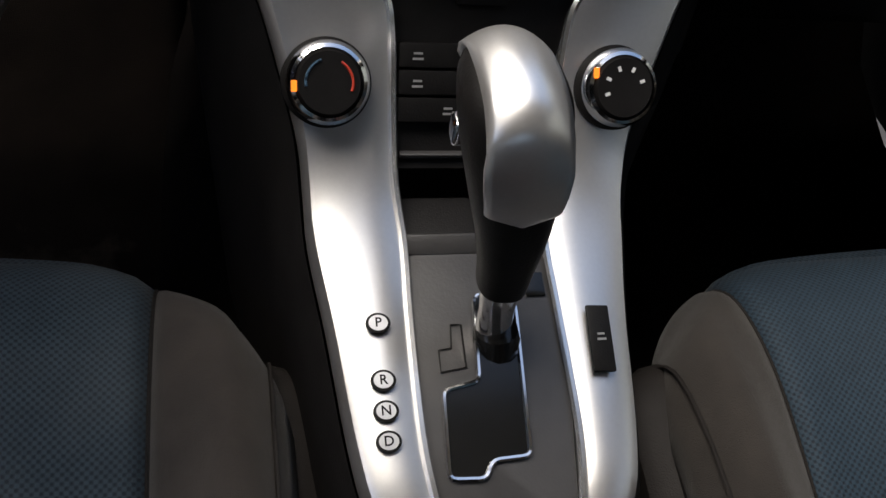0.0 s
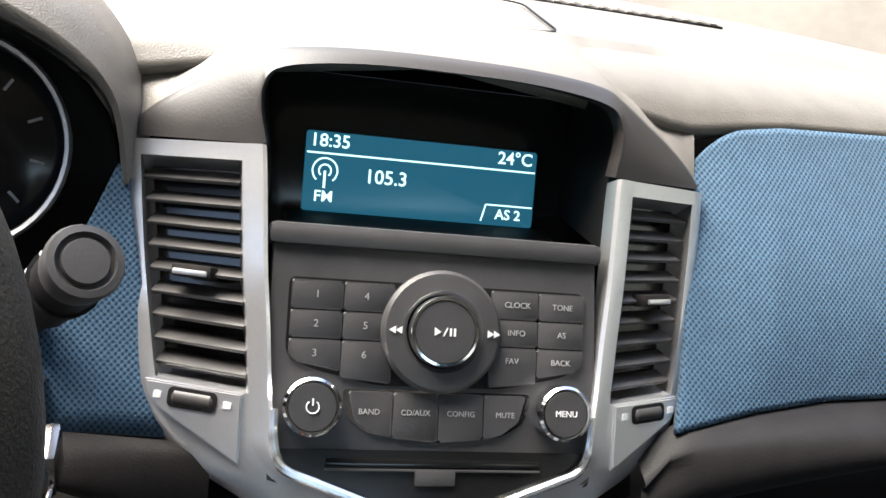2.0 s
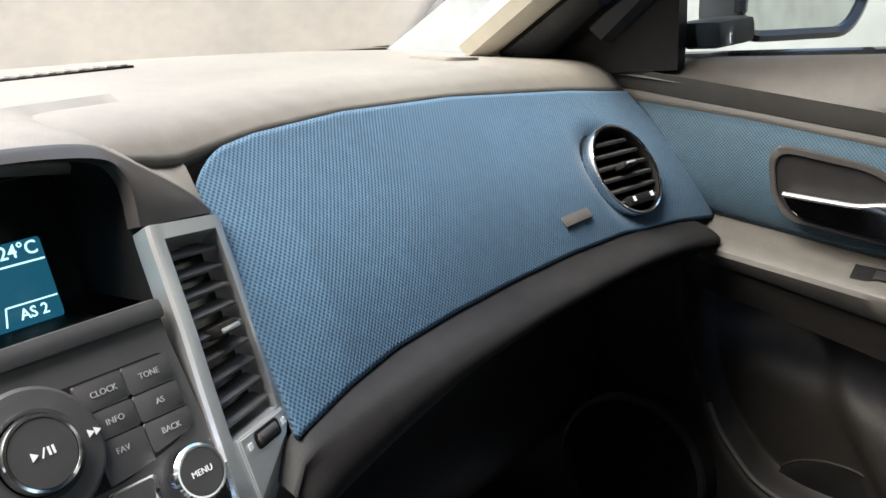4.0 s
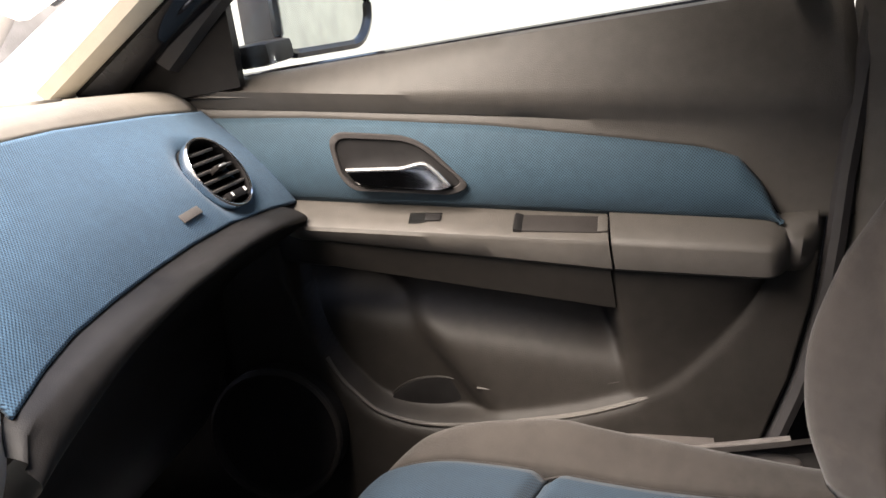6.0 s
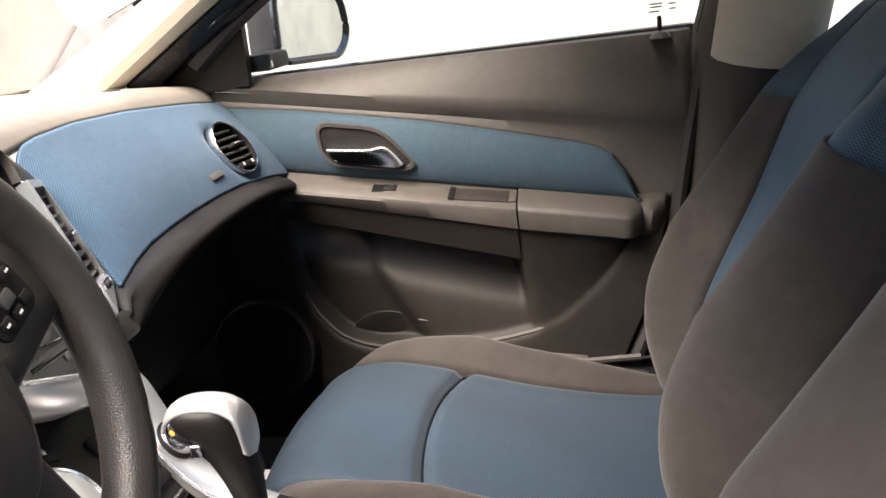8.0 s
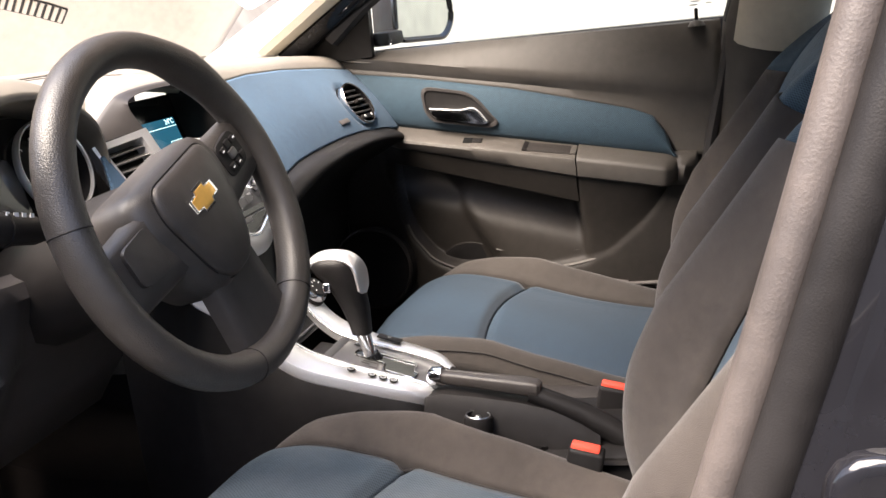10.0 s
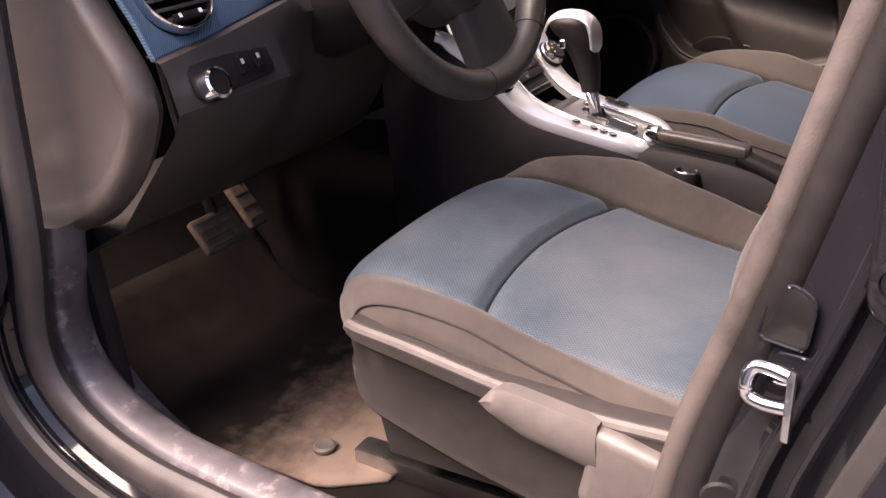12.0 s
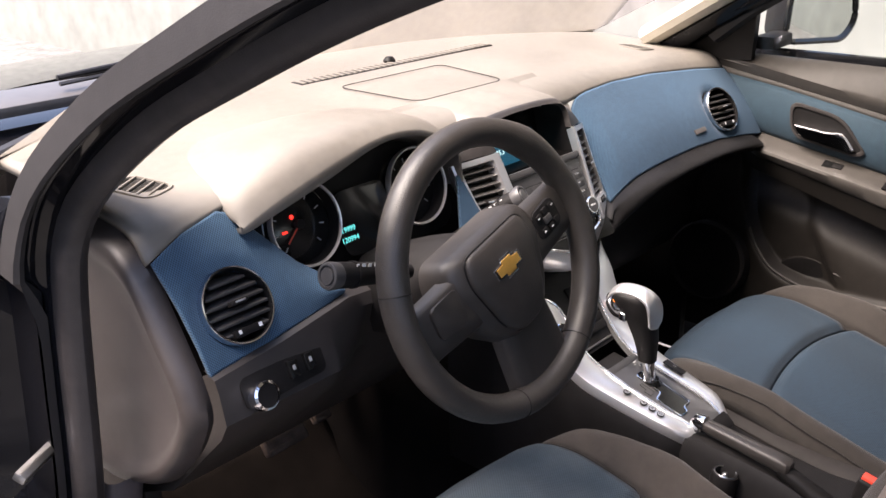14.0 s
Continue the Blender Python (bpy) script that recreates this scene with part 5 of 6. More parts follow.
low = [(-0.050, 0.6218), (0.050, 0.6218), (0.0465, 0.608), (0.036, 0.6015), (0.0, 0.5975), (-0.036, 0.6015), (-0.0465, 0.608)]
part("key_surround", plate(round_corners([(x * 1.05, (z - 0.65) / 0.885 * 1.0) for x, z in low], 0.004), 0.0006, SM, 0), CHROME, radio, "fine bright edge")
for k, wd in enumerate(("BAND", "CD/AUX", "CONFIG", "MUTE")):
    xa, xb = -0.0495 + 0.025 * k, -0.0255 + 0.025 * k
    pts = [[(-0.0490, 0.6208), (-0.0255, 0.6208), (-0.0255, 0.5998), (-0.036, 0.6022), (-0.0452, 0.6085)], [(-0.0247, 0.6208), (-0.0003, 0.6208), (-0.0003, 0.5980), (-0.0247, 0.5997)]][k if k < 2 else 3 - k]
    key_block("radio_key", pts if k < 2 else [(-x, z) for x, z in pts][::-1], 0.0022, radio, r=0.0014)
    text("print", wd, 0.0042, SM @ Matrix.Translation(((xa + xb) / 2, -0.0435, 0.0024)), GREYP, radio)
slot = part("disc_slot", box((0.118, 0.0045, 0.003), SM @ Matrix.Translation((0, -0.070, 0.0)), 0.001), GLOSSB, radio, "narrow disc slot")
part("slot_lip", box((0.118, 0.0012, 0.003), SM @ Matrix.Translation((0, -0.0735, 0.001)), 0.0004), RADIO, slot)
part("eject_key", box((0.022, 0.008, 0.004), SM @ Matrix.Translation((0, -0.0775, 0.001)), 0.001), RADIO, radio)
part("lower_black", plate([(x, (z - 0.65) / 0.885) for x, z in [(-0.090, 0.594), (0.090, 0.594), (0.088, 0.580), (0.006, 0.558), (-0.004, 0.558), (-0.088, 0.580)]], 0.0008, SM, 0), GLOSSB, radio)

# ---- centre console ----
con = thing("centre_console", (0, -0.2, 0.05), "dark centre console with satin silver side trims", "centre console")
PROF = [(0.012, 0.518), (-0.008, 0.502), (-0.026, 0.487), (-0.037, 0.474), (-0.0500, 0.457), (-0.078, 0.420), (-0.102, 0.398), (-0.134, 0.382), (-0.18, 0.368), (-0.24, 0.353), (-0.275, 0.343), (-0.300, 0.328)]
OUTX = [0.142, 0.1345, 0.1255, 0.119, 0.112, 0.0985, 0.094, 0.091, 0.084, 0.077, 0.069, 0.052]
INX = [0.138, 0.1035, 0.069, 0.0535, 0.048, 0.045, 0.043, 0.039, 0.040, 0.040, 0.036, 0.030]
prof = spline([(y, z, o, i) for (y, z), o, i in zip(PROF, OUTX, INX)], 44)
for s in (-1, 1):
    rows = []
    for y, z, o, i in prof:
        i = min(i, o - 0.002)
        o, i = o + s * float(np.interp(y, (-0.12, 0.012), (0.002, 0.010))), i + s * float(np.interp(y, (-0.12, 0.012), (0.002, 0.010)))
        rows.append([V(s * i, y, z - 0.01), V(s * (i + 0.001), y, z + 0.001), V(s * (i + 0.006 if o - i > 0.02 else i + 0.002), y, z + 0.004), V(s * (i + (o - i) * 0.45), y, z + 0.0046), V(s * (i + (o - i) * 0.8), y, z + 0.0036), V(s * (o - 0.002), y, z + 0.001), V(s * o, y + 0.001, z - 0.004), V(s * (o + 0.001), y + 0.004, z - 0.016)])
    tr = part("silver_trim", grid(rows), SILVER, con, "satin silver side trim")
    part("bright_edge", tube([(s * (min(i, o - 0.002) + 0.002) + float(np.interp(y, (-0.12, 0.012), (0.002, 0.010))), y, z + 0.003) for y, z, o, i in prof], 0.0024, 6), CHROMES, tr)
    # dark flank below the trim
    rows = []
    for y, z, o, i in spline([(y, z, o + s * float(np.interp(y, (-0.12, 0.012), (0.002, 0.010))), i) for (y, z), o, i in zip([(0.10, 0.53)] + PROF, [0.142] + OUTX, [0.1] + INX)], 40):
        rows.append([V(s * (o + 0.003), y + 0.004, z - 0.012), V(s * (o + 0.012), y + 0.006, z - 0.03), V(s * (o + 0.02), y + 0.01, z - 0.10), V(s * 0.13, y + 0.03, 0.10), V(s * 0.14, y + 0.03, 0.015)])
    part("console_flank", grid(rows), BLACK, con)
# climate panel between the trims
cm = frame_of((0.002, -0.0290, 0.4780), (1, 0, 0), (0, 0.64, 0.77))
rows = []
for y, z, w in ((0.03, 0.538, 0.14), (0.012, 0.516, 0.137), (-0.02, 0.488, 0.09), (-0.040, 0.464, 0.062), (-0.056, 0.441, 0.049), (-0.082, 0.408, 0.045), (-0.092, 0.398, 0.045)):
    rows.append([V(x, y, z) for x in np.linspace(-w, w, 9)])
part("climate_panel", grid(rows), BLACK, con)
part("under_frame", grid([[V(x, 0.06 - 0.055 * (1 - (x / 0.15) ** 2), 0.585 - 0.05 * (1 - abs(x) / 0.15)) for x in np.linspace(-0.15, 0.15, 15)], [V(x, 0.02 - 0.03 * (1 - (x / 0.15) ** 2), 0.515) for x in np.linspace(-0.15, 0.15, 15)]]), BLACK, con)
for s in (-1, 1):
    km = frame_of((0.004 + s * 0.0835, -0.066, 0.438), (1, 0, 0), (0, 0.65, 0.76))
    kn = part("climate_knob", lathe([(0.0215, 0.0), (0.0215, 0.010), (0.019, 0.014), (0.0165, 0.018), (0.0, 0.018)], km, 40), BLACK, con, "black climate knob with a chrome band and a lit amber mark")
    part("knob_base", lathe([(0.0245, -0.006), (0.0245, 0.003), (0.022, 0.005)], km, 40), BLACK, kn)
    part("knob_band", lathe([(0.0222, 0.006), (0.0226, 0.011), (0.0205, 0.0155), (0.0185, 0.0165)], km, 44, cap=False), CHROME, kn, "chrome band")
    part("pointer", box((0.003, 0.006, 0.002), km @ pose(-0.0185 if s < 0 else -0.017, -0.002 if s < 0 else 0.008, 0.0165), 0.0005), AMBER, kn, "lit amber pointer")
    if s > 0:
        for k in range(5):
            a = radians(200 - 45 * k)
            part("print", box((0.003, 0.0018, 0.0004), km @ pose(0.011 * math.cos(a), 0.011 * math.sin(a), 0.0181, 0, 0, math.degrees(a)), 0), WHITE, kn)
    else:
        for k, cmat in ((0, 0), (1, 1)):
            a0, a1 = ((110, 190), (-20, 60))[k]
            part("print", tube([km @ V(0.0125 * math.cos(a), 0.0125 * math.sin(a), 0.0182) for a in np.linspace(radians(a0), radians(a1), 10)], 0.0008, 5), RED if k else BLUE, kn)
# hazard key and lock keys
hz = part("hazard_key", box((0.030, 0.022, 0.006), cm @ pose(0.006, 0.0, 0.0), 0.003), BLACK, con)
part("triangle", plate([(-0.0075, -0.0055), (0.0075, -0.0055), (0, 0.0075)], 0.0012, cm @ pose(0.006, 0.0, 0.003), 0.0003), RED, hz, "red warning triangle")
for k, (x, y, z) in enumerate(((-0.081, -0.010, 0.519), (-0.060, -0.020, 0.510))):
    lm = frame_of((x + 0.002, y + 0.006, z - 0.0065), (1, -0.35, -0.3), (0, 0.707, 0.707))
    lk = part("lock_key", box((0.024, 0.022, 0.005), lm, 0.002), BLACK, con)
    part("padlock_sign", box((0.0035, 0.0035, 0.0006), lm @ Matrix.Translation((0, -0.001, 0.0027)), 0.0), WHITE, lk)
    part("padlock_sign", tube([lm @ V(0.0012 * math.cos(a), 0.001 + 0.0022 * math.sin(a), 0.0027) for a in np.linspace(0, math.pi, 8)], 0.0004, 5), WHITE, lk)
# rows of climate keys
for rr in range(3):
    for cc in range(2):
        bm_ = frame_of((-0.019 + 0.042 * cc, -0.0555 - 0.0088 * rr, 0.4500 - 0.0122 * rr), (1, 0, 0), (0, 0.585, 0.811))
        kb = part("climate_key", box((0.041, 0.0135, 0.005), bm_, 0.0012), BLACK, con)
        if (rr, cc) != (2, 1):
            bars("print", [(-0.010 if rr < 2 else 0.008, 0.001, 0.005), (-0.010 if rr < 2 else 0.008, -0.002, 0.006)], bm_ @ Matrix.Translation((0, 0, 0.0026)), GREYP, kb, 0.0012)
part("tray", box((0.076, 0.05, 0.012), pose(0, -0.120, 0.368, 10, 0, 0), 0.002), BLACK, con, "dark open tray")
part("tray_edge", box((0.080, 0.004, 0.003), pose(0.002, -0.088, 0.405, 0, 0, 0), 0.001), RADIO, con)
# shift panel with its stepped gate
GM = frame_of((0, -0.21, 0.3605), (1, 0, 0), (0, 0.965, 0.2607))
shift = part("shift_panel", plate(round_corners([(-0.040, -0.088), (0.036, -0.088), (0.045, 0.0), (0.047, 0.072), (-0.040, 0.072), (-0.041, 0.0)], 0.006), 0.004, GM @ Matrix.Translation((0, 0, -0.004)), 0.001), RADIO, con, "grey shift panel")
part("panel_step", box((0.084, 0.012, 0.006), GM @ pose(0.003, 0.078, 0.0, 20, 0, 0), 0.002), RADIO, shift)
gate = [(-0.003, 0.046), (-0.006, -0.002), (-0.026, -0.006), (-0.028, -0.052), (-0.009, -0.053), (-0.005, -0.044), (0.016, -0.043), (0.020, 0.040), (0.012, 0.048)]
gp = [GM @ V(x, y, 0.0015) for x, y in round_corners(gate, 0.004, 4)]
part("gate_edge", tube(gp, 0.0014, 6, closed=True), CHROME, shift, "bright stepped gate edge")
part("gate_well", plate(round_corners(gate, 0.004, 4), 0.0008, GM, 0), GLOSSB, shift)
part("release_slot", box((0.011, 0.014, 0.001), GM @ pose(0.033, 0.052, 0.0008), 0.0003), GLOSSB, shift)
part("shift_pattern", tube([GM @ V(x, y, 0.0008) for x, y in ((-0.018, 0.030), (-0.012, 0.030), (-0.012, 0.006), (-0.026, 0.004), (-0.026, 0.016), (-0.019, 0.017), (-0.018, 0.030))], 0.0005, 5), BLACK, shift)
for ch, y, x in (("P", 0.0305, -0.058), ("R", -0.0005, -0.058), ("N", -0.0165, -0.058), ("D", -0.032, -0.058)):
    lm = GM @ Matrix.Translation((x, y, 0.0072))
    disc = part("gear_letter", lathe([(0.0066, -0.001), (0.0066, 0.0003), (0.0063, 0.0004), (0.0, 0.0004)], lm @ Matrix.Diagonal((1.0, 0.85, 1, 1)), 24), BLACK, con, "small dark-ringed oval with a gear letter")
    part("letter_field", lathe([(0.0051, 0.0), (0.0051, 0.0007), (0.0, 0.0007)], lm @ Matrix.Diagonal((1.0, 0.85, 1, 1)), 24), SILVER, disc)
    text("letter", ch, 0.0072, lm @ Matrix.Translation((0, 0, 0.0009)), BLACK, disc, depth=0.0001, bold=0.0001)
tc = part("traction_key", box((0.013, 0.038, 0.003), GM @ pose(0.063, 0.016, 0.0085, 0, 0, -3), 0.0012), BLACK, con, "black key let into the trim")
bars("print", [(0, 0.002, 0.004), (0, -0.001, 0.005)], GM @ pose(0.063, 0.016, 0.0102), GREYP, tc, 0.0012)
# rear of the console: cup holders, side, lid
rows = []
for y, z, w in ((-0.285, 0.325, 0.055), (-0.30, 0.300, 0.085), (-0.34, 0.283, 0.095), (-0.45, 0.27, 0.098), (-0.56, 0.275, 0.098), (-0.80, 0.30, 0.098), (-0.95, 0.29, 0.095)):
    rows.append([V(-w - 0.02, y, 0.03), V(-w, y, z - 0.03), V(-w + 0.006, y, z - 0.004), V(-w + 0.014, y, z), V(w - 0.014, y, z), V(w - 0.006, y, z - 0.004), V(w, y, z - 0.03), V(w + 0.02, y, 0.03)])
part("console_rear", grid(rows), BLACK, con)
rows = []
for y, zt in ((-0.285, 0.336), (-0.31, 0.342), (-0.36, 0.338), (-0.42, 0.330), (-0.47, 0.318), (-0.52, 0.290)):
    rows.append([V(-0.078, y, 0.25), V(-0.072, y, zt - 0.02), V(-0.060, y, zt - 0.002), V(-0.045, y, zt), V(-0.030, y, zt - 0.002), V(-0.018, y, zt - 0.02), V(-0.012, y, 0.25)])
part("lever_hump", grid(rows, None, False, False), BLACK, con)
part("console_nose", box((0.10, 0.03, 0.02), pose(0, -0.300, 0.322, 40, 0, 0), 0.008), BLACK, con)
cup = part("cup_holder", lathe([(0.030, -0.03), (0.031, 0.0), (0.034, 0.003), (0.034, -0.002)], Matrix.Translation((-0.055, -0.425, 0.272)), 32, cap=False), BLACK, con, "round cup holder")
part("cup_floor", lathe([(0.030, 0.0), (0.030, 0.001), (0.0, 0.001)], Matrix.Translation((-0.055, -0.425, 0.2735)), 32), GLOSSB, cup)
sm = frame_of((-0.082, -0.364, 0.320), (1, 0, -0.12), (0, 1, 0.1))
sock = part("power_socket", lathe([(0.021, -0.055), (0.0195, -0.004), (0.0185, 0.0), (0.0165, 0.001), (0.0155, -0.002), (0.0150, -0.012), (0.0, -0.012)], sm, 28), BLACK, con, "round socket in the console")
part("socket_rim", lathe([(0.0168, 0.0008), (0.0160, 0.0022), (0.0148, 0.0012)], sm, 28, cap=False), STEEL, sock, "bright socket rim")
part("socket_pin", lathe([(0.0045, -0.012), (0.0045, -0.002), (0.003, 0.0), (0.0, 0.0)], sm, 14), STEEL, sock)
part("armrest_lid", box((0.15, 0.26, 0.05), pose(0, -0.72, 0.33), 0.02, 3), TRIM, con)

# parking brake
pb = thing("parking_brake", (0.03, -0.45, 0.28), "black parking brake lever with a chrome button", "parking brake")
rows = []
for u, w, h in ((0.0, 0.010, 0.010), (0.04, 0.013, 0.013), (0.15, 0.0145, 0.0145), (0.5, 0.0155, 0.016), (0.85, 0.017, 0.018), (0.97, 0.016, 0.017), (1.0, 0.011, 0.012)):
    c = V(-0.041, -0.304, 0.358).lerp(V(-0.050, -0.445, 0.346), u)
    rows.append([c + V(0.78 * w * math.copysign(abs(math.cos(q)) ** 0.55, math.cos(q)), 0, 0.62 * h * math.copysign(abs(math.sin(q)) ** 0.55, math.sin(q))) for q in np.linspace(0, 2 * math.pi, 20, endpoint=False)])
part("grip", grid(rows, None, True, True), HUB, pb)
part("stitching", tube([(-0.041, -0.312, 0.3668), (-0.045, -0.37, 0.3624), (-0.0495, -0.438, 0.3560)], 0.0009, 6), VANE, pb)
part("button_collar", tube([(-0.0400, -0.288, 0.3585), (-0.0405, -0.292, 0.358), (-0.041, -0.308, 0.358)], [0.009, 0.0125, 0.0135], 16), CHROME, pb, "chrome collar and button")
part("lever_arm", tube([(-0.050, -0.43, 0.340), (-0.050, -0.50, 0.310), (-0.050, -0.56, 0.272)], [0.012, 0.015, 0.018], 12), BLACK, pb)

# ---- gear selector ----
sel = thing("gear_selector", (0.006, -0.19, 0.36), "gear lever with a silver and black knob", "gear lever")
part("shaft", tube([(0.006, -0.187, 0.355), (0.004, -0.184, 0.385), (0.002, -0.180, 0.415)], [0.011, 0.0095, 0.011], 16), CHROME, sel, "chrome shaft")
part("shaft_boot", tube([(0.008, -0.19, 0.356), (0.006, -0.187, 0.372)], [0.016, 0.012], 14), GLOSSB, sel)
KC = [(0.003, -0.180, 0.405, 0.013, 0.014), (0.002, -0.179, 0.425, 0.0145, 0.016), (0.0, -0.177, 0.45, 0.018, 0.019), (-0.003, -0.173, 0.475, 0.0215, 0.022), (-0.006, -0.168, 0.50, 0.0245, 0.026), (-0.008, -0.159, 0.52, 0.0255, 0.033), (-0.009, -0.156, 0.534, 0.0245, 0.033), (-0.0095, -0.156, 0.543, 0.018, 0.025), (-0.0095, -0.161, 0.5465, 0.008, 0.010)]
rows = []
for x, y, z, a, b in spline(KC, 26):
    z = 0.405 + (z - 0.405) * 0.86
    rows.append([V(x + a * math.copysign(abs(math.cos(q)) ** 0.8, math.cos(q)), y + b * math.copysign(abs(math.sin(q)) ** 0.8, math.sin(q)), z) for q in np.linspace(0, 2 * math.pi, 28, endpoint=False)])
knob = part("knob", grid(rows, None, True, True), BLACK, sel, "rounded black knob")
# silver band up the back of the knob and over its top
band = [(-0.1985, 0.479), (-0.1985, 0.488), (-0.1985, 0.50), (-0.197, 0.522), (-0.191, 0.541), (-0.178, 0.5515), (-0.158, 0.5545), (-0.138, 0.5515), (-0.123, 0.542), (-0.117, 0.530)]
rows = []
for k, (y, z) in enumerate(spline(band, 70)):
    z = 0.405 + (z - 0.405) * 0.86
    u = k / 69
    half = float(np.interp(z, [0.405 + (q[2] - 0.405) * 0.86 for q in KC[:7]], [q[3] for q in KC[:7]]))
    w = 0.80 * half * math.sqrt(max(0.01, 1 - (1 - min(1.0, (z - 0.4684) / 0.008 if u < 0.5 else 1.0)) ** 2)) * (1.0 if u < 0.8 else 1 - 0.5 * (u - 0.8))
    cxk = -0.002 - 0.0075 * min(1, (z - 0.44) / 0.08)
    rows.append([V(cxk + w * q, y + 0.0030 * q * q * max(0.0, 1 - u / 0.55), z - 0.010 * q * q * min(1.0, max(0.0, (u - 0.2) / 0.3))) for q in np.linspace(-1, 1, 11)])
thick(part("knob_face", grid(rows), SILVER, knob, "satin silver back and cap of the knob"), 0.004)
part("lock_button", box((0.006, 0.012, 0.014), pose(-0.029, -0.150, 0.484, 0, 0, 0), 0.0028, 3), CHROME, knob, "small bright release button")


# ---- seats ----
C_PATH = [(-0.09, 0.19), (-0.065, 0.235), (-0.070, 0.280), (-0.100, 0.312), (-0.16, 0.321), (-0.23, 0.309), (-0.30, 0.290), (-0.42, 0.260), (-0.55, 0.243), (-0.64, 0.248)]
B_PATH = [(-0.620, 0.215), (-0.606, 0.30), (-0.618, 0.385), (-0.656, 0.470), (-0.690, 0.540), (-0.720, 0.611), (-0.747, 0.672), (-0.780, 0.72), (-0.822, 0.765), (-0.850, 0.790), (-0.88, 0.803), (-0.915, 0.793), (-0.93, 0.77)]


def seat(name, cx, dy, label, mirror, cloth, grey, back_grey, flat=1.0):
    st = thing(name, (cx, dy - 0.35, 0.03), label, "car seat", "front seats")
    s = 1 if mirror else -1

    def crease_at(u):
        return 0.650 - 0.030 * (1 - (u / 0.70) ** 2)

    def cushion(u, v):
        """u across (-1..1), v along the path (0..1)."""
        p = spline_at(C_PATH, v)
        au = abs(u)
        keep = flat if (u > 0) == mirror else (1.0 if mirror else 1.25)
        rise = keep * float(np.interp(v, (0, 0.3, 0.45, 0.56, 0.67, 0.78, 0.86, 0.93, 1.0), (0.012, 0.013, 0.020, 0.034, 0.049, 0.044, 0.027, 0.010, 0.0))) * math.exp(-((au - 0.90) / 0.15) ** 2)
        drop = -0.034 * max(0.0, (au - 0.84) / 0.16) ** 1.8
        seam = -0.006 * math.exp(-((au - 0.70) / 0.018) ** 2)
        bow = 0.012 * (1 - (min(au, 0.70) / 0.70) ** 2)
        crease = -0.013 * math.exp(-((v - crease_at(u)) / 0.014) ** 2) if au < 0.72 else 0
        h = rise + drop + seam + bow + crease
        round_ = -0.150 * max(0.0, (au - 0.5) / 0.5) ** 2 * max(0.0, 1 - v / 0.75)
        low = 0.0 if v > 0.2 else 0.06 * (0.2 - v) / 0.2 * max(0.0, (au - 0.6) / 0.4)
        return V(cx + u * 0.255, dy + p[0] + round_ + (0.6 * h if v < 0.25 else 0.0), p[1] + low + h * (0.4 if v < 0.2 else 1.0))

    def back(u, v):
        p = spline_at(B_PATH, v)
        au = abs(u)
        w = 0.25 - 0.085 * max(0.0, (v - 0.42) / 0.58) ** 1.5
        fwd = float(np.interp(p[1], (0.2, 0.3, 0.385, 0.47, 0.54, 0.611, 0.68, 0.76), (0.075, 0.078, 0.082, 0.082, 0.066, 0.046, 0.028, 0.0))) * math.exp(-((au - 0.78) / 0.19) ** 2) - 0.075 * max(0.0, (au - 0.86) / 0.14) ** 1.8
        seam = -0.006 * math.exp(-((au - 0.52) / 0.018) ** 2)
        bow = 0.012 * (1 - (min(au, 0.52) / 0.52) ** 2)
        h = fwd + seam + bow
        k = 1.0 if v < 0.75 else max(0.0, 1 - (v - 0.75) / 0.2)
        return V(cx + u * w, dy + p[0] - 0.032 + h * 0.9 * k, p[1] + h * 0.4 * k - 0.02 * max(0, (v - 0.6)) * au ** 3 * 2)

    def shoulder_at(u):
        return 0.50 - 0.03 * (abs(u) - 0.52) / 0.48

    def patch(nm, fn, ua, ub, va, vb, nu, nv, mat, lab=""):
        ob = part(nm, grid([[fn(u, (va(u) if callable(va) else va) * (1 - w) + (vb(u) if callable(vb) else vb) * w) for u in np.linspace(ua, ub, nu)] for w in np.linspace(0, 1, nv)]), mat, st, lab, 60)
        return thick(ob, 0.006)

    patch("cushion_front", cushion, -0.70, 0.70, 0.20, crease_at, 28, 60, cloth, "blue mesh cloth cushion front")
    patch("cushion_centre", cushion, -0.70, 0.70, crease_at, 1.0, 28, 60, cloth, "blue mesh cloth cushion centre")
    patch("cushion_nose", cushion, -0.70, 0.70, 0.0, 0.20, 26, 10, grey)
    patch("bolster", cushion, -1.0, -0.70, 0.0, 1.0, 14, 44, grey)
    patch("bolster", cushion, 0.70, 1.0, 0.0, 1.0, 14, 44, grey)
    patch("back_centre", back, -0.52, 0.52, 0.0, 0.72, 22, 40, BLUEB, "blue mesh cloth backrest centre")
    patch("back_top", back, -0.52, 0.52, 0.72, 1.0, 22, 16, BLUEB)
    for ua, ub in ((-1.0, -0.52), (0.52, 1.0)):
        patch("back_bolster", back, ua, ub, 0.0, shoulder_at, 16, 34, back_grey)
        patch("shoulder", back, ua, ub, shoulder_at, 1.0, 16, 22, BLUEB, "blue cloth shoulder")
    # shell behind the backrest and below the cushion
    rows = []
    for v in np.linspace(0, 1, 16):
        a, b = back(-1, v), back(1, v)
        d = 0.075 * (1 - 0.7 * v)
        rows.append([a, a + V(0.01, -d, -0.02), V(cx, a.y - d - 0.03, a.z - 0.03), b + V(-0.01, -d, -0.02), b])
    part("back_shell", grid(rows), back_grey, st)
    rows = []
    for v in np.linspace(0.0, 1, 16):
        a, b = cushion(-1, v), cushion(1, v)
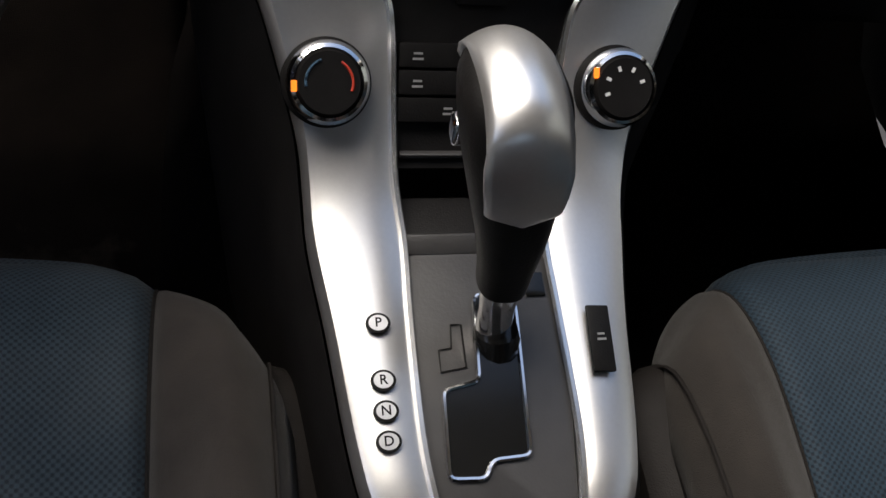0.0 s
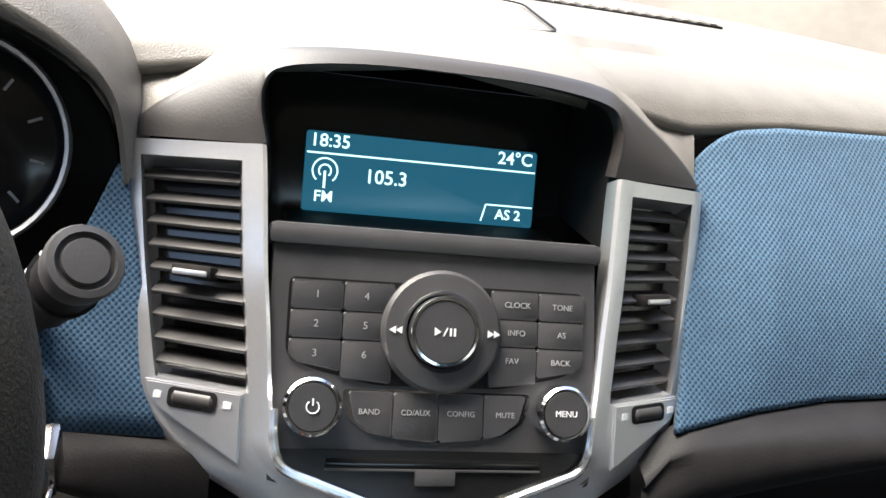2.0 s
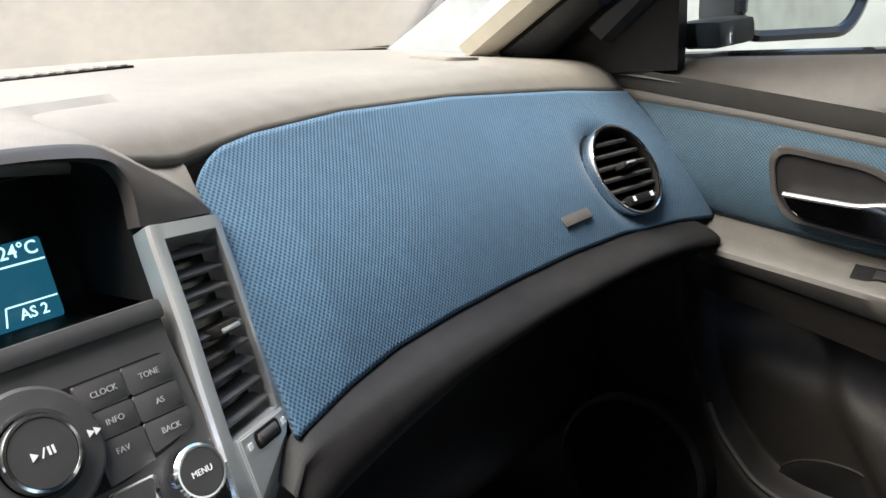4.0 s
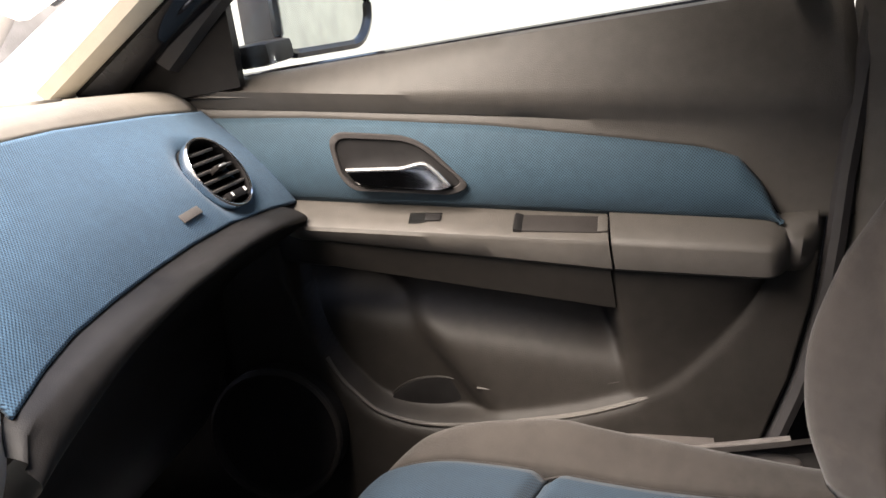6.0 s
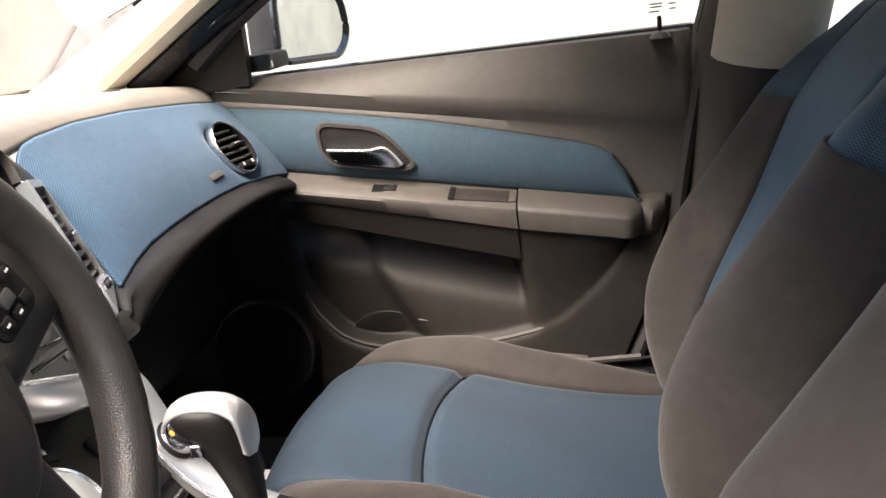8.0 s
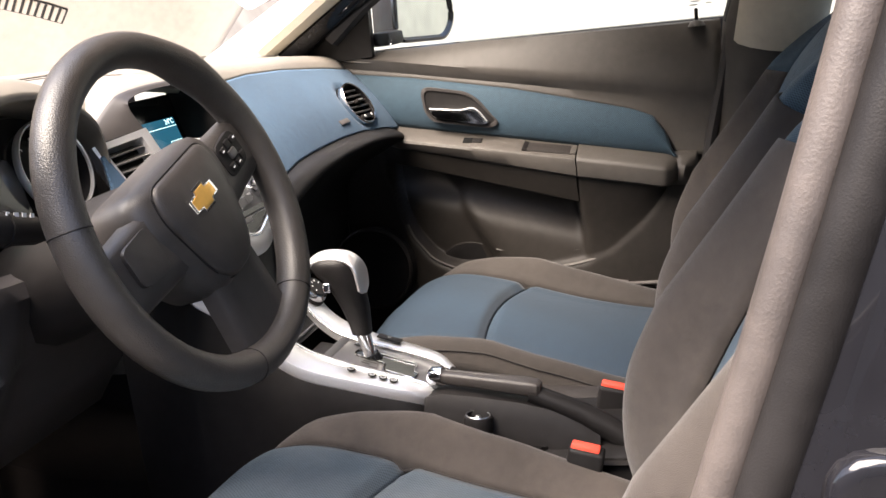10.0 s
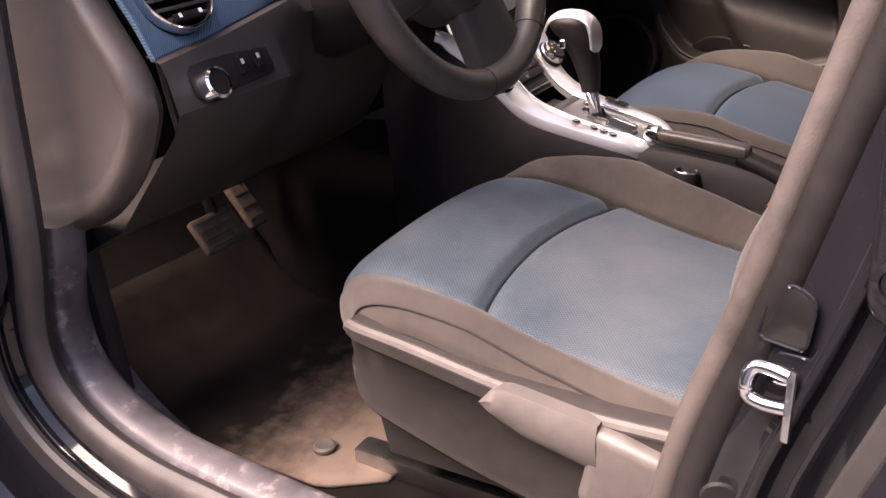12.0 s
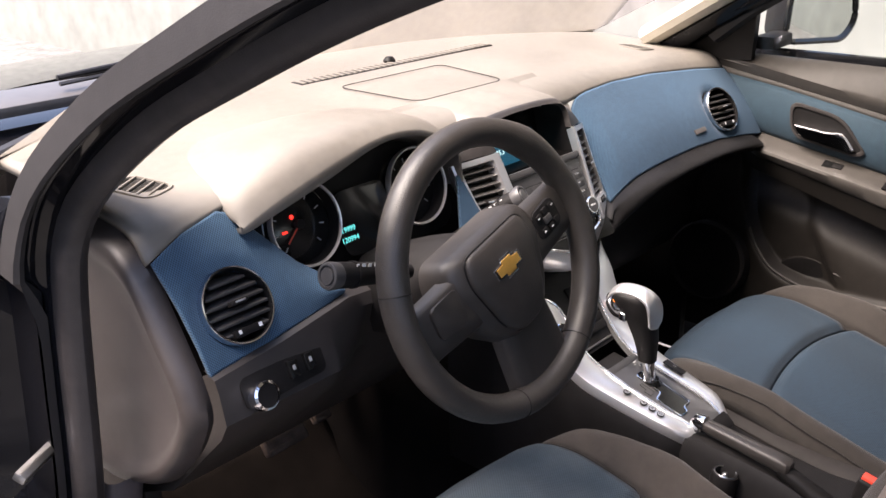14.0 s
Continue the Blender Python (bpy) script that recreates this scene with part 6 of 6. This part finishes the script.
        z0 = 0.12 if v > 0.1 else 0.14
        rows.append([a, V(a.x + 0.004, a.y, a.z - 0.035), V(a.x + 0.01, a.y - 0.01, z0), V(b.x - 0.01, b.y - 0.01, z0), V(b.x - 0.004, b.y, b.z - 0.035), b])
    part("cushion_base", grid(rows), TRIM, st)
    for sd in (-1, 1):
        part("stitch_line", tube([cushion(sd * 0.945, v) + V(sd * 0.002, 0, 0.001) for v in np.linspace(0.12, 0.95, 30)], 0.0013, 5), TRIM, st)
        part("piping", tube([cushion(sd * 0.70, v) + V(0, 0, 0.0005) for v in np.linspace(0.16, 0.98, 40)], 0.0014, 5), TRIM, st)
        part("back_piping", tube([back(sd * 0.52, v) + V(0, 0.0005, 0) for v in np.linspace(0.05, 0.95, 40)], 0.0014, 5), TRIM, st)
    # plastic side valances, height lever and recliner cover
    for sd in (-1, 1):
        x = cx + sd * 0.256
        rows = []
        for y, zt, zb in spline([(-0.142, 0.262, 0.235), (-0.150, 0.290, 0.215), (-0.175, 0.302, 0.195), (-0.25, 0.294, 0.168), (-0.35, 0.277, 0.140), (-0.45, 0.266, 0.122), (-0.56, 0.268, 0.112), (-0.65, 0.275, 0.11)], 28):
            inn = 0.03 * max(0.0, 1 - (-0.142 - y) / 0.05) ** 2 if y < -0.142 else 0.03
            rows.append([V(x + sd * (a_ - inn), y + dy, zt + (zb - zt) * b_) for a_, b_ in ((-0.012, -0.02), (0.006, 0.0), (0.016, 0.06), (0.018, 0.16), (0.010, 0.24), (0.008, 0.6), (0.010, 0.86), (0.014, 0.94), (0.010, 1.0), (-0.02, 1.0))])
        side = part("side_valance", grid(rows), TRIM, st, "dark plastic seat valance")
        if sd == (1 if cx > 0 else -1):
            part("valance_lip", tube([V(x + sd * 0.012 - sd * 0.03 * max(0.0, 1 - (-0.142 - y) / 0.05) ** 2, y + dy, zt - 0.004) for y, zt in spline([(-0.150, 0.288), (-0.175, 0.302), (-0.25, 0.294), (-0.35, 0.277), (-0.45, 0.266), (-0.56, 0.268)], 24)], 0.0065, 8), LEVER, side, "light worn upper lip")
    sx = 1 if cx > 0 else -1
    x = cx + sx * 0.277
    lev = []
    for u in np.linspace(0, 1, 14):
        y = dy - 0.348 - 0.128 * u
        top, bot = float(np.interp(u, (0, 0.25, 1), (0.270, 0.276, 0.262))), float(np.interp(u, (0, 0.35, 1), (0.254, 0.234, 0.216)))
        e = min(1.0, (u / 0.12)) ** 0.5 if u < 0.12 else 1.0
        mid = (top + bot) / 2
        top, bot = mid + (top - mid + 0.004) * e, mid + (bot - mid - 0.004) * e
        lev.append([V(x - sx * 0.01, y, bot), V(x + sx * 0.006, y, bot), V(x + sx * 0.012, y, bot + 0.2 * (top - bot)), V(x + sx * 0.013, y, bot + 0.7 * (top - bot)), V(x + sx * 0.007, y, top), V(x - sx * 0.01, y, top)])
    part("height_lever", grid(lev, None, True, True), LEVER, st, "long grey height lever")
    part("recliner_cover", box((0.028, 0.105, 0.095), pose(x - sx * 0.002, dy - 0.512, 0.205, 14, 0, 0), 0.014, 3), LEVER, st)
    for sd in (-0.19, 0.19):
        part("rail", box((0.035, 0.50, 0.03), pose(cx + sd, dy - 0.34, 0.055), 0.006), STEEL, st, "steel seat rail")
        part("rail_foot", box((0.04, 0.05, 0.025), pose(cx + sd, dy - 0.12, 0.035), 0.006), BLACK, st)
    # head restraint on two bars
    hr = []
    for v in np.linspace(0, 1, 14):
        a = math.pi * v
        z = 0.838 + 0.085 * (1 - math.cos(a)) + dy * 0
        w = 0.125 * (math.sin(a) * 0.92 + 0.08) ** 0.35
        d = 0.052 * (math.sin(a) * 0.92 + 0.08) ** 0.45
        yc = dy - 0.885 - 0.15 * (z - 0.84)
        hr.append([V(cx + w * math.copysign(abs(math.cos(q)) ** 0.6, math.cos(q)), yc + d * math.copysign(abs(math.sin(q)) ** 0.7, math.sin(q)), z) for q in np.linspace(0, 2 * math.pi, 24, endpoint=False)])
    part("head_restraint", grid(hr, None, True, True), BLACK, st, "dark head restraint")
    for sd in (-0.035, 0.035):
        part("restraint_bar", tube([(cx + sd, dy - 0.89, 0.79), (cx + sd, dy - 0.888, 0.88)], 0.0065, 10), CHROME, st)
        part("bar_guide", lathe([(0.012, 0.0), (0.011, 0.012), (0.007, 0.014)], Matrix.Translation((cx + sd, dy - 0.888, 0.812)), 16), BLACK, st)
    return st


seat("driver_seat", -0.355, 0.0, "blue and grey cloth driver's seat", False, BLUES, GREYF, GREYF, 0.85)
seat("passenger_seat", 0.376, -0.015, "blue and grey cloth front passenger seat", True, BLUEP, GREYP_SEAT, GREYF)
bench = thing("rear_bench", (0, -1.45, 0.03), "grey cloth rear bench seat", "car seat")
part("bench_cushion", box((1.3, 0.5, 0.22), pose(0, -1.32, 0.20, -5, 0, 0), 0.06, 4), GREYF, bench)
part("bench_back", box((1.3, 0.16, 0.58), pose(0, -1.62, 0.50, -20, 0, 0), 0.05, 4), GREYF, bench)

# belt buckles
for x, y, z in ((-0.123, -0.504, 0.293), (0.057, -0.521, 0.296)):
    bk = thing("belt_buckle", (x, y, z - 0.08), "black seat belt buckle with a red release button", "belt buckle", "belt buckles")
    m = pose(x, y, z - 0.03, 12, 0, 0)
    part("casing", box((0.026, 0.045, 0.075), m, 0.006, 3), BLACK, bk)
    part("release", box((0.018, 0.036, 0.010), m @ Matrix.Translation((0, 0.002, 0.036)), 0.003), RED, bk, "red release button")
    part("stem", box((0.012, 0.03, 0.10), m @ Matrix.Translation((0, 0, -0.08)), 0.003), BLACK, bk)

# pedals and mat
for nm, c, w, h, lab in (("brake_pedal", (-0.342, 0.340, 0.228), 0.092, 0.064, "worn brown rubber brake pedal"), ("accelerator_pedal", (-0.235, 0.385, 0.235), 0.042, 0.105, "worn accelerator pedal beside the brake")):
    pd = thing(nm, c, lab, "pedal")
    m = frame_of(c, (1, 0, 0), (0, 0.6, 0.8))
    part("pad", box((w, h, 0.016), m, 0.007, 3), PEDAL, pd)
    for k in range(4):
        part("tread", box((w * 0.8, 0.005, 0.004), m @ Matrix.Translation((0, -h * 0.35 + h * 0.7 * k / 3, 0.008)), 0.001), PEDAL, pd)
    part("arm", tube([(c[0] + 0.01, c[1] + 0.012, c[2] + 0.01), (c[0] + 0.02, c[1] + 0.06, c[2] + 0.12), (c[0] + 0.02, c[1] + 0.08, c[2] + 0.3)], 0.010, 8), BLACK, pd)
rows = []
for v in np.linspace(0, 1, 30):
    y = -0.150 + 0.60 * v
    rise = 0.40 * max(0.0, y - 0.29) ** 1.0 + 1.2 * max(0.0, y - 0.36) ** 1.3
    rows.append([V(-0.622 + 0.45 * u + 0.05 * max(0, 0.12 - v) / 0.12 * (1 if u < 0.2 else 0), y, 0.047 + 0.003 * math.sin(9 * u + 5 * v) + rise) for u in np.linspace(0, 1, 22)])
tagged(thick(part("floor_mat", grid(rows), MAT), 0.008, 1), "worn brown carpet mat in the driver's footwell, door light painted at its rear", "floor mat")
clip = thing("mat_clip", (-0.560, -0.038, 0.051), "round pale mat fastener", "fastener")
part("clip_disc", lathe([(0.016, 0.0), (0.016, 0.004), (0.012, 0.006), (0.007, 0.004), (0.0, 0.004)], Matrix.Translation((-0.560, -0.038, 0.053)), 24), DOORPL, clip)

# ---- passenger door ----
pdoor = thing("front_door", (0.745, -0.3, 0.1), "closed passenger door with blue cloth insert and armrest", "car door")


def dx(y):
    return 0.745 + 0.06 * (y + 0.1)


def dp(y, z, off):
    return V(dx(y) - off, y, z)


def shoulder(y):
    return 0.737 + 0.1605 * y


BT = [(0.16, 0.728), (0.091, 0.72), (-0.045, 0.702), (-0.16, 0.682), (-0.271, 0.662), (-0.413, 0.629), (-0.515, 0.604), (-0.553, 0.588), (-0.577, 0.554), (-0.590, 0.510)]
BT_R = BT[::-1]


def blue_top(y):
    return float(np.interp(y, [p[0] for p in BT_R], [p[1] for p in BT_R]))


def blue_bot(y):
    return 0.600 + 0.160 * y


ARC = [(-0.640, 0.56), (-0.605, 0.490), (-0.576, 0.441), (-0.544, 0.392), (-0.491, 0.340), (-0.440, 0.304), (-0.37, 0.284), (-0.298, 0.274), (-0.186, 0.270), (-0.118, 0.276), (-0.064, 0.296), (-0.035, 0.325), (-0.012, 0.360), (0.011, 0.427), (0.03, 0.50), (0.06, 0.58)]
ARC_FINE = sorted((float(p[0]), float(p[1])) for p in spline(ARC, 120))


def arc(y):
    return float(np.interp(y, [p[0] for p in ARC_FINE], [p[1] for p in ARC_FINE]))


def rear_edge(z):
    return float(np.interp(z, [0.10, 0.211, 0.304, 0.40, 0.484, 0.55, 0.76], [-0.505, -0.545, -0.590, -0.622, -0.640, -0.652, -0.699]))


# upper shoulder: from the glass down to the crease, then the soft strip above the cloth
rows = []
for k in range(48):
    u = k / 47
    row = []
    for j in range(12):
        w = j / 11
        ztop = 0.756
        y0 = 0.15
        y1 = rear_edge(0.70)
        y = y0 + (y1 - y0) * u
        sh, bt = shoulder(y), blue_top(y)
        prof_ = [(ztop, -0.035), (ztop + 0.006, -0.028), (ztop + 0.003, -0.020), ((ztop * 0.75 + sh * 0.25), -0.008), ((ztop + sh) / 2, 0.0), (sh * 0.8 + ztop * 0.2, 0.007), (sh + 0.004, 0.009), (sh - 0.008, 0.005), (sh - 0.020, -0.001), ((sh + bt) / 2 - 0.004, -0.003), (bt + 0.004, 0.0), (bt - 0.004, 0.001)]
        z, off = prof_[j]
        row.append(dp(y, z, off))
    rows.append(row)
thick(part("upper_panel", grid(rows), DOORPL, pdoor, "warm grey moulded door top"), 0.006)
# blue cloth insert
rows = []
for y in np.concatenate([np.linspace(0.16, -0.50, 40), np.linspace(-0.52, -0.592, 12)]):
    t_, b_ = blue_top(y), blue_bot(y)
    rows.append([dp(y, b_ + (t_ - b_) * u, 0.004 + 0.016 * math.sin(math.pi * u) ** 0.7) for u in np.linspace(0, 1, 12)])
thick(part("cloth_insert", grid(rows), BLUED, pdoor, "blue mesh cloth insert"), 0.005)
# rear end of the panel
rows = []
for z in np.linspace(0.12, 0.515, 40):
    a, b = rear_edge(z), min(-0.50, rear_edge(z) + 0.11)
    g = 0.030 * math.exp(-((z - 0.478) / 0.030) ** 4)
    rows.append([dp(a - 0.004, z, -0.04), dp(a, z, -0.010), dp(a + 0.012, z, 0.000 + 0.4 * g), dp(a + 0.03, z, -0.001 + g), dp((a + b) / 2, z, -0.004 + g), dp(b, z, -0.03 + g)])
thick(part("rear_panel", grid(rows), DOORPL, pdoor), 0.005)


def seam_drop(y):
    return 0.040 + 0.050 * min(0.34, max(0.0, -y - 0.06))


def hollow_drop(y):
    return 0.084 + 0.094 * max(0.0, -y - 0.048)


def step(q, s_):
    return 1 / (1 + math.exp(-max(-40.0, min(40.0, q / s_))))


# lower panel with the map pocket pressed in
rows = []
for w_ in np.linspace(0, 1, 190):
    row = []
    for c_ in np.linspace(0, 1, 240):
        y = 0.17 + (rear_edge(0.10 + 0.36 * w_) + 0.004 - 0.17) * c_
        top_ = blue_bot(y) - 0.03
        z = 0.10 + (top_ - 0.10) * w_
        d = z - arc(y)
        if y > 0.02:
            d = min(d, (0.02 - y) * 1.0)
        k = step(d, 0.0040)
        # the panel swells towards the armrest; the pocket is pressed in ahead of its rear wall
        swell = 0.002 + 0.034 * max(0.0, min(1.0, (d - 0.01) / max(0.03, top_ - 0.03 - arc(y)))) ** 1.3
        inside = step(y + 0.397 - 0.16 * (z - 0.36), 0.005)
        off = 0.006 * (1 - k) + k * ((1 - inside) * swell - 0.012 * inside)
        # hollow below the armrest, running out softly downwards
        hb = blue_bot(y) - hollow_drop(y) - 0.066
        off -= 0.062 * k * inside * step(z - hb, 0.011) * step(0.01 - y, 0.02)
        # bottle space at the front of the pocket
        off -= 0.026 * k * step(y + 0.195 - 0.577 * (z - 0.301), 0.008)
        row.append(dp(y, z, off))
    rows.append(row)
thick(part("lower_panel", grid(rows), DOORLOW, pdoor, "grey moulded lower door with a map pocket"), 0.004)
part("pocket_rim", tube([dp(y, arc(y) - 0.001, 0.0045) for y in np.linspace(-0.590, -0.004, 90)], [0.0036 if -0.59 < y < -0.25 else 0.0028 for y in np.linspace(-0.590, -0.004, 90)], 8), DOORPL, pdoor)
part("pocket_line", tube([dp(y, 0.306 + 0.9 * (y + 0.30) ** 2, -0.0100) for y in np.linspace(-0.400, -0.200, 14)], 0.0014, 6), DOORPL, pdoor)
cav = part("bottle_recess", plate([(0.068 * math.cos(a), 0.044 * math.sin(a)) for a in np.linspace(0, math.pi, 16)], 0.003, frame_of(dp(-0.134, 0.280, -0.034), (0, -1, 0), (0, 0, 1)), 0.001), BLACK, pdoor, "flat black plate painting the shade of the bottle recess")
part("recess_rim", tube([dp(-0.134 - 0.069 * math.cos(a), 0.280 + 0.045 * math.sin(a), -0.033) for a in np.linspace(0, math.pi, 16)], 0.0020, 6), DOORLOW, cav)
# armrest: forward section with switch and pull cup, rear pad; its face falls back to a seam, and a flank painted dark
# for shade runs on below
for nm, ya, yb, mat, lab in (("armrest", 0.03, -0.399, DOORPL, "grey armrest with window switch"), ("armrest_pad", -0.402, -0.596, DOORPL, "padded rear armrest")):
    rows = []
    for y in np.linspace(ya, yb, 40):
        b_, s_ = blue_bot(y), seam_drop(y)
        k = 1.0 if y < -0.02 else max(0.15, 1 - (y + 0.02) / 0.06)
        rear = nm == "armrest_pad"
        pad = 0.004 if rear else 0.0
        e = 1.0 if y > -0.570 else 1 - 0.45 * ((-0.570 - y) / 0.026) ** 2
        up = 0.0 if y > -0.560 else 0.012 * ((-0.560 - y) / 0.036) ** 2
        rows.append([dp(y, b_ + 0.002, -0.012), dp(y, b_ + 0.002 + pad, 0.004), dp(y, b_ + pad - 0.003, 0.014 * k * e), dp(y, b_ - 0.009 + pad, 0.034 * k * e), dp(y, b_ - 0.015 + 0.5 * pad, 0.051 * k * e), dp(y, b_ - 0.018, 0.056 * k * e), dp(y, b_ - 0.023, 0.0575 * k * e), dp(y, b_ - s_ + 0.004 + up, 0.0500 * k * e), dp(y, b_ - s_ + up, 0.0440 * k * e), dp(y, b_ - s_ + up - 0.004, 0.0 if rear else 0.030 * k)])
    part(nm, grid(rows, None, True, True), mat, pdoor, lab)
rows = []
for y in np.linspace(0.03, -0.396, 40):
    b_, s_, h_ = blue_bot(y), seam_drop(y), hollow_drop(y)
    k = 1.0 if y < -0.02 else max(0.15, 1 - (y + 0.02) / 0.06)
    rows.append([dp(y, b_ - s_ + 0.002, 0.0), dp(y, b_ - s_, 0.0415 * k), dp(y, b_ - s_ - 0.004, 0.0410 * k), dp(y, b_ - h_ + 0.012, 0.024 * k), dp(y, b_ - h_ + 0.004, 0.021 * k), dp(y, b_ - h_, 0.012 * k), dp(y, b_ - h_ + 0.002, -0.03)])
part("armrest_flank", grid(rows, None, True, True), DOORLOW, pdoor, "flank below the armrest, darkened for shade")
sw = part("window_switch", box((0.024, 0.040, 0.004), frame_of(dp(-0.182, blue_bot(-0.182) - 0.0095, 0.030), (1, 0, 0.38), (0, 1, 0.15)), 0.001), GLOSSB, pdoor, "black window switch")
part("rocker", box((0.014, 0.020, 0.005), frame_of(dp(-0.192, blue_bot(-0.192) - 0.007, 0.030), (1, 0, 0.38), (0, 1, 0.15)), 0.002), BLACK, sw)
cupm = frame_of(dp(-0.345, blue_bot(-0.345) - 0.0085, 0.030), (0, -1, -0.15), (1, 0, 0.38))
pc = part("pull_cup", plate(rounded(0.105, 0.032, 0.008), 0.004, cupm @ Matrix.Translation((0, 0, -0.001)), 0.001), TRIM, pdoor, "pull cup let into the armrest")
part("cup_wall", box((0.012, 0.034, 0.006), cupm @ pose(-0.05, 0, 0.002, 0, 20, 0), 0.003), BLACK, pc)
part("cup_post", box((0.012, 0.030, 0.006), cupm @ pose(0.049, 0, 0.002), 0.002), DOORPL, pc)
# inside handle in its dished bezel
hm = frame_of(dp(-0.155, 0.630, 0.022), (0, -1, 0), (0.0, 0.0, 1))
ho = [(-0.078, 0.055), (0.033, 0.033), (0.088, -0.036), (0.066, -0.044), (-0.058, -0.022), (-0.073, 0.0)]
oo = round_corners(ho, 0.03, 7)
ii = [(x * 0.91 + (-0.004) * 0.09, y * 0.85) for x, y in oo]
hb_ = part("handle_bezel", ring_plate(oo, ii, 0.006, hm), HOODF, pdoor, "dark grey bezel round the door handle")
part("handle_dish", plate(ii, 0.003, hm, 0), BLACK, hb_)
grip = round_corners([(-0.060, 0.007), (-0.020, 0.003), (0.011, 0.000), (0.038, 0.002), (0.052, -0.010), (0.068, -0.031), (0.052, -0.034), (-0.048, -0.014)][::-1], 0.004)
pull = part("handle", plate(grip, 0.010, hm @ Matrix.Translation((0, 0, 0.004)), 0.003, seg=3), CHROME, hb_, "chrome pull handle")
part("handle_ridge", tube([hm @ V(x, y, 0.0145) for x, y in spline([(-0.058, 0.006), (-0.022, 0.002), (0.011, -0.001), (0.036, 0.001), (0.050, -0.010), (0.063, -0.028)], 20)], 0.0026, 8), CHROMES, pull)
# loudspeaker ring
spm = frame_of((0.738, 0.076, 0.287), (0, -1, 0.1), (0.1, 0, 1))
spk = part("loudspeaker", lathe([(0.092, -0.01), (0.094, 0.03), (0.088, 0.034), (0.084, 0.028), (0.0, 0.026)], spm, 44), BLACK, pdoor, "round loudspeaker grille")
part("speaker_ring", lathe([(0.0895, 0.030), (0.093, 0.037), (0.0885, 0.040), (0.086, 0.034)], spm, 48, cap=False), TRIM, spk)
# lock pin, quarter panel, glass, outer skin
pin = part("lock_pin", tube([dp(-0.642, 0.75, -0.014), dp(-0.642, 0.782, -0.014), dp(-0.642, 0.785, -0.014)], [0.0035, 0.0035, 0.0025], 8), BLACK, pdoor, "black lock pin")
part("pin_collar", lathe([(0.017, 0.0), (0.012, 0.008), (0.005, 0.011)], Matrix.Translation(dp(-0.642, 0.752, -0.012)), 18), DOORPL, pin)
gl = part("window_glass", grid([[V(0.775 - 0.11 * u ** 1.2, y, 0.745 + 0.36 * u) for y in np.linspace(0.10 - 0.42 * u, -0.74 - 0.10 * u, 10)] for u in np.linspace(0, 1, 8)]), GLASS, pdoor, "clear side window")
gl.visible_shadow = False
bars("etched_mark", [(0.0, 0.0, 0.012), (-0.025, 0.002, 0.02), (-0.025, -0.003, 0.018), (-0.028, -0.010, 0.016), (0.0, -0.008, 0.010)], frame_of((0.757, -0.665, 0.80), (0, -1, 0), (-0.25, 0, 1)), GREYP, gl, 0.0022)
part("sail_panel", plate([(0.19, 0.748), (0.03, 0.752), (0.028, 0.80), (0.024, 0.90), (0.06, 0.90), (0.13, 0.86)], 0.02, frame_of((0.745, 0, 0), (0, 1, 0), (0, 0, 1)), 0.004), BLACK, pdoor, "black triangular mirror panel")
part("window_frame", tube(spline([(0.745, 0.12, 0.80), (0.735, 0.02, 0.875), (0.715, -0.12, 0.955), (0.685, -0.27, 1.035), (0.65, -0.42, 1.09), (0.635, -0.7, 1.12)], 18), 0.022, 8, up=(1, 0, 0)), RUBBER, pdoor)
part("rear_window_frame", tube([dp(-0.705, 0.755, -0.01), V(0.69, -0.745, 0.9), V(0.635, -0.80, 1.1)], 0.016, 8, up=(1, 0, 0)), RUBBER, pdoor, "black window channel")
part("door_skin", box((0.02, 0.92, 0.80), pose(0.885, -0.25, 0.36), 0.01), PAINT, pdoor)
part("body_seal", tube(spline([(0.728, -0.760, 0.79), (0.735, -0.747, 0.739), (0.735, -0.732, 0.680), (0.735, -0.718, 0.620), (0.735, -0.692, 0.548), (0.735, -0.666, 0.487), (0.735, -0.632, 0.385), (0.735, -0.592, 0.274), (0.735, -0.526, 0.181), (0.735, -0.46, 0.13)], 40), 0.0065, 8, up=(1, 0, 0)), SEALP, car, "pale dusty body seal behind the door")
part("door_gap_seal", tube([dp(rear_edge(z) - 0.012, z, 0.0) for z in np.linspace(0.12, 0.75, 20)], 0.012, 8, up=(1, 0, 0)), RUBBER, pdoor)

# door mirror outside
mir = thing("door_mirror", (0.93, -0.01, 0.77), "black door mirror with clear glass", "door mirror")
mm = frame_of((0.952, -0.028, 0.828), (0.9, -0.43, 0.0), (0, 0, 1))
mo = round_corners([(-0.10, -0.055), (0.075, -0.062), (0.108, -0.02), (0.100, 0.05), (0.05, 0.082), (-0.09, 0.078)], [0.03, 0.06, 0.06, 0.06, 0.06, 0.03], 7)
rows = [[mm @ V(x * s_, y * s_, h_) for x, y in mo] for s_, h_ in ((0.93, -0.004), (0.97, 0.006), (1.0, 0.0), (1.02, -0.03), (0.9, -0.075), (0.6, -0.10), (0.1, -0.105))]
part("housing", grid(rows, None, True, True), BLACK, mir)
part("mirror_glass", plate([(x * 0.88, y * 0.87) for x, y in mo], 0.002, mm @ Matrix.Translation((0, 0, -0.001)), 0), MIRROR, mir, "mirror glass")
part("mirror_foot", box((0.10, 0.05, 0.03), pose(0.825, 0.02, 0.785), 0.01), BLACK, mir)
part("housing_edge", tube([mm @ V(x * 0.95, y * 0.95, 0.001) for x, y in mo], 0.0075, 6, closed=True), GLOSSB, mir)
